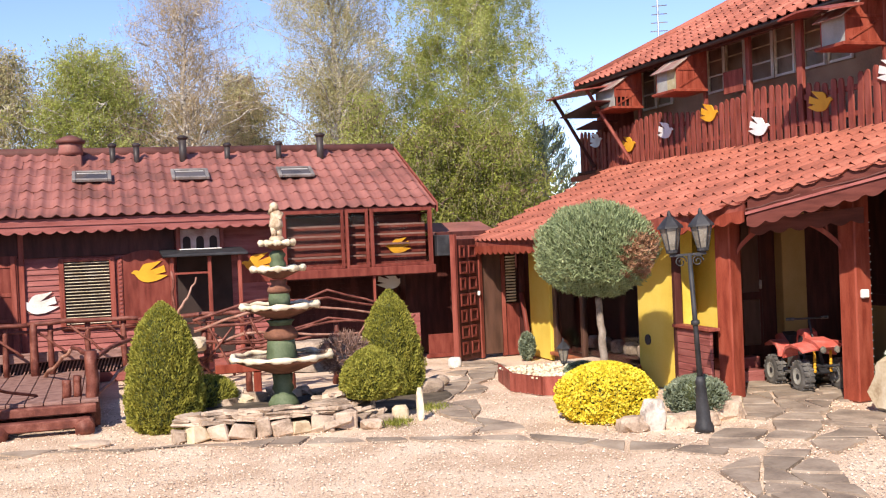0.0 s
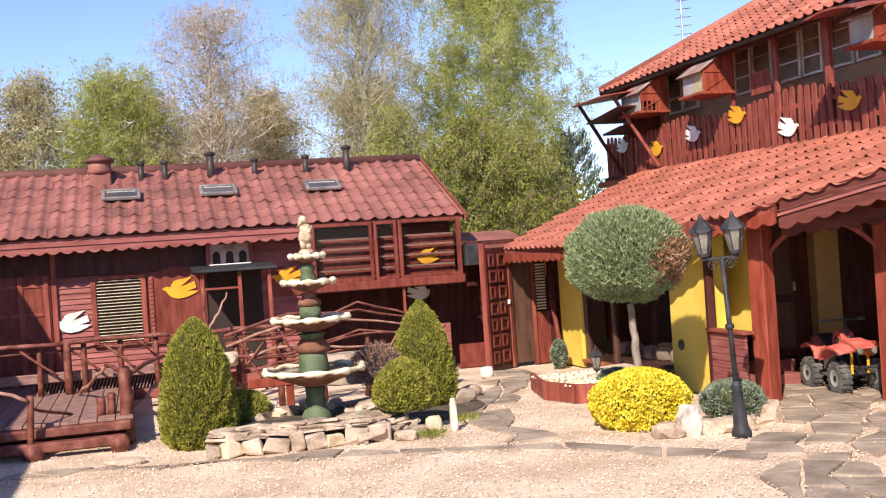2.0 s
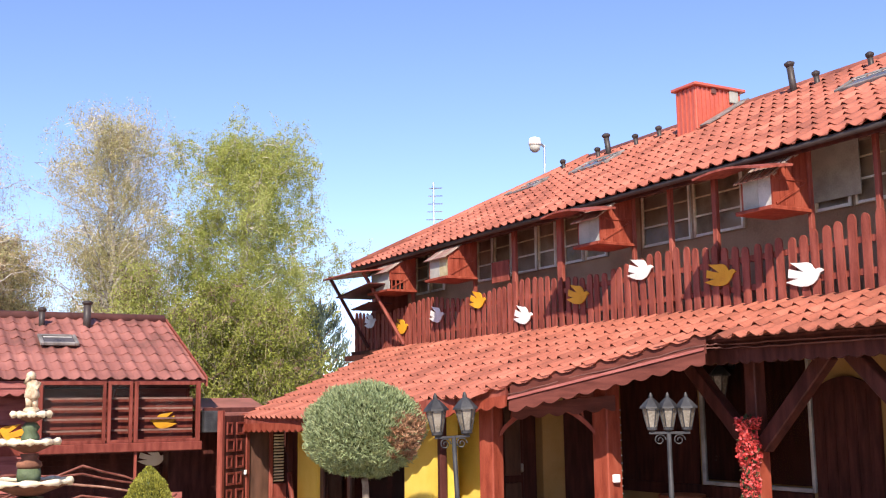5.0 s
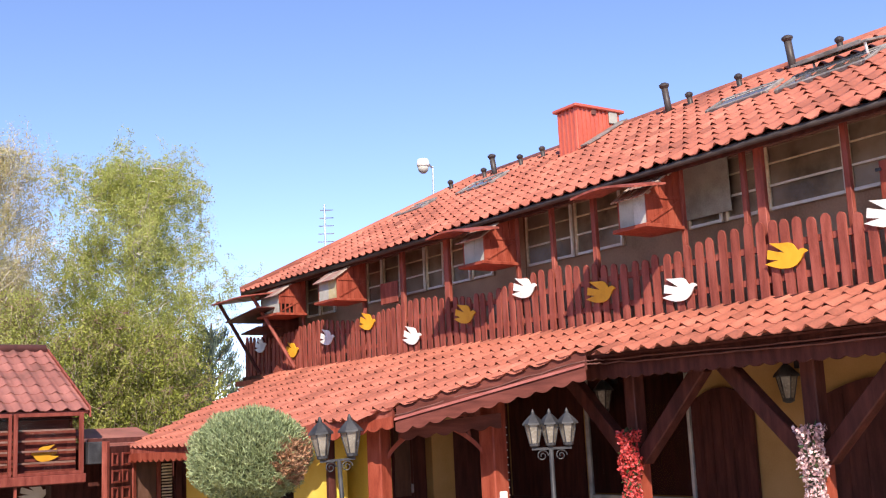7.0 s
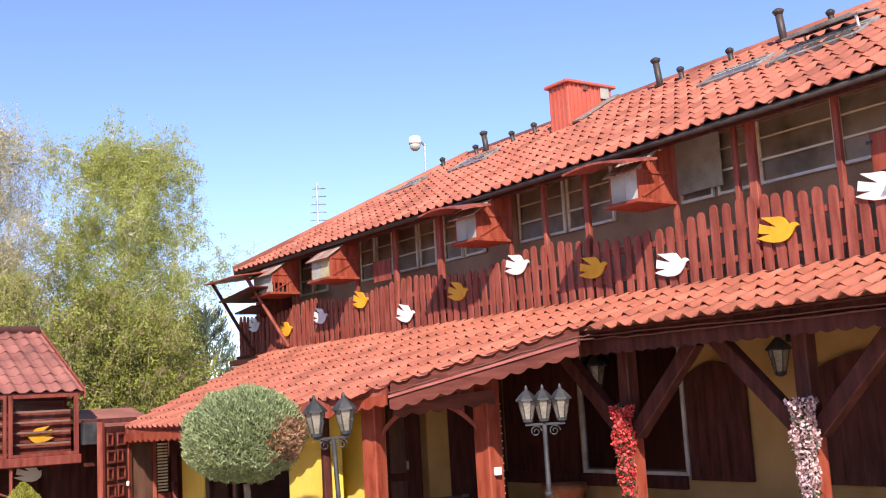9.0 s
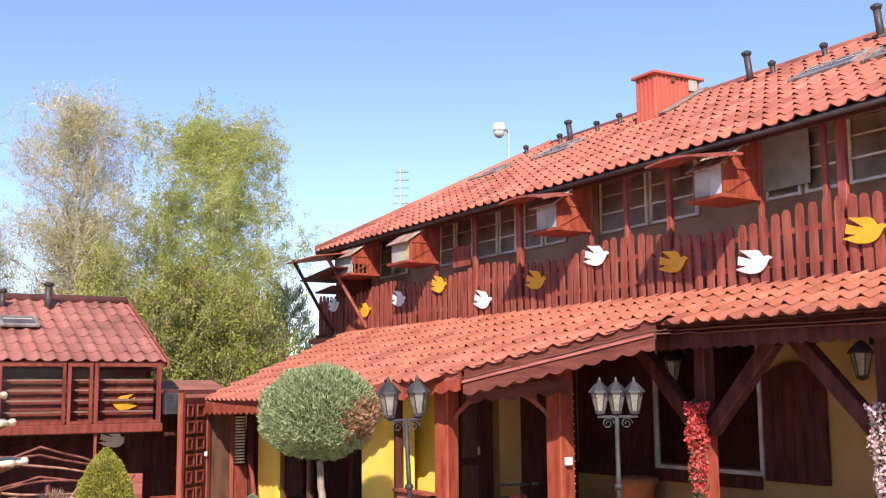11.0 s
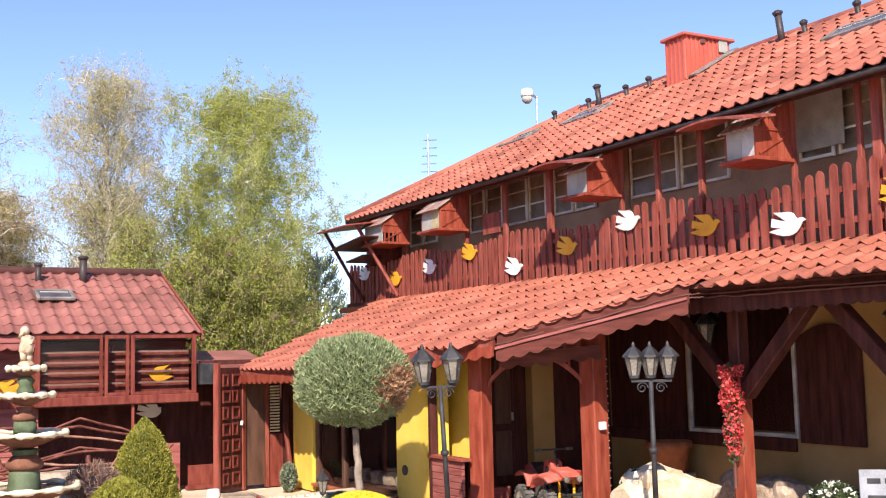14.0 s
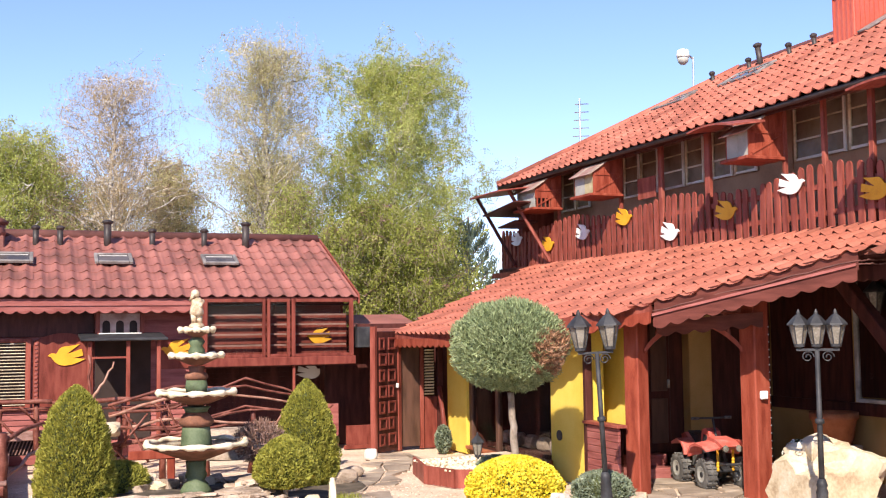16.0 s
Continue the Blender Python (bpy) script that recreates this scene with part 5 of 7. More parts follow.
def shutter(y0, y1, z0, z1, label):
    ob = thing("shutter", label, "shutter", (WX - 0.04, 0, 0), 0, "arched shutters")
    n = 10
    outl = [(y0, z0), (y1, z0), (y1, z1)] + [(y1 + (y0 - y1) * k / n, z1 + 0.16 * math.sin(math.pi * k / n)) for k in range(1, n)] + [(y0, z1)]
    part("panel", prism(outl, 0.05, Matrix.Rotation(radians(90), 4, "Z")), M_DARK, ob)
    for k in range(1, 6):
        y = y0 + (y1 - y0) * k / 6
        part("batten", span((-0.034, y - 0.008, z0 + 0.05), (-0.026, y + 0.008, z1)), M_DARK, ob)


for y0, y1 in ((8.46, 9.40), (6.1, 7.45), (3.4, 4.6)):
    shutter(y0, y1, 0.98, 2.24, "dark brown arched wooden shutter on the ochre wall")
for y in (10.75, 7.78, 5.0):
    wl_ = thing("wall_lantern", "black iron wall lantern under the porch", "wall lantern", (WX - 0.25, y, 2.2), 0, "wall lanterns")
    lantern(wl_, 0, 0, 0.0, 1.1)
    part("arm", tube((0, 0, 0.48), (0.25, 0, 0.52), 0.015, seg=6), M_IRON, wl_)
    part("plate", span((0.2, -0.05, 0.35), (0.245, 0.05, 0.65), 0.01), M_IRON, wl_)
sg = thing("sign", "grey notice board with unreadable writing", "sign", (8.75, 6.95, 0), -40)
part("board", span((-0.35, -0.015, 0.35), (0.35, 0.015, 0.95), 0.006), material("grey_sign", (0.30, 0.32, 0.36), scale=4, rough=0.5, bump=0.02), sg)
for x0, x1, z0 in ((-0.28, -0.16, 0.82), (-0.12, 0.0, 0.82), (0.04, 0.16, 0.82), (-0.28, 0.25, 0.66), (-0.28, 0.1, 0.56)):
    part("text_bar", span((x0, -0.021, z0), (x1, -0.0155, z0 + 0.05)), M_IRON, sg)
part("leg", span((-0.03, 0.0, 0), (0.03, 0.03, 0.35)), M_IRON, sg)

# ---- upper gallery ----
gal = thing("picket_fence", "red picket fence with rounded tops along the gallery", "fence")
prng = np.random.default_rng(8)
pk = bmesh.new()
prof = [(-0.053, 0.0), (0.053, 0.0), (0.053, 0.69), (0.046, 0.72), (0.026, 0.745), (0.0, 0.755), (-0.026, 0.745), (-0.046, 0.72), (-0.053, 0.69)]
add_prism(pk, prof, 0.022)
pk_me = bpy.data.meshes.new("picket")
pk.to_mesh(pk_me)
pk.free()
pk_me.materials.append(M_WOOD)
y = HOUSE_Y0 + 0.1
k = 0
while y < GALLERY_END - 0.05:
    ob = new("picket", pk_me)
    ob.parent = gal
    sc = 1.0 + 0.09 * math.sin(y * 1.9) + prng.normal(0, 0.015)
    ob.matrix_basis = pose(FENCE_X + prng.normal(0, 0.004), y, FENCE_Z - 0.02, 0, prng.normal(0, 0.8), -90 + prng.normal(0, 2)) @ Matrix.Diagonal((1, 1, sc, 1))
    y += 0.170 + prng.normal(0, 0.010)
for z in (FENCE_Z + 0.14, FENCE_Z + 0.48):
    part("rail", span((FENCE_X + 0.015, HOUSE_Y0, z), (FENCE_X + 0.06, GALLERY_END, z + 0.07)), M_WOOD, gal)
part("end_panel", span((FENCE_X + 0.02, GALLERY_END - 0.04, FENCE_Z - 0.1), (9.95, GALLERY_END, 3.95)), M_WOOD, gal)
part("gallery_end_wall", span((9.24, 19.56, 3.17), (10.1, 19.66, 4.92)), M_WOOD, house)
part("plinth", span((FENCE_X - 0.05, HOUSE_Y0, FENCE_Z - 0.09), (FENCE_X + 0.04, GALLERY_END, FENCE_Z - 0.02)), M_DARK, house)
for y, hw in ((19.7, 0.03), (18.0, 0.026), (15.74, 0.03), (14.5, 0.05), (13.24, 0.065), (11.53, 0.026), (10.77, 0.032), (9.95, 0.04), (8.46, 0.026), (7.55, 0.028), (7.33, 0.055), (6.27, 0.032), (4.2, 0.03), (2.5, 0.03)):
    part("gallery_post", span((FENCE_X + 0.07, y - hw, FENCE_Z), (FENCE_X + 0.13, y + hw, 4.98), 0.006), M_WOOD, house)
strip_between("fascia", (EAVE_X + 0.08, HOUSE_Y0, EAVE_Z - 0.03), (EAVE_X + 0.08, HOUSE_Y1, EAVE_Z - 0.03), 0.10, M_DARK, house)
gut = part("gutter", tube((EAVE_X + 0.0, HOUSE_Y0, EAVE_Z - 0.085), (EAVE_X + 0.0, HOUSE_Y1, EAVE_Z - 0.07), 0.038, 0.038, 10), M_VENT, house, "dark brown half-round gutter", True)
slab("gallery_ceiling", [(8.95, HOUSE_Y0, 4.86), (8.95, HOUSE_Y1, 4.86), (9.95, HOUSE_Y1, 5.25), (9.95, HOUSE_Y0, 5.25)], 0.02, M_TAN, house)

# gallery wall: ochre panels with windows
M_BLIND = material("grey_blind", (0.36, 0.35, 0.31), (0.26, 0.25, 0.22), (0.44, 0.43, 0.39), scale=3, rough=0.8)


def gallery_window(y0, y1, leaves, blind=()):
    """A gallery window of side-by-side sashes, each with three thin cross bars; leaves: where the sashes meet."""
    z0, z1 = 4.32, 5.06
    ob = thing("gallery_window", "gallery window with thin white glazing bars and dark glass", "window", (9.93, 0, 0), 0, "gallery windows")
    part("backing", span((-0.004, y0, z0), (0.016, y1, z1)), M_INSIDE, ob)
    edges = [y0] + [v for m in leaves for v in (m - 0.035, m + 0.035)] + [y1]
    for k in range(0, len(edges), 2):
        a, b = edges[k], edges[k + 1]
        sash = part("sash", span((-0.05, a, z0), (-0.012, a + 0.035, z1), 0.004), M_WHITE, ob, "white-painted sash")
        part("stile", span((-0.05, b - 0.035, z0), (-0.012, b, z1), 0.004), M_CONCRETE, sash)
        part("lower_rail", span((-0.048, a + 0.036, z0 + 0.005), (-0.014, b - 0.036, z0 + 0.04)), M_WHITE, sash)
        part("glazing_bar", span((-0.04, a + 0.036, 4.595), (-0.014, b - 0.036, 4.62)), M_WHITE, sash)
        part("glazing_bar", span((-0.04, a + 0.036, 4.85), (-0.014, b - 0.036, 4.87)), M_CONCRETE, sash)
        part("pane", span((-0.028, a + 0.03, z0 + 0.02), (-0.024, b - 0.03, z1 - 0.02)), M_GLASS, sash)
    part("lintel", span((-0.045, y0 - 0.05, z1), (-0.002, y1 + 0.05, z1 + 0.08), 0.004), M_GREYWOOD, ob)
    if blind:
        part("blind", span((-0.12, blind[0], 4.42), (-0.10, blind[1], 5.08), 0.004), M_BLIND, ob, "grey sheet hung over the glass")


for y0, y1, leaves, bl in ((17.95, 19.05, (18.5,), ()), (15.58, 16.68, (16.15,), ()), (14.26, 15.46, (14.78,), ()), (12.95, 14.03, (13.5,), ()), (10.12, 12.10, (11.06,), ()), (7.86, 8.95, (8.4,), (8.22, 8.98)), (6.72, 7.74, (), ()), (6.00, 6.68, (), ()), (4.4, 5.6, (5.0,), ()), (2.5, 3.8, (3.1,), ())):
    gallery_window(y0, y1, leaves, bl)
for y0, y1 in ((12.2, 12.85), (9.1, 10.0), (16.8, 17.8)):
    part("wall_panel", span((9.935, y0, 3.2), (9.949, y1, 5.1)), M_TAN, house)
sh = thing("shutter", "small red wooden flap on the gallery window", "shutter")
part("panel", span((9.25, 14.68, 4.11), (9.28, 15.2, 4.46), 0.006), M_WOOD, sh)
sh2 = thing("shutter", "bright red wooden shutter standing open on the gallery", "shutter")
part("panel", span((9.25, 5.30, 4.04), (9.28, 5.93, 4.42), 0.006), M_BRIGHT, sh2)
part("hinge", span((9.235, 5.90, 4.32), (9.249, 5.96, 4.35)), M_IRON, sh2)


def pigeon_box(y0, y1, z0, label, front_mat, canopy=False, slats=False, lattice=False):
    """A lean-to nesting box hung outside the gallery: boarded gable side, sloping plank roof."""
    X0, X1 = 8.68, FENCE_X + 0.07
    ob = thing("pigeon_box", label, "pigeon box", group="pigeon boxes")
    zt, za = z0 + 0.35, z0 + 0.68
    part("floor", span((X0 - 0.07, y0 - 0.04, z0 - 0.045), (X1, y1 + 0.04, z0), 0.006), M_BRIGHT, ob)
    xa = X1 - 0.07
    step = (X1 - X0) / 5
    for yy in (y0, y1 - 0.025):
        for i in range(5):
            a, b = X0 + step * i, X0 + step * (i + 1) - 0.006
            top = lambda x: zt + (za - zt) * (x - X0) / (xa - X0) if x <= xa else za - 0.6 * (x - xa)
            low = z0 + (0.17 if slats and i < 3 and yy == y0 else 0)
            part("side_board", prism([(a, low), (b, low), (b, top(b)), (a, top(a))], 0.025, Matrix.Translation((0, yy + 0.0125, 0))), M_BRIGHT, ob)
    part("batten", span((X0 + 0.02, y0 - 0.014, zt - 0.05), (X1 - 0.02, y0 - 0.001, zt - 0.01), 0.003), M_BRIGHT, ob)
    diag = Vector((X1 - X0 - 0.08, 0, zt - z0 - 0.10))
    part("batten", box((X0 + 0.04 + diag.x / 2, y0 - 0.008, z0 + 0.03 + diag.z / 2), (diag.length, 0.012, 0.025), 0, Euler((0, -math.atan2(diag.z, diag.x), 0)).to_matrix()), M_BRIGHT, ob)
    if slats:
        part("inner", span((X0 + 0.03, y0 + 0.1, z0), (X1 - 0.02, y0 + 0.11, zt)), M_BLACK, ob, "dark inside of the box")
        for i in range(4):
            part("slat", span((X0 + 0.03 + i * 0.085, y0, z0), (X0 + 0.055 + i * 0.085, y0 + 0.02, z0 + 0.17)), M_BRIGHT, ob)
    ym = y0 + (y1 - y0) * 0.45
    part("front", span((X0, y0 + 0.027, z0), (X0 + 0.015, ym, zt - 0.01)), front_mat, ob, "pale front sheet")
    part("front", span((X0, ym + 0.005, z0), (X0 + 0.015, y1 - 0.027, zt - 0.01)), M_BLIND, ob, "grey weathered front sheet")
    run = Vector((xa + 0.02 - (X0 - 0.09), 0, 0))
    rise = (za - zt) / (xa - X0) * run.x
    rot = Euler((0, -math.atan2(rise, run.x), 0)).to_matrix()
    ln = math.hypot(rise, run.x)
    zc = zt + 0.018 + (za - zt) / (xa - X0) * ((X0 - 0.09 + run.x / 2) - X0)
    n = 7 if lattice else 5
    for i in range(n):
        yy = y0 - 0.04 + (y1 - y0 + 0.08) * (i + 0.5) / n
        part("roof_board", box((X0 - 0.09 + run.x / 2, yy, zc), (ln, (y1 - y0 + 0.08) / n - (0.03 if lattice else 0.006), 0.02), 0.003, rot), M_GREYWOOD if i % 3 else M_ROOFPLANK, ob)
    if lattice:
        for f_ in (0.2, 0.5, 0.8):
            part("roof_batten", box((X0 - 0.09 + run.x * f_, (y0 + y1) / 2, zt - 0.012 + (za - zt) / (xa - X0) * (run.x * f_ - 0.09)), (0.05, y1 - y0 + 0.06, 0.02), 0, rot), M_ROOFPLANK, ob)
    if canopy:
        v, f = [], []
        for q in range(9):
            t = q / 8
            arc = 0.06 * math.sin(math.pi * t) + 0.06 * t
            for x, z in ((X0 - 0.40, -0.02), (X0 + 0.10, 0.06), (X0 + 0.10, 0.085), (X0 - 0.40, 0.005)):
                v.append((x, y0 - 0.22 + 1.05 * t, zt + arc + z))
        for q in range(8):
            f += [(4 * q + k, 4 * q + (k + 1) % 4, 4 * q + 4 + (k + 1) % 4, 4 * q + 4 + k) for k in range(4)]
        f += [(3, 2, 1, 0), (32, 33, 34, 35)]
        mesh_from("canopy", v, f, M_WOOD, ob, "curved dark red landing board")
    return ob


M_ROOFPLANK = material("pale_weathered_plank", (0.34, 0.25, 0.20), (0.22, 0.15, 0.12), (0.44, 0.35, 0.29), 4, 50, 0.8, bump=0.3)
M_PALEFRONT = material("faded_cream_sheet", (0.42, 0.36, 0.20), (0.30, 0.25, 0.14), (0.50, 0.44, 0.28), 5, 40, 0.7, bump=0.1)
pigeon_box(17.82, 18.6, 4.27, "slatted red wooden pigeon box under the eave", M_BLIND, slats=True)
pigeon_box(15.64, 16.30, 4.27, "red wooden pigeon box with a pale front", M_PALEFRONT)
pigeon_box(11.52, 12.02, 4.27, "red wooden pigeon box with a landing canopy", M_BLIND, True)
pigeon_box(8.46, 8.93, 4.23, "red wooden pigeon box with a landing canopy and grey front", M_STEELPAINT, True, False, True)
pigeon_box(4.2, 5.0, 4.21, "red wooden pigeon box near the house end", M_BLIND)
# far flap with struts
fl = thing("pigeon_platform", "wooden pigeon landing platform held by two slanting struts", "platform")
part("top", box((8.55, 18.9, 4.66), (0.9, 1.4, 0.03), 0.006, Euler((0, radians(-8), 0)).to_matrix()), M_WOOD, fl)
part("shelf", box((8.72, 18.75, 4.32), (0.76, 1.5, 0.03), 0.006, Euler((radians(-5), 0, 0)).to_matrix()), M_DARK, fl)
part("shelf", box((8.85, 18.95, 4.05), (0.5, 0.8, 0.03), 0.006, Euler((radians(-5), 0, 0)).to_matrix()), M_DARK, fl)
part("strut", tube((9.08, 18.05, 3.28), (8.45, 18.5, 4.66), 0.035, seg=6), M_WOOD, fl)
part("strut", tube((9.08, 19.6, 3.3), (8.2, 19.5, 4.66), 0.035, seg=6), M_DARK, fl)

for yy, z, wh, lab in ((19.6, 3.82, True, "grey-white"), (18.23, 3.62, False, "yellow"), (16.86, 3.73, True, "white"), (15.45, 3.86, False, "yellow"), (14.10, 3.50, True, "white"), (12.67, 3.68, False, "yellow"), (11.27, 3.88, True, "white"), (9.79, 3.64, False, "yellow"), (8.49, 3.50, True, "white"), (7.0, 3.66, False, "yellow"), (5.8, 3.88, True, "white"), (4.4, 3.6, False, "yellow")):
    cut_dove((FENCE_X - 0.035, yy, z), 0.54, wh, lab + " painted flat wooden dove on the picket fence", "x", False, "painted doves", 3 * math.sin(yy * 5), DOVE_GLIDING)

# ---- upper roof fittings ----
ROOF_SLOPE = (RIDGE_Z - EAVE_Z) / (RIDGE_X - EAVE_X)


def roof_z(x):
    return EAVE_Z + ROOF_SLOPE * (x - EAVE_X)


rg = part("ridge", tube((RIDGE_X, HOUSE_Y0, RIDGE_Z - 0.06), (RIDGE_X, HIP_Y, RIDGE_Z - 0.06), 0.10, 0.10, 10), M_TILE, house, "", True)
part("hip_ridge", tube((EAVE_X, HOUSE_Y1, EAVE_Z), (RIDGE_X, HIP_Y, RIDGE_Z - 0.02), 0.09, 0.09, 10), M_TILE, house, "", True)
for y, h, x in ((14.8, 0.36, 11.48), (10.65, 0.42, 11.55), (8.45, 0.42, 11.55)):
    vent((x, y, roof_z(x)), h - 0.04, 0.05, True, (0, -9))
for y in (15.15, 14.1, 13.5, 10.2, 9.3, 7.7, 16.2):
    vent((11.52, y, roof_z(11.52)), 0.13, 0.038, True, (0, -9))
chm = thing("chimney", "chimney clad in red corrugated metal with a small vent", "chimney")
M_BRIGHTMETAL = material("red_metal_cladding", (0.46, 0.10, 0.065), (0.38, 0.075, 0.05), (0.52, 0.14, 0.09), 2, 20, 0.4, bump=0.05)
CX0, CX1, CY0, CY1, CZ = 11.06, 11.99, 12.12, 12.56, 6.91
part("shaft", span((CX0, CY0, 6.0), (CX1, CY1, CZ), 0.01), M_BRIGHTMETAL, chm)
for i in range(5):
    yy = CY0 + 0.02 + i * 0.095
    part("rib", span((CX0 - 0.014, yy, 6.0), (CX0, yy + 0.03, CZ)), M_BRIGHTMETAL, chm)
for i in range(10):
    xx = CX0 + 0.02 + i * 0.088
    part("rib", span((xx, CY0 - 0.014, 6.0), (xx + 0.03, CY0, CZ)), M_BRIGHTMETAL, chm)
part("cap", span((CX0 - 0.06, CY0 - 0.06, CZ), (CX1 + 0.06, CY1 + 0.06, CZ + 0.05), 0.01), M_BRIGHTMETAL, chm)
part("vent_grille", span((CX1 - 0.26, CY0 - 0.034, 6.72), (CX1 - 0.08, CY0 - 0.015, 6.92), 0.006), M_BLIND, chm, "small grey vent grille")
part("cowl", span((CX0 + 0.3, CY0 - 0.03, 6.82), (CX0 + 0.4, CY0 - 0.015, 6.92), 0.006), M_RIDGE, chm)
part("flashing", box((11.5, 11.98, roof_z(11.5) + 0.05), (1.0, 0.2, 0.03), 0.005, Euler((0, -math.atan(ROOF_SLOPE), 0)).to_matrix()), M_STEELGREY, chm)
cam_ = thing("globe_camera", "white globe security camera on a pole behind the roof", "security camera", (11.95, 17.6, 6.6))
part("pole", tube((0.1, 0, -0.3), (0.12, 0, 0.7), 0.02, seg=6), M_STEEL, cam_)
part("arm", tube((0.12, 0, 0.66), (-0.05, 0, 0.78), 0.02, seg=6), M_STEEL, cam_)
part("housing", lathe([(0.03, 0.86), (0.11, 0.83), (0.13, 0.72), (0.12, 0.68)], 14, (-0.08, 0.05, 0)), M_WHITE, cam_, smooth=True)
part("dome", lathe([(0.115, 0.68), (0.10, 0.60), (0.05, 0.55), (0.01, 0.545)], 14, (-0.08, 0.05, 0)), M_BLIND, cam_, "smoked dome", True)
ant = thing("antenna", "thin metal aerial mast with short bars", "antenna", (12.6, 23.2, 0))
part("mast", tube((0, 0, 0), (0, 0, 7.65), 0.025, seg=6), M_STEEL, ant)
for i in range(5):
    part("element", tube((-0.18 + 0.02 * i, 0.05, 6.7 + i * 0.2), (0.22, -0.05, 6.72 + i * 0.2), 0.012, seg=5), M_STEEL, ant)
rr = Matrix.Rotation(-math.atan(ROOF_SLOPE), 4, "Y") @ Matrix.Rotation(radians(-90), 4, "Z")
for y, x, s in ((16.6, 10.95, (1.0, 0.42)), (14.6, 11.05, (1.05, 0.5)), (8.6, 10.72, (0.98, 0.45)), (7.25, 10.6, (1.25, 0.55))):
    skylight((x, y, roof_z(x) - 0.01), rr, s)
op = thing("open_skylight", "opened skylight sash propped above the roof tiles", "skylight")
op.matrix_basis = Matrix.Translation((10.86, 7.3, roof_z(10.86) + 0.12)) @ Matrix.Rotation(-math.atan(ROOF_SLOPE) + radians(14), 4, "Y") @ Matrix.Diagonal((0.42, 1.3, 1, 1))
for lo, hi in (((-0.55, -0.4, 0), (0.55, -0.34, 0.03)), ((-0.55, 0.34, 0), (0.55, 0.4, 0.03)), ((-0.55, -0.34, 0), (-0.49, 0.34, 0.05)), ((0.49, -0.34, 0), (0.55, 0.34, 0.05))):
    part("frame", span(lo, hi, 0.006), M_STEELGREY, op)
part("pane", span((-0.49, -0.34, 0.02), (0.49, 0.34, 0.03)), M_SKYPANE, op)
part("prop", tube((-0.5, -0.37, -0.18), (-0.5, -0.37, 0), 0.015, seg=5), M_WHITE, op)
part("prop", tube((0.45, 0.37, -0.3), (0.45, 0.37, 0), 0.015, seg=5), M_WHITE, op)

# ---- quad bike ----
origin[0] = COURT
M_QRED = material("faded_red_plastic", (0.62, 0.13, 0.1), (0.48, 0.08, 0.055), (0.72, 0.24, 0.2), 5, 50, 0.5, bump=0.03, spec=0.5)
M_RUBBER = material("dusty_tyre_rubber", (0.105, 0.098, 0.09), (0.06, 0.056, 0.052), (0.17, 0.16, 0.145), 9, 70, 0.85, bump=0.4)
quad = thing("quad_bike", "small faded red quad bike with chunky tyres", "quad bike", (8.24, 11.52, 0.0), -8)
quad.scale = (0.76, 0.76, 0.92)
WR, WT = 0.25, 0.20
for sx in (-1, 1):
    for yy in (-0.42, 0.50):
        prof = [(WR * 0.52, -WT / 2), (WR * 0.8, -WT / 2), (WR * 0.97, -WT * 0.4), (WR, -WT * 0.15), (WR, WT * 0.15), (WR * 0.97, WT * 0.4), (WR * 0.8, WT / 2), (WR * 0.52, WT / 2)]
        wh_ = part("wheel", lathe([(WR * 0.25, -WT * 0.40), (WR * 0.45, -WT * 0.44), (WR * 0.56, -WT * 0.52), (WR * 0.56, WT * 0.52), (WR * 0.45, WT * 0.44), (WR * 0.25, WT * 0.40)], 18), M_BLIND, quad, "pale metal wheel rim", True)
        wh_.matrix_basis = Matrix.Translation((sx * 0.34, yy, WR * 0.826)) @ Matrix.Diagonal((1, 1, 0.826, 1)) @ pose(0, 0, 0, 0, 90, 0)
        bm = bmesh.new()
        rings = []
        for i in range(28):
            a = 2 * math.pi * i / 28
            rings.append([bm.verts.new((r_ * math.cos(a), r_ * math.sin(a), z_)) for r_, z_ in prof])
        for i in range(28):
            for k in range(len(prof)):
                bm.faces.new((rings[i][k], rings[(i + 1) % 28][k], rings[(i + 1) % 28][(k + 1) % len(prof)], rings[i][(k + 1) % len(prof)]))
        for i in range(18):
            a = 2 * math.pi * i / 18
            for s_ in (-1, 1):
                add_box(bm, (WR * 1.0 * math.cos(a), WR * 1.0 * math.sin(a), s_ * WT * 0.24), (0.035, 0.035, WT * 0.36), 0, Euler((0, 0, a)).to_matrix())
        part("tyre", bm, M_RUBBER, wh_)
        part("hub", lathe([(0.05, -WT * 0.42), (0.05, WT * 0.42)], 10), M_IRON, wh_)
part("frame", box((0, 0.05, 0.30), (0.22, 0.95, 0.10), 0.02), M_IRON, quad)
part("engine", box((0, 0.08, 0.36), (0.26, 0.34, 0.22), 0.03), M_IRON, quad)
part("axle", tube((-0.3, 0.5, WR), (0.3, 0.5, WR), 0.03, seg=8), M_IRON, quad)
part("axle", tube((-0.3, -0.42, WR), (0.3, -0.42, WR), 0.025, seg=8), M_IRON, quad)
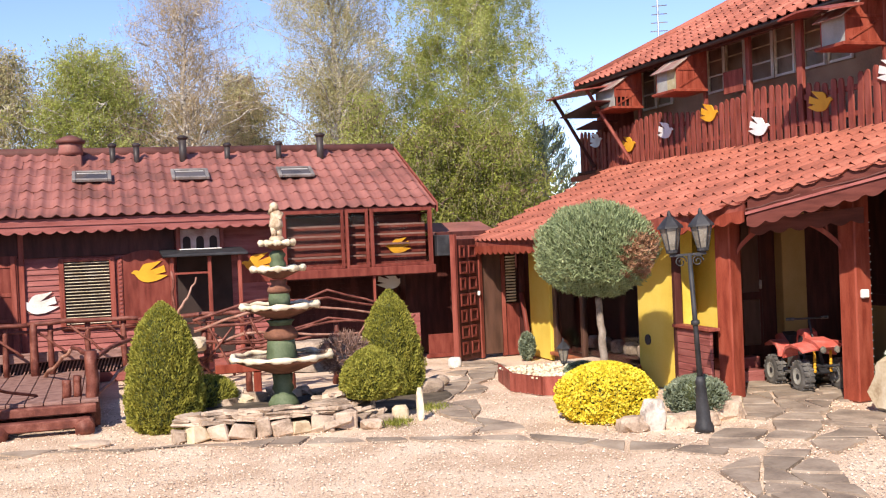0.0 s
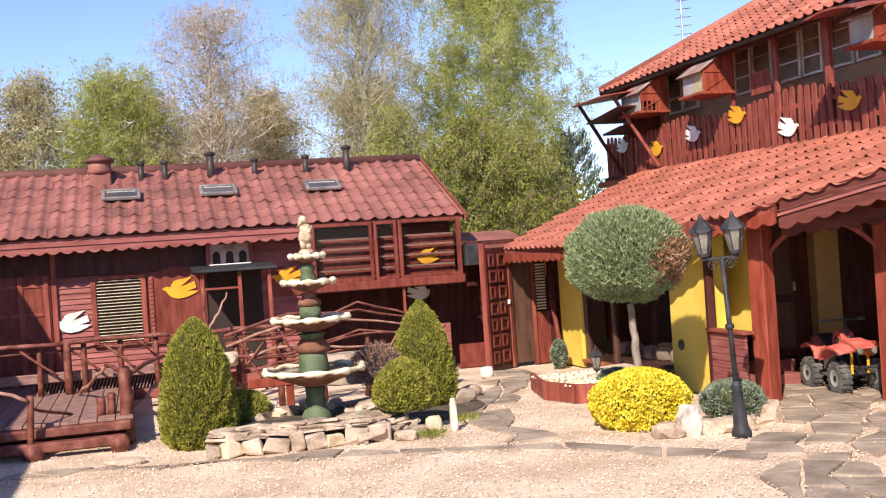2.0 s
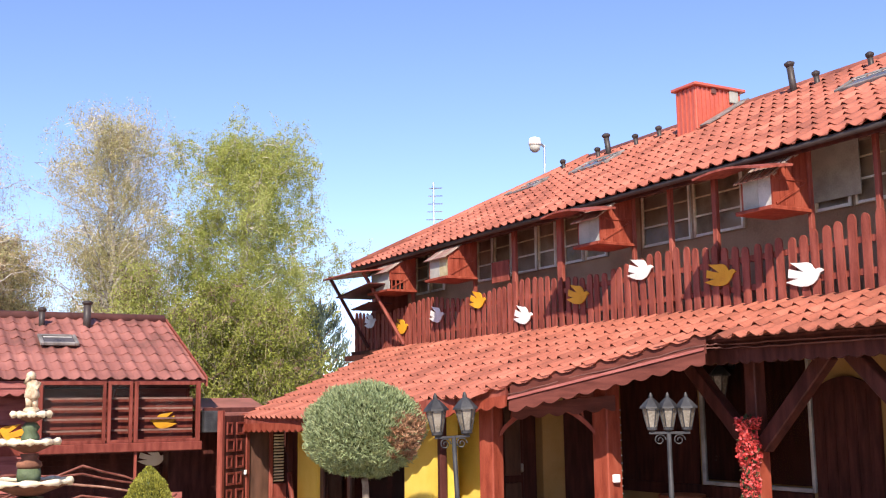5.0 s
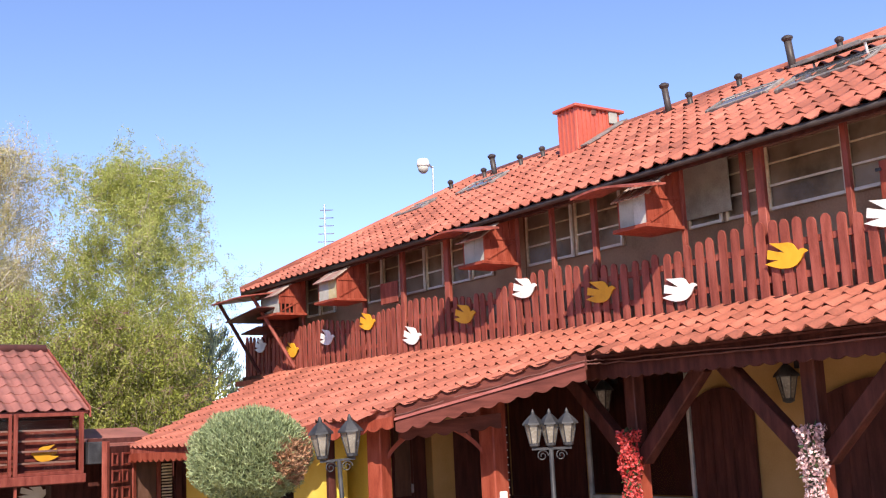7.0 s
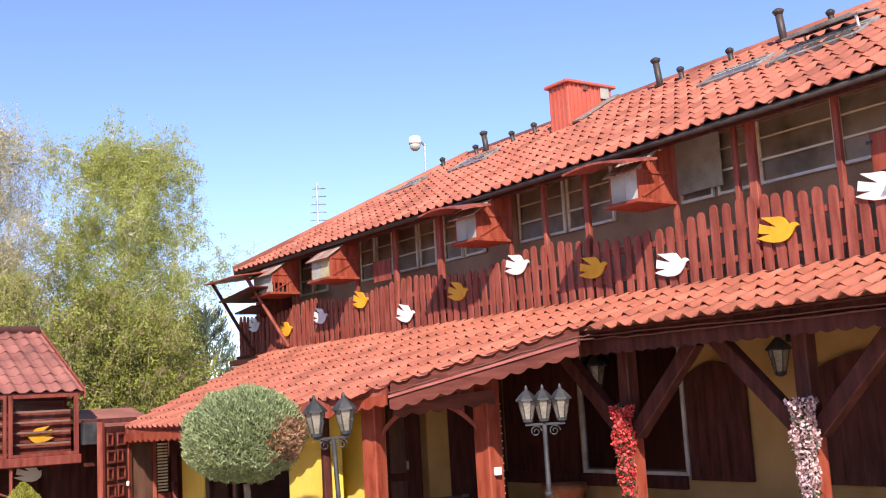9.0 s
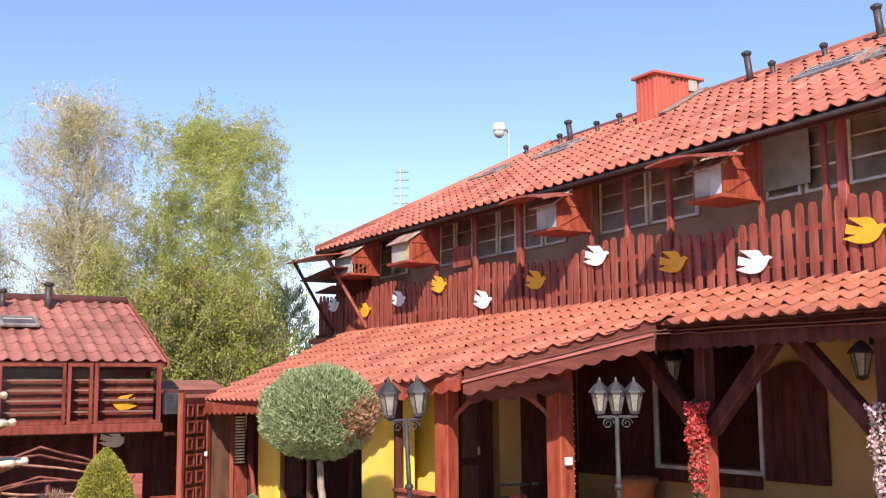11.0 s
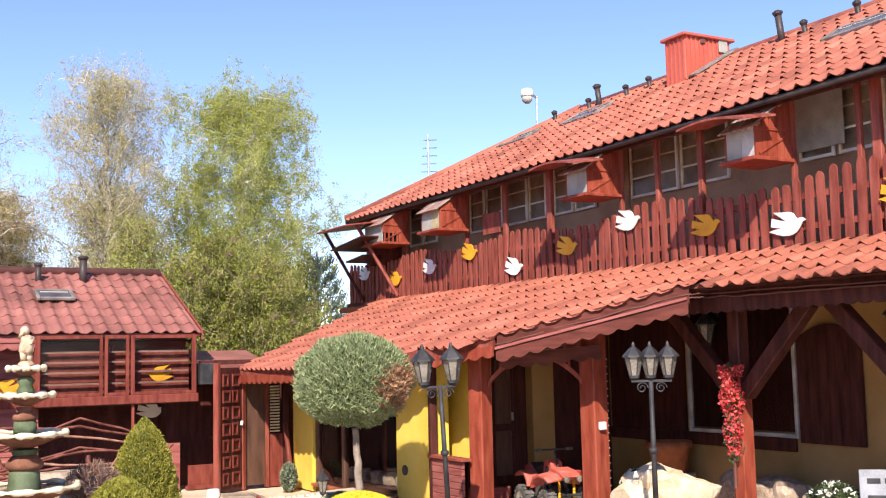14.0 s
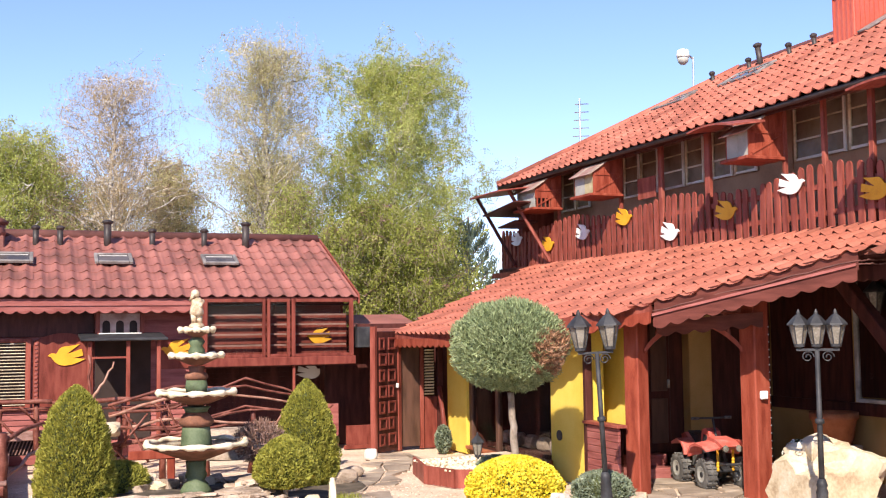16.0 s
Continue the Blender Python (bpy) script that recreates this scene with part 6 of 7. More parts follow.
for sx in (-1, 1):
    part("spring", lathe([(0.020 + 0.007 * (i % 2), 0.022 * i) for i in range(15)], 10, (sx * 0.14, -0.46, 0.25)), M_DOVEY, quad, "yellow suspension spring")
    part("arm", tube((sx * 0.08, -0.35, 0.3), (sx * 0.3, -0.42, 0.25), 0.02, seg=6), M_IRON, quad)
    rear = [(0.22, 0.42), (0.24, 0.52), (0.34, 0.60), (0.52, 0.63), (0.74, 0.56), (0.73, 0.53), (0.52, 0.60), (0.36, 0.57), (0.28, 0.50), (0.26, 0.42)]
    part("fender", prism(rear, 0.24, Matrix.Translation((sx * 0.29, 0, 0)) @ Matrix.Rotation(radians(90), 4, "Z")), M_QRED, quad, "faded red rear mudguard")
    part("side_panel", prism([(-0.12, 0.26), (-0.02, 0.48), (0.26, 0.50), (0.30, 0.26)], 0.05, Matrix.Translation((sx * 0.20, 0, 0)) @ Matrix.Rotation(radians(90), 4, "Z")), M_RUBBER, quad, "grey plastic side panel")
    part("footrest", box((sx * 0.27, 0.02, 0.22), (0.14, 0.30, 0.03), 0.008), M_RUBBER, quad)
    wing = [(-0.74, 0.58), (-0.60, 0.63), (-0.36, 0.655), (-0.16, 0.61), (-0.04, 0.50), (-0.02, 0.44), (-0.05, 0.44), (-0.08, 0.49), (-0.19, 0.58), (-0.36, 0.62), (-0.60, 0.605), (-0.73, 0.56)]
    part("fender", prism(wing, 0.26, Matrix.Translation((sx * 0.29, 0, 0)) @ Matrix.Rotation(radians(90), 4, "Z") @ Matrix.Rotation(radians(sx * 7), 4, "X")), M_QRED, quad, "faded red front mudguard")
part("nose", prism([(-0.70, 0.60), (-0.50, 0.67), (-0.20, 0.70), (-0.10, 0.62), (-0.20, 0.56), (-0.60, 0.55)], 0.34, Matrix.Rotation(radians(90), 4, "Z")), M_QRED, quad)
part("tank", prism([(-0.16, 0.58), (-0.10, 0.76), (0.02, 0.80), (0.14, 0.77), (0.20, 0.58)], 0.22, Matrix.Rotation(radians(90), 4, "Z")), M_QRED, quad)
part("tank_inset", prism([(-0.06, 0.60), (-0.04, 0.70), (0.08, 0.71), (0.12, 0.60)], 0.235, Matrix.Rotation(radians(90), 4, "Z")), M_IRON, quad, "black inset panel")
part("seat", prism([(0.16, 0.58), (0.18, 0.70), (0.45, 0.68), (0.66, 0.72), (0.68, 0.62), (0.3, 0.56)], 0.22, Matrix.Rotation(radians(90), 4, "Z")), M_IRON, quad, "black vinyl seat")
part("tail", prism([(0.42, 0.58), (0.66, 0.70), (0.80, 0.66), (0.76, 0.57)], 0.36, Matrix.Rotation(radians(90), 4, "Z")), M_QRED, quad)
part("steering_column", tube((0, -0.25, 0.5), (0, -0.06, 0.92), 0.02, seg=8), M_IRON, quad)
part("handlebar", tube((-0.34, -0.02, 0.94), (0.34, -0.02, 0.94), 0.014, seg=8), M_IRON, quad)
for sx in (-1, 1):
    part("grip", tube((sx * 0.24, -0.02, 0.94), (sx * 0.37, 0.0, 0.94), 0.022, seg=8), M_RUBBER, quad)
part("bumper", tube((-0.14, -0.72, 0.36), (0.14, -0.72, 0.36), 0.018, seg=8), M_IRON, quad)
for sx in (-1, 1):
    part("bumper_stay", tube((sx * 0.12, -0.72, 0.36), (sx * 0.1, -0.4, 0.32), 0.016, seg=6), M_IRON, quad)
    part("headlight", lathe([(0.05, 0), (0.045, 0.03), (0.02, 0.04)], 12), M_LAMPGLASS, quad, "clear headlight").matrix_basis = pose(sx * 0.12, -0.70, 0.57, 90, 0, 0)

# ---- plants ----
origin[0] = COURT
M_THUJA = material("thuja_green", (0.32, 0.31, 0.048), (0.19, 0.195, 0.03), (0.43, 0.41, 0.085), 9, 60, 0.7, bump=0, per_island=0.28, through_light=0.25)
M_JUNIPER = material("juniper_grey_green", (0.275, 0.335, 0.165), (0.165, 0.21, 0.1), (0.39, 0.44, 0.245), 9, 60, 0.7, bump=0, per_island=0.35, through_light=0.2)
M_JUNBROWN = material("dry_juniper_brown", (0.34, 0.18, 0.10), (0.2, 0.10, 0.055), (0.44, 0.27, 0.17), 9, 60, 0.8, bump=0, per_island=0.35)
M_GOLD = material("golden_shrub", (0.86, 0.72, 0.06), (0.72, 0.57, 0.035), (0.9, 0.8, 0.12), 9, 60, 0.7, bump=0, per_island=0.3, through_light=0.25)
M_BLUEGREY = material("blue_grey_shrub", (0.20, 0.24, 0.155), (0.12, 0.145, 0.09), (0.31, 0.35, 0.25), 9, 60, 0.7, bump=0, per_island=0.3, through_light=0.15)
M_TWIG = material("brown_twigs", (0.22, 0.13, 0.10), (0.13, 0.07, 0.05), (0.34, 0.22, 0.18), 9, 60, 0.8, bump=0, per_island=0.3)
# core colour stands in for the shade deep between the leaves
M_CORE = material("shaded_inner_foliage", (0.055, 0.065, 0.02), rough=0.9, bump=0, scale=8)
M_BIRCHBARK = material("birch_bark", (0.55, 0.50, 0.44), (0.10, 0.08, 0.07), (0.72, 0.68, 0.62), 5, 14, 0.8, bump=0.3, stretch=(1, 1, 3))
M_GREYBARK = material("grey_bark", (0.26, 0.21, 0.17), (0.15, 0.12, 0.09), (0.36, 0.31, 0.26), 12, 60, 0.85, bump=0.5)
M_FINETWIG = material("pale_budding_twigs", (0.34, 0.27, 0.19), (0.23, 0.18, 0.125), (0.44, 0.36, 0.26), 3, 30, 0.8, bump=0, per_island=0.3)
M_LEAF_FRESH = material("fresh_birch_leaf", (0.42, 0.45, 0.12), (0.31, 0.35, 0.08), (0.52, 0.54, 0.19), 0.5, 8, 0.6, bump=0, per_island=0.25, through_light=0.45)
M_LEAF_BUD = material("pale_budding_leaf", (0.46, 0.42, 0.2), (0.34, 0.3, 0.14), (0.56, 0.52, 0.28), 0.5, 8, 0.7, bump=0, per_island=0.25, through_light=0.35)
M_LEAF_RED = material("brown_catkin_twigs", (0.47, 0.36, 0.2), (0.34, 0.26, 0.14), (0.57, 0.46, 0.29), 0.5, 8, 0.7, bump=0, per_island=0.25, through_light=0.3)
M_LEAF_BUSH = material("bush_leaf", (0.29, 0.315, 0.058), (0.15, 0.175, 0.03), (0.41, 0.42, 0.11), 0.8, 8, 0.6, bump=0, per_island=0.4, through_light=0.4)
M_PINE = material("pine_needles", (0.12, 0.16, 0.12), (0.075, 0.105, 0.075), (0.18, 0.23, 0.17), 2, 30, 0.7, bump=0, per_island=0.3, through_light=0.1)


def clipped(name, label, place, profile, n, leaf, mat, seed, spread=0.5, up=0.4, category="shrub", lumps=0.06, core=0.86):
    """A clipped shrub: a turned body of leaves over a dark core. profile: (radius, height) pairs."""
    g = np.random.default_rng(seed)
    ob = thing(name, label, category, place)
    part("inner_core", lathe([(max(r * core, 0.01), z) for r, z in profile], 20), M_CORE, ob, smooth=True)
    rs, zs = np.array([p[0] for p in profile]), np.array([p[1] for p in profile])
    seglen = np.hypot(np.diff(rs), np.diff(zs)) * (rs[:-1] + rs[1:] + 0.05)
    cum = np.r_[0, np.cumsum(seglen)] / seglen.sum()
    u = g.uniform(0, 1, n)
    idx = np.clip(np.searchsorted(cum, u) - 1, 0, len(rs) - 2)
    t = (u - cum[idx]) / (cum[idx + 1] - cum[idx])
    r = rs[idx] + (rs[idx + 1] - rs[idx]) * t
    z = zs[idx] + (zs[idx + 1] - zs[idx]) * t
    a = g.uniform(0, 2 * np.pi, n)
    lump = 1 + lumps * (np.sin(a * 5 + z * 9 + seed) * np.sin(z * 14 + a * 3) + 0.7 * np.sin(a * 11 - z * 17))
    r = r * lump * g.uniform(0.86, 1.04, n)
    nrm = np.stack([np.cos(a) * -(zs[idx + 1] - zs[idx]) * -1, np.sin(a) * (zs[idx + 1] - zs[idx]), -(rs[idx + 1] - rs[idx])], 1)
    nrm /= np.linalg.norm(nrm, axis=1, keepdims=True) + 1e-9
    c = np.stack([r * np.cos(a), r * np.sin(a), z], 1)
    along = nrm + np.array([0, 0, up])
    quads_mesh("foliage", leaf_quads(c, along, leaf[0], leaf[1], g, spread), mat, ob)
    return ob


def ball_profile(r, h, z0, k=12):
    return [(r * math.sin(math.pi * i / k) + 0.001, z0 + h / 2 - h / 2 * math.cos(math.pi * i / k)) for i in range(k + 1)]


clipped("thuja_cone", "clipped green thuja cone on the gravel", (0.47, 12.72, 0), [(0.30, 0.0), (0.40, 0.12), (0.43, 0.35), (0.41, 0.65), (0.35, 0.95), (0.26, 1.20), (0.13, 1.38), (0.02, 1.47)], 30000, (0.045, 0.015), M_THUJA, 1, 0.5, 0.9, "topiary")
clipped("thuja_cone", "clipped green thuja cone beside the path", (3.42, 13.75, 0), [(0.30, 0.0), (0.40, 0.15), (0.42, 0.40), (0.37, 0.75), (0.30, 1.0), (0.20, 1.2), (0.10, 1.33), (0.02, 1.41)], 28000, (0.045, 0.015), M_THUJA, 2, 0.5, 0.9, "topiary")
clipped("topiary_ball", "low rounded clipped green shrub by the stone bed", (2.78, 12.2, 0), [(0.10, 0.24), (0.28, 0.27), (0.36, 0.38), (0.35, 0.52), (0.28, 0.67), (0.16, 0.78), (0.02, 0.84)], 18000, (0.045, 0.018), M_THUJA, 3, 0.6, 0.5, "topiary", 0.04)
tagged(part("shrub_stem", tube((2.78, 12.2, 0), (2.78, 12.2, 0.36), 0.035, 0.03, 8), M_GREYBARK), "short stem under the rounded topiary", "stem")
# standard juniper: trunk and ball
TX, TY = 5.30, 11.35
tree = thing("juniper_standard", "grey-green juniper clipped into a ball on a bare trunk", "tree", (TX, TY, 0))
v, f = crooked([(0.08, 0, 0), (0.04, 0, 0.5), (0.03, 0, 0.9), (0.0, 0, 1.3)], 0.055, 0.04, np.random.default_rng(4), 8, 4, 0.004)
mesh_from("trunk", v, f, M_GREYBARK, tree, "pale grey trunk", True)
ball_c, ball_r = Vector((0, 0, 1.86)), (0.70, 0.70, 0.54)
jr = np.random.default_rng(6)
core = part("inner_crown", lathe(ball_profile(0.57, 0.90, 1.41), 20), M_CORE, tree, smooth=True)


def needle_ball(n, lo, hi, mat, name, keep=None, size=(0.065, 0.011)):
    d = jr.normal(0, 1, (n, 3))
    d /= np.linalg.norm(d, axis=1, keepdims=True)
    if keep is not None:
        d = d[keep(d)]
    n2 = len(d)
    wav = 1 + 0.025 * np.sin(d[:, 0] * 23 + d[:, 2] * 31) * np.sin(d[:, 1] * 27 + 2) + 0.035 * np.sin(d[:, 0] * 9 + d[:, 2] * 7) + 0.03 * np.sin(d[:, 1] * 13 + d[:, 0] * 5)
    c = d * np.array(ball_r) * (jr.uniform(lo, hi, n2) * wav)[:, None] + np.array(ball_c)
    quads_mesh(name, leaf_quads(c, d + np.array([0, 0, 0.8]), size[0], size[1], jr, 0.6), mat, tree)


DRY_SIDE = np.array([0.52, -0.80, -0.15]) / 0.966


def dry(d, lo):
    return d @ DRY_SIDE + 0.05 * np.sin(d[:, 0] * 17 + d[:, 2] * 23) > lo


needle_ball(52000, 0.80, 1.02, M_JUNIPER, "foliage", lambda d: ~dry(d, 0.86))
needle_ball(52000, 0.78, 0.97, M_JUNIPER, "foliage", lambda d: dry(d, 0.90) & (np.sin(d[:, 2] * 40) > 0.5))
needle_ball(60000, 0.80, 0.99, M_JUNBROWN, "dry_foliage", lambda d: dry(d, 0.84))
clipped("golden_shrub", "bright golden-yellow rounded shrub", (5.10, 10.85, -0.12), ball_profile(0.53, 0.74, 0.0), 22000, (0.038, 0.026), M_GOLD, 9, 0.9, 0.3, "shrub", 0.05, 0.78)
clipped("grey_shrub", "blue-grey mounded dwarf conifer at the lamp foot", (5.95, 10.35, 0), ball_profile(0.34, 0.46, 0.0), 6000, (0.05, 0.016), M_BLUEGREY, 10, 0.6, 0.5)
clipped("grey_shrub", "small blue-grey shrub in the planter", (5.80, 12.95, 0.12), ball_profile(0.25, 0.24, 0.0), 3000, (0.05, 0.016), M_BLUEGREY, 12, 0.6, 0.5)
clipped("green_shrub", "small green shrub at the wall foot", (6.40, 16.4, 0.0), ball_profile(0.13, 0.45, 0.0), 2000, (0.06, 0.03), M_BLUEGREY, 13, 0.6, 0.5)
clipped("dwarf_pine", "dark green dwarf pine beside the thuja cone", (1.0, 13.2, 0.1), ball_profile(0.32, 0.42, 0.0), 5000, (0.07, 0.014), M_THUJA, 14, 0.5, 0.6)
# bare brown shrub beside the fountain
tw = thing("bare_shrub", "small leafless brown shrub with fine twigs", "shrub", (2.62, 12.75, 0))
g = np.random.default_rng(15)
branch_part("stem", [(0.05, 0, 0), (-0.05, 0, 0.3), (-0.02, 0, 0.5)], 0.03, 0.02, g, M_TWIG, tw)
n = 2600
d = g.normal(0, 1, (n, 3))
d /= np.linalg.norm(d, axis=1, keepdims=True)
c = d * np.array([0.33, 0.3, 0.27]) * g.uniform(0.3, 1.0, (n, 1)) ** 0.5 + np.array([-0.03, 0, 0.72])
quads_mesh("twig_mass", leaf_quads(c, d + [0, 0, 0.4], 0.11, 0.010, g, 0.5), M_TWIG, tw)
origin[0] = Vector((0, 0, 0))
for i, (x, y, z, r, h) in enumerate(((8.45, 7.45, 0.45, 0.28, 0.55), (8.05, 10.0, 0.35, 0.18, 0.6), (8.9, 5.9, 0.5, 0.7, 0.35))):
    fb = clipped("flower_bush", "leafy bush with small white flowers by the porch", (x, y, z - 0.3), ball_profile(r, h, 0.1), 1800, (0.07, 0.035), M_LEAFDARK, 30 + i, 0.8, 0.3)
    g = np.random.default_rng(40 + i)
    d = g.normal(0, 1, (350, 3))
    d /= np.linalg.norm(d, axis=1, keepdims=True)
    quads_mesh("blossoms", leaf_quads(d * np.array([r, r, h / 2]) * 1.02 + np.array([0, 0, 0.1 + h / 2]), d, 0.06, 0.055, g, 0.9), M_FLOWWHITE, fb, "white blossoms")


# ---- trees behind ----
origin[0] = COURT
def birch(label, x, y, height, radius, leaf_mat, seed, leaves, leaf, crown_from=0.22, droop=0.7, lean=0.0, bark=M_BIRCHBARK, cat="tree", taper=0.62):
    g = np.random.default_rng(seed)
    ob = thing("birch_tree", label, cat, (x, y, -0.05), group="trees behind the shed")
    top = Vector((lean, 0, height))
    pts = [Vector((lean * t ** 1.4, 0, height * t)) + Vector((g.normal(0, 0.05), g.normal(0, 0.05), 0)) for t in np.linspace(0, 1, 9)]
    v, f = crooked(pts, 0.012 * height + 0.02, 0.012, g, 8, 3, 0.02)
    mesh_from("trunk", v, f, bark, ob, smooth=True)
    lv, lf = [], []
    tips, dirs = [], []
    limbs = 64
    for i in range(limbs):
        t = crown_from + (0.985 - crown_from) * (i + g.uniform(0, 1)) / limbs
        base = Vector((lean * t ** 1.4, 0, height * t))
        a = i * 2.4 + g.normal(0, 0.3)
        s = (t - crown_from) / (1 - crown_from)
        ln = radius * (0.22 + 1.0 * (1 - s) ** taper * min(1.0, 0.55 + s * 2.2)) * g.uniform(0.6, 1.12)
        rise = ln * g.uniform(0.7, 1.15)
        mid = base + Vector((math.cos(a) * ln * 0.45, math.sin(a) * ln * 0.45, rise * 0.62))
        end = base + Vector((math.cos(a) * ln, math.sin(a) * ln, min(rise * 0.9, height * 1.01 - base.z)))
        vv, ff = crooked([base, mid, end], 0.034 * (1 - s * 0.6), 0.007, g, 5, 4, 0.04)
        k = len(lv)
        lv += vv
        lf += [tuple(q + k for q in face) for face in ff]
        for m in range(9):
            u_ = g.uniform(0.22, 1.0)
            p = base.lerp(mid, u_ * 2) if u_ < 0.5 else mid.lerp(end, u_ * 2 - 1)
            off = Vector((g.normal(0, 0.24), g.normal(0, 0.24), g.normal(0.02, 0.16))) * radius * 0.5
            q = p + off
            vv, ff = crooked([p, p.lerp(q, 0.5) + Vector((0, 0, 0.06)), q], 0.010, 0.003, g, 3, 2, 0.02)
            k = len(lv)
            lv += vv
            lf += [tuple(w2 + k for w2 in face) for face in ff]
            tips.append(q)
    mesh_from("branchwork", lv, lf, bark, ob)
    tips = np.array([tuple(t) for t in tips])
    each = 7
    roots = np.repeat(tips, each, 0) + g.normal(0, 0.10 * radius, (len(tips) * each, 3))
    sway = g.normal(0, 0.15, (len(roots), 3)) * [1, 1, 0.3]
    reach = droop * g.uniform(0.1, 1.0, len(roots)) ** 1.5
    # fine hanging twigs
    ends = roots + sway * 0.8
    ends[:, 2] -= reach
    side = np.cross(ends - roots, g.normal(0, 1, roots.shape))
    side /= np.linalg.norm(side, axis=1, keepdims=True) + 1e-9
    side *= 0.0035
    quads_mesh("twigwork", np.stack([roots - side, roots + side, ends + side * 0.5, ends - side * 0.5], 1), M_FINETWIG, ob, "fine pale hanging twigs")
    per = g.integers(0, len(roots), leaves)
    hang = g.uniform(0, 1, leaves)
    c = roots[per] + sway[per] * hang[:, None] + g.normal(0, 0.055, (leaves, 3))
    c[:, 2] -= hang * reach[per]
    quads_mesh("crown", leaf_quads(c, np.tile([[0, 0, -0.3]], (leaves, 1)), leaf[0], leaf[1], g, 1.0), leaf_mat, ob)
    return ob


birch("tall birch with reddish brown budding twigs", 1.9, 26.3, 7.9, 1.75, M_LEAF_RED, 101, 45000, (0.040, 0.018), 0.34, 0.5, taper=0.5)
birch("tall birch with pale budding crown", 5.55, 26.3, 9.1, 2.1, M_LEAF_BUD, 102, 80000, (0.042, 0.022), 0.34, 0.5, taper=0.6)
birch("large birch in fresh green leaf with drooping twigs", 8.75, 25.8, 8.6, 2.35, M_LEAF_FRESH, 103, 190000, (0.050, 0.028), 0.18, 0.6, taper=0.45)
birch("birch in fresh green leaf", -0.35, 26.0, 6.35, 1.5, M_LEAF_FRESH, 104, 70000, (0.055, 0.032), 0.2, 0.35, taper=0.45)
birch("slender pale green young tree", -2.3, 27.0, 6.6, 1.3, M_LEAF_BUD, 105, 24000, (0.085, 0.035), 0.2)
birch("pale green young birch at the wood edge", -4.6, 27.0, 7.0, 1.6, M_LEAF_FRESH, 106, 24000, (0.085, 0.035), 0.2)
for i, (x, y, h, r, m, n) in enumerate(((3.6, 30, 6.6, 1.5, M_LEAF_BUD, 14000), (0.4, 30.5, 6.6, 1.6, M_LEAF_RED, 14000), (6.9, 32, 7.2, 1.6, M_LEAF_BUD, 14000), (2.2, 33, 6.4, 1.7, M_LEAF_BUD, 14000), (-1.3, 31, 6.2, 1.5, M_LEAF_BUD, 9000), (0.8, 32, 5.8, 1.5, M_LEAF_BUSH, 10000), (4.0, 33, 6.5, 1.7, M_LEAF_BUD, 10000), (6.8, 31, 6.5, 1.6, M_LEAF_BUSH, 11000), (7.4, 23.6, 4.9, 1.3, M_LEAF_BUSH, 16000), (6.6, 23.0, 4.2, 1.1, M_LEAF_BUSH, 13000), (8.4, 22.9, 4.3, 1.2, M_LEAF_BUSH, 15000), (9.2, 24.2, 4.2, 1.2, M_LEAF_BUSH, 12000), (-3.4, 30, 5.6, 1.5, M_LEAF_BUSH, 9000), (-6.5, 29, 6.5, 1.7, M_LEAF_BUD, 8000), (5.8, 24.2, 5.2, 1.1, M_LEAF_FRESH, 10000))):
    birch("leafy bush-like young tree behind the shed", x, y, h, r, m, 120 + i, int(n * 2.6), (0.066, 0.033), 0.06, 0.5, 0.0, M_TWIG)
pine = thing("pine_tree", "blue-green pine tree with upright branch ends", "tree", (10.75, 25.6, 0))
g = np.random.default_rng(55)
branch_part("trunk", [(0, 0, 0), (0.05, 0, 2.6), (0, 0, 4.95)], 0.12, 0.02, g, M_TWIG, pine, 4)
cs, ds = [], []
for i in range(20):
    t = 0.38 + 0.60 * i / 20
    a = i * 2.1
    ln = 1.35 * (1 - t) + 0.25
    base = Vector((0, 0, 4.6 * t))
    end = base + Vector((math.cos(a) * ln, math.sin(a) * ln, 0.75 * ln + 0.25))
    branch_part("limb", [base, base.lerp(end, 0.6) - Vector((0, 0, 0.1)), end], 0.03, 0.012, g, M_TWIG, pine, 3)
    for k in range(240):
        u_ = g.uniform(0.4, 1.08)
        p = base.lerp(end, u_)
        cs.append(tuple(p + Vector(g.normal(0, 0.07, 3))))
        ds.append(tuple((end - base).normalized() + Vector((0, 0, 0.8))))
quads_mesh("needles", leaf_quads(np.array(cs), np.array(ds), 0.17, 0.028, g, 0.5), M_PINE, pine)
# far woods
fw = []
g = np.random.default_rng(77)
n = 60000
cx = g.uniform(-40, 45, n)
hgt = 4.6 + 0.9 * np.sin(cx * 0.9) + 0.7 * np.sin(cx * 2.3 + 1)
c = np.stack([cx, 40 + g.normal(0, 1.2, n), g.uniform(0, 1, n) ** 0.8 * hgt], 1)
woods = tagged(quads_mesh("far_woods", leaf_quads(c, np.tile([[0, 0, 1.0]], (n, 1)), 0.3, 0.12, g, 0.8), M_LEAF_BUSH), "distant belt of green spring woodland", "woods", kind="stuff")

# grass tufts at the path edge
g = np.random.default_rng(90)
c = np.concatenate([g.normal(0, 0.09, (240, 3)) * [1, 1, 0.0] + np.array(p) for p in ((3.55, 12.4, 0.04), (2.9, 11.6, 0.04))])
tagged(quads_mesh("grass_tufts", leaf_quads(c, np.tile([[0, 0, 1.0]], (len(c), 1)), 0.12, 0.008, g, 0.5), M_LEAF_BUSH), "small grass tufts in the gravel", "grass", kind="stuff")

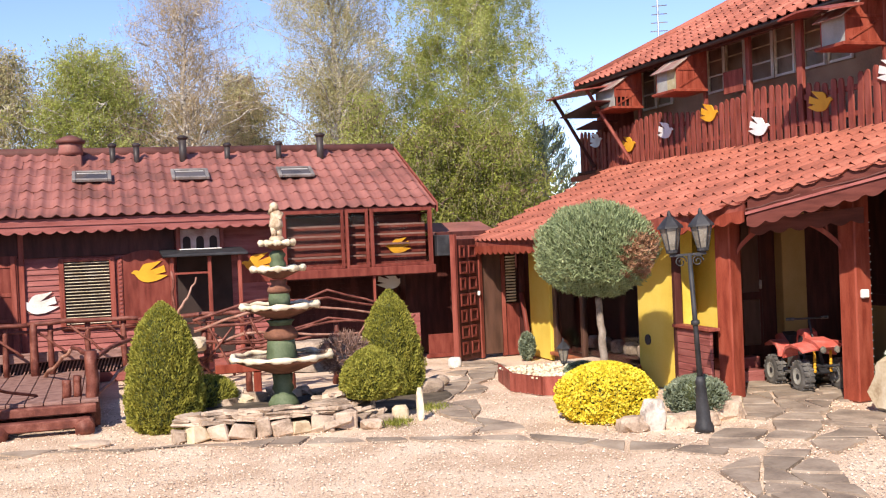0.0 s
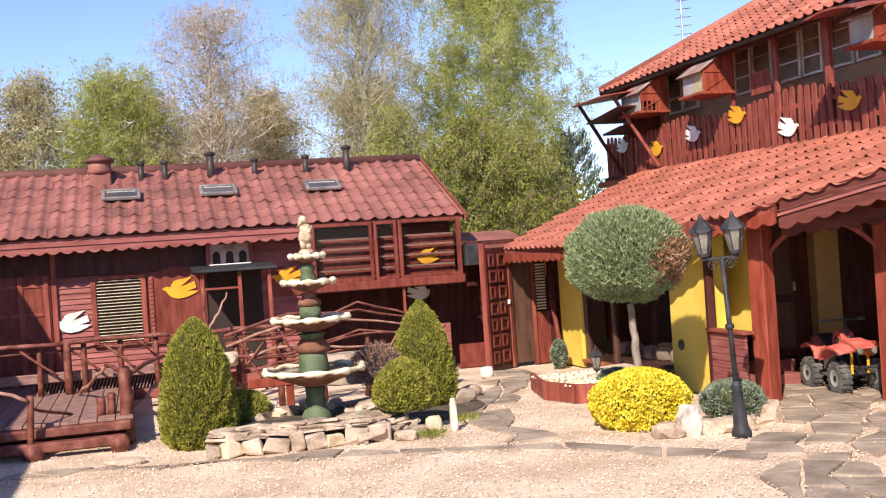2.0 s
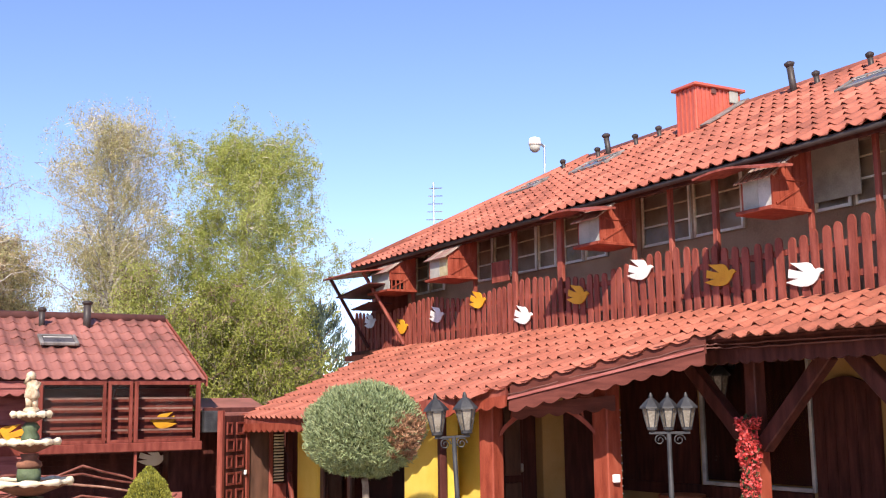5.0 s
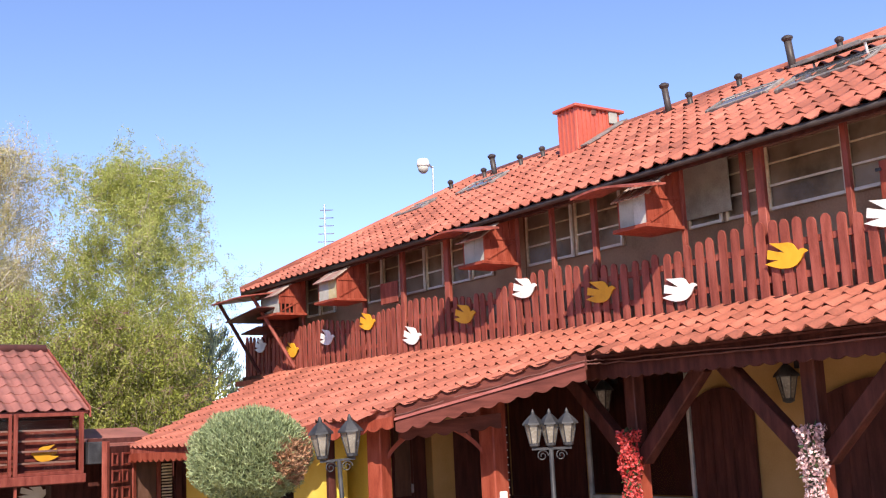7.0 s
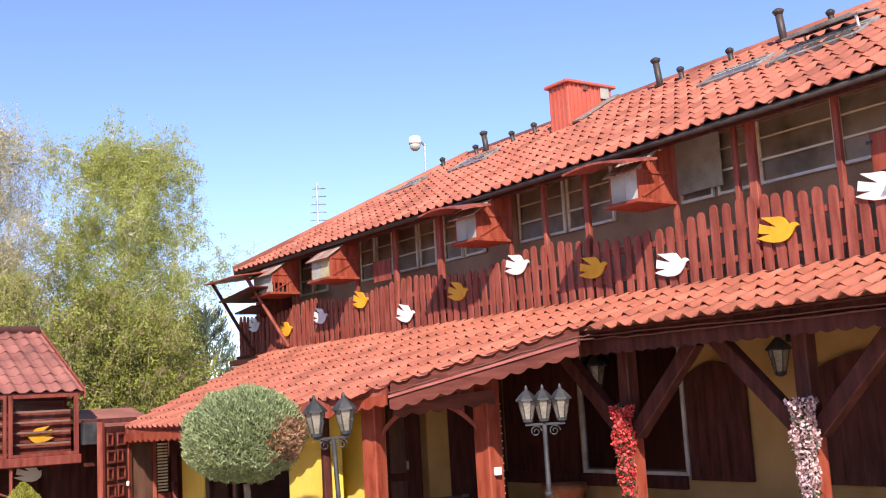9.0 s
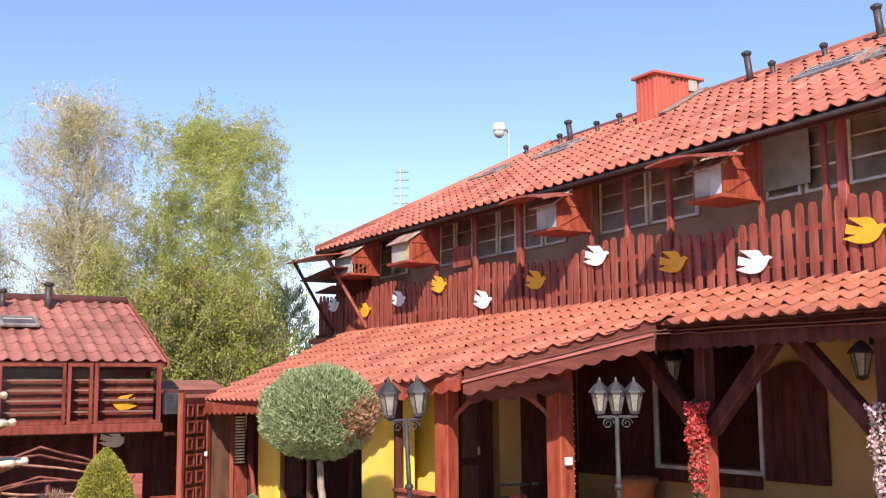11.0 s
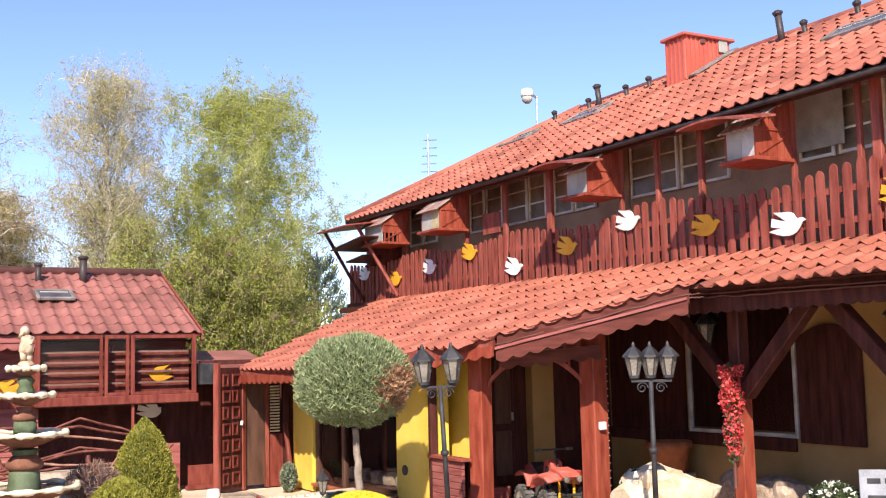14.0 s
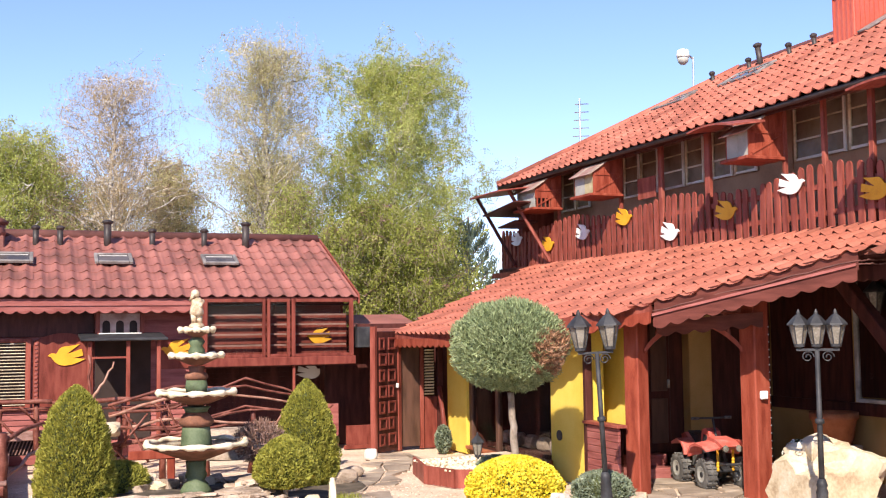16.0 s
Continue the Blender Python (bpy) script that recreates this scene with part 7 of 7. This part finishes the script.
# ---- loose gravel ----
origin[0] = COURT
g = np.random.default_rng(200)
N = 52000
px = g.uniform(-3.5, 9.0, N)
py = 5.2 + 10.5 * g.uniform(0, 1, N) ** 1.5
keep = ~((px > 6.5) & (py > 10.9))
px, py = px[keep], py[keep]
n = len(px)
sz = g.uniform(0.006, 0.017, n)
octa = np.array([(1, 0, 0), (0, 1, 0), (-1, 0, 0), (0, -1, 0), (0, 0, 0.8), (0, 0, -0.8)])
ang = g.uniform(0, 6.28, n)
ca, sa = np.cos(ang), np.sin(ang)
vx = (octa[None, :, 0] * ca[:, None] - octa[None, :, 1] * sa[:, None] * 0.7) * sz[:, None] + px[:, None]
vy = (octa[None, :, 0] * sa[:, None] + octa[None, :, 1] * ca[:, None] * 0.7) * sz[:, None] + py[:, None]
vz = octa[None, :, 2] * sz[:, None] + 0.002 + g.uniform(-0.003, 0.006, n)[:, None]
verts = np.stack([vx, vy, vz], 2).reshape(-1, 3)
tri = np.array([(0, 1, 4), (1, 2, 4), (2, 3, 4), (3, 0, 4)])
faces = (tri[None] + 6 * np.arange(n)[:, None, None]).reshape(-1, 3)
me = bpy.data.meshes.new("loose_gravel")
me.vertices.add(len(verts))
me.vertices.foreach_set("co", verts.astype(np.float32).ravel())
me.loops.add(faces.size)
me.loops.foreach_set("vertex_index", faces.astype(np.int32).ravel())
me.polygons.add(len(faces))
me.polygons.foreach_set("loop_start", np.arange(0, faces.size, 3, dtype=np.int32))
me.update(calc_edges=True)
me.materials.append(M_PEBBLE)
tagged(new("loose_gravel", me), "loose pale gravel stones of the courtyard", "gravel", kind="stuff")

# ---- flagstones ----
path = thing("flagstone_path", "irregular grey slate flagstone path set in gravel", "path", kind="structure")
fr = np.random.default_rng(31)


def flags(line, widths, step, across, height=0.02):
    """Irregular flags along a line of (x, y) points."""
    pts = [Vector((*p, 0)) for p in line]
    ws = []
    lens = [0]
    for a, b in zip(pts, pts[1:]):
        lens.append(lens[-1] + (b - a).length)
    rows = max(2, int(lens[-1] / step))
    grid = []
    for i in range(rows + 1):
        s = lens[-1] * i / rows
        k = max(j for j in range(len(lens) - 1) if lens[j] <= s + 1e-6)
        t = (s - lens[k]) / (lens[k + 1] - lens[k])
        c = pts[k].lerp(pts[k + 1], t)
        wd = widths[k] + (widths[k + 1] - widths[k]) * t
        d = (pts[min(k + 2, len(pts) - 1)] - pts[max(k - 1, 0)]).normalized()
        nrm = Vector((-d.y, d.x, 0))
        row = []
        for j in range(across + 1):
            u = (j / across - 0.5) * wd
            jit = 0.40 * step
            row.append(c + nrm * u + Vector((fr.normal(0, jit * 0.6), fr.normal(0, jit * 0.6), 0)))
        grid.append(row)
    for i in range(rows):
        for j in range(across):
            quad_ = [grid[i][j], grid[i][j + 1], grid[i + 1][j + 1], grid[i + 1][j]]
            if across > 1 and fr.uniform() < 0.07:
                continue
            cen = sum(quad_, Vector()) / 4
            ring = []
            for a, b in zip(quad_, quad_[1:] + quad_[:1]):
                ring.append(cen + (a - cen) * fr.uniform(0.80, 0.92))
                ring.append(cen + ((a + b) / 2 - cen) * fr.uniform(0.84, 0.97))
            h = height + fr.uniform(-0.006, 0.008)
            lo = [(p.x, p.y, -0.02) for p in ring]
            hi = [(cen.x + (p.x - cen.x) * 0.98, cen.y + (p.y - cen.y) * 0.98, h + fr.normal(0, 0.002)) for p in ring]
            m = len(ring)
            fc = [tuple(range(m, 2 * m))] + [(q, (q + 1) % m, m + (q + 1) % m, m + q) for q in range(m)]
            ob = mesh_from("flagstone", lo + hi, fc, M_SLATE, path)


flags([(4.6, 6.6), (5.3, 8.0), (6.2, 9.0), (7.3, 10.1)], [0.75, 1.0, 1.5, 1.5], 0.42, 3)
flags([(7.3, 10.1), (7.9, 11.6), (8.2, 13.1)], [1.2, 1.9, 2.2], 0.40, 5)
flags([(6.6, 9.0), (7.6, 8.6), (8.6, 7.6)], [0.9, 0.8, 0.8], 0.45, 2)
flags([(-3.0, 12.35), (-0.5, 11.85), (2.2, 11.12), (3.76, 10.3), (5.25, 8.72)], [0.28, 0.28, 0.30, 0.32, 0.30], 0.46, 1, 0.014)
flags([(3.7, 10.7), (3.75, 11.7), (4.1, 13.2), (4.9, 15.0), (5.7, 16.6)], [0.5, 0.55, 0.62, 0.7, 0.75], 0.45, 2)


# ---- roof tiles ----
def tile_mesh(width, gauge, mat, rise, lip, seg=10, lap=0.06):
    """One S-shaped clay tile: width along x, laid down the slope along -y, with a thick lower lip."""
    v, f = [], []
    ln = gauge + lap
    cols = []
    for i in range(seg + 1):
        t = i / seg
        roll = (0.5 + 0.5 * math.cos(2 * math.pi * (t - 0.5))) ** 1.7
        dip = -0.006 * math.sin(math.pi * abs(2 * t - 1))
        cols.append((t * width * 1.03, rise * roll + dip, roll))
    for x, z, roll in cols:
        lift = 0.009 + lip * roll ** 2
        v += [(x, -0.012 * roll, z + lift), (x, ln, z), (x, -0.012 * roll, z + lift), (x, -0.010 * roll, z + lift - 0.010)]
    for i in range(seg):
        a, b = 4 * i, 4 * i + 4
        f += [(a, b, b + 1, a + 1), (a + 3, b + 3, b + 2, a + 2)]
    me = bpy.data.meshes.new("tile")
    me.from_pydata(v, [], f)
    me.polygons.foreach_set("use_smooth", [True] * len(me.polygons))
    me.materials.append(mat)
    return me


def lay(me, parent, frame_m, cols, rows, width, gauge, chosen, stuff_mat, rng_seed, clip=None, trim=None):
    """Lay tiles on the plane of frame_m (x along the eave, y up the slope); chosen tells which are pieces of their own."""
    g = np.random.default_rng(rng_seed)
    base = np.array([tuple(v.co) for v in me.vertices])
    polys = [tuple(p.vertices) for p in me.polygons]
    allv, allf = [], []
    count = 0
    for r in range(rows):
        for c in range(cols):
            x, y = c * width, r * gauge
            if clip and not clip(x, y):
                continue
            m = frame_m @ Matrix.Translation((x, y, g.normal(0, 0.0025))) @ Euler((g.normal(0, 0.006), g.normal(0, 0.01), g.normal(0, 0.006))).to_matrix().to_4x4()
            if trim and trim(x, y):
                bm = bmesh.new()
                bm.from_mesh(me)
                bm.transform(m)
                p, nv = trim(x, y)
                bmesh.ops.bisect_plane(bm, geom=bm.verts[:] + bm.edges[:] + bm.faces[:], plane_co=p, plane_no=nv, clear_outer=True)
                if bm.faces:
                    part("tile", bm, me.materials[0], parent, smooth=True)
                continue
            if chosen(c, r) and count < 300:
                ob = new("tile", me)
                ob.parent = parent
                ob.matrix_basis = m
                count += 1
            else:
                mm = np.array(m)
                k = len(allv) * len(base)
                allv.append(base @ mm[:3, :3].T + mm[:3, 3])
                allf += [tuple(q + k for q in p) for p in polys]
    if allv:
        ob = mesh_from("roof_tiles", np.concatenate(allv).tolist(), allf, stuff_mat, parent, smooth=True)
        tagged(ob, "overlapping red clay roof tiles", kind="stuff")


SHED_TILE = tile_mesh(0.235, 0.36, M_SHEDTILE, 0.034, 0.013)
ln_s = math.hypot(SHED_RIDGE_Y - SHED_EAVE_Y, SHED_RIDGE_Z - SHED_EAVE_Z)
M_SHEDTILE_S = material("shed_clay_tile_joined", (0.275, 0.105, 0.084), (0.175, 0.072, 0.056), (0.35, 0.145, 0.117), 1.6, 35, 0.6, bump=0.15, per_island=0.12)
nc = int((SHED_X1 - SHED_X0) / 0.235)
x_left = SHED_X1 - nc * 0.235
lay(SHED_TILE, shed, Matrix.Translation((x_left, SHED_EAVE_Y - 0.04, SHED_EAVE_Z - 0.05)) @ Matrix.Rotation(math.atan(SHED_SLOPE), 4, "X"), nc, 8, 0.235, ln_s / 8, lambda c, r: c >= nc - 37, M_SHEDTILE_S, 1)

PITCH = 0.222
HOUSE_TILE = tile_mesh(PITCH, 0.31, M_TILE, 0.026, 0.025)
ln_h = math.hypot(RIDGE_X - EAVE_X, RIDGE_Z - EAVE_Z)
basis_h = Matrix(((0, math.cos(math.atan(ROOF_SLOPE)), -math.sin(math.atan(ROOF_SLOPE))), (-1, 0, 0), (0, math.sin(math.atan(ROOF_SLOPE)), math.cos(math.atan(ROOF_SLOPE))))).to_4x4()
nh = int((HOUSE_Y1 - HOUSE_Y0) / PITCH)
lay(HOUSE_TILE, house, Matrix.Translation((EAVE_X - 0.05, HOUSE_Y1, EAVE_Z - 0.05)) @ basis_h, nh, 12, PITCH, ln_h / 12, lambda c, r: nh - 45 <= c < nh - 20, M_TILE_S, 2,
    lambda x, y: x > (HOUSE_Y1 - HIP_Y) * (y + 0.12) / ln_h - 0.2)

pa = math.atan(PORCH_SLOPE)
basis_p = Matrix(((0, math.cos(pa), -math.sin(pa)), (-1, 0, 0), (0, math.sin(pa), math.cos(pa)))).to_4x4()
X_LOW = 5.84
ln_p = math.hypot(FENCE_X - X_LOW, FENCE_Z - porch_z(X_LOW))
rows_p = 11
g_p = ln_p / rows_p


def edge_x(y):
    for (xa, ya), (xb, yb) in zip(PORCH_EDGE, PORCH_EDGE[1:]):
        if yb <= y <= ya:
            return xa + (xb - xa) * (ya - y) / (ya - yb)
    return 5.84 + (9.2 - 5.84) * (y - 17.73) / 1.17


def in_porch(x, y):
    wy = 18.9 - x - 0.10
    wx = X_LOW + (y + 0.5 * g_p) * math.cos(pa)
    return wx > edge_x(wy) - (0.06 if wy > 11.07 or wy < 8.92 else 0.35)


def slant(x, y):
    wy = 18.9 - x
    wx = X_LOW + y * math.cos(pa)
    if not 8.8 < wy < 11.17 or wx > edge_x(min(max(wy, 8.97), 10.85)) + 0.35:
        return None
    (xa, ya), (xb, yb) = PORCH_EDGE[2], PORCH_EDGE[3]
    nv = Vector((yb - ya, xa - xb, 0)).normalized()
    return Vector((xa, ya, 0)) + nv * 0.06, nv


np_cols = int((18.9 - HOUSE_Y0) / PITCH)
lay(HOUSE_TILE, house, Matrix.Translation((X_LOW - 0.05, 18.9, porch_z(X_LOW) - 0.04)) @ basis_p, np_cols, rows_p, PITCH, g_p, lambda c, r: 28 <= c <= 82, M_TILE_S, 3, in_porch, slant)
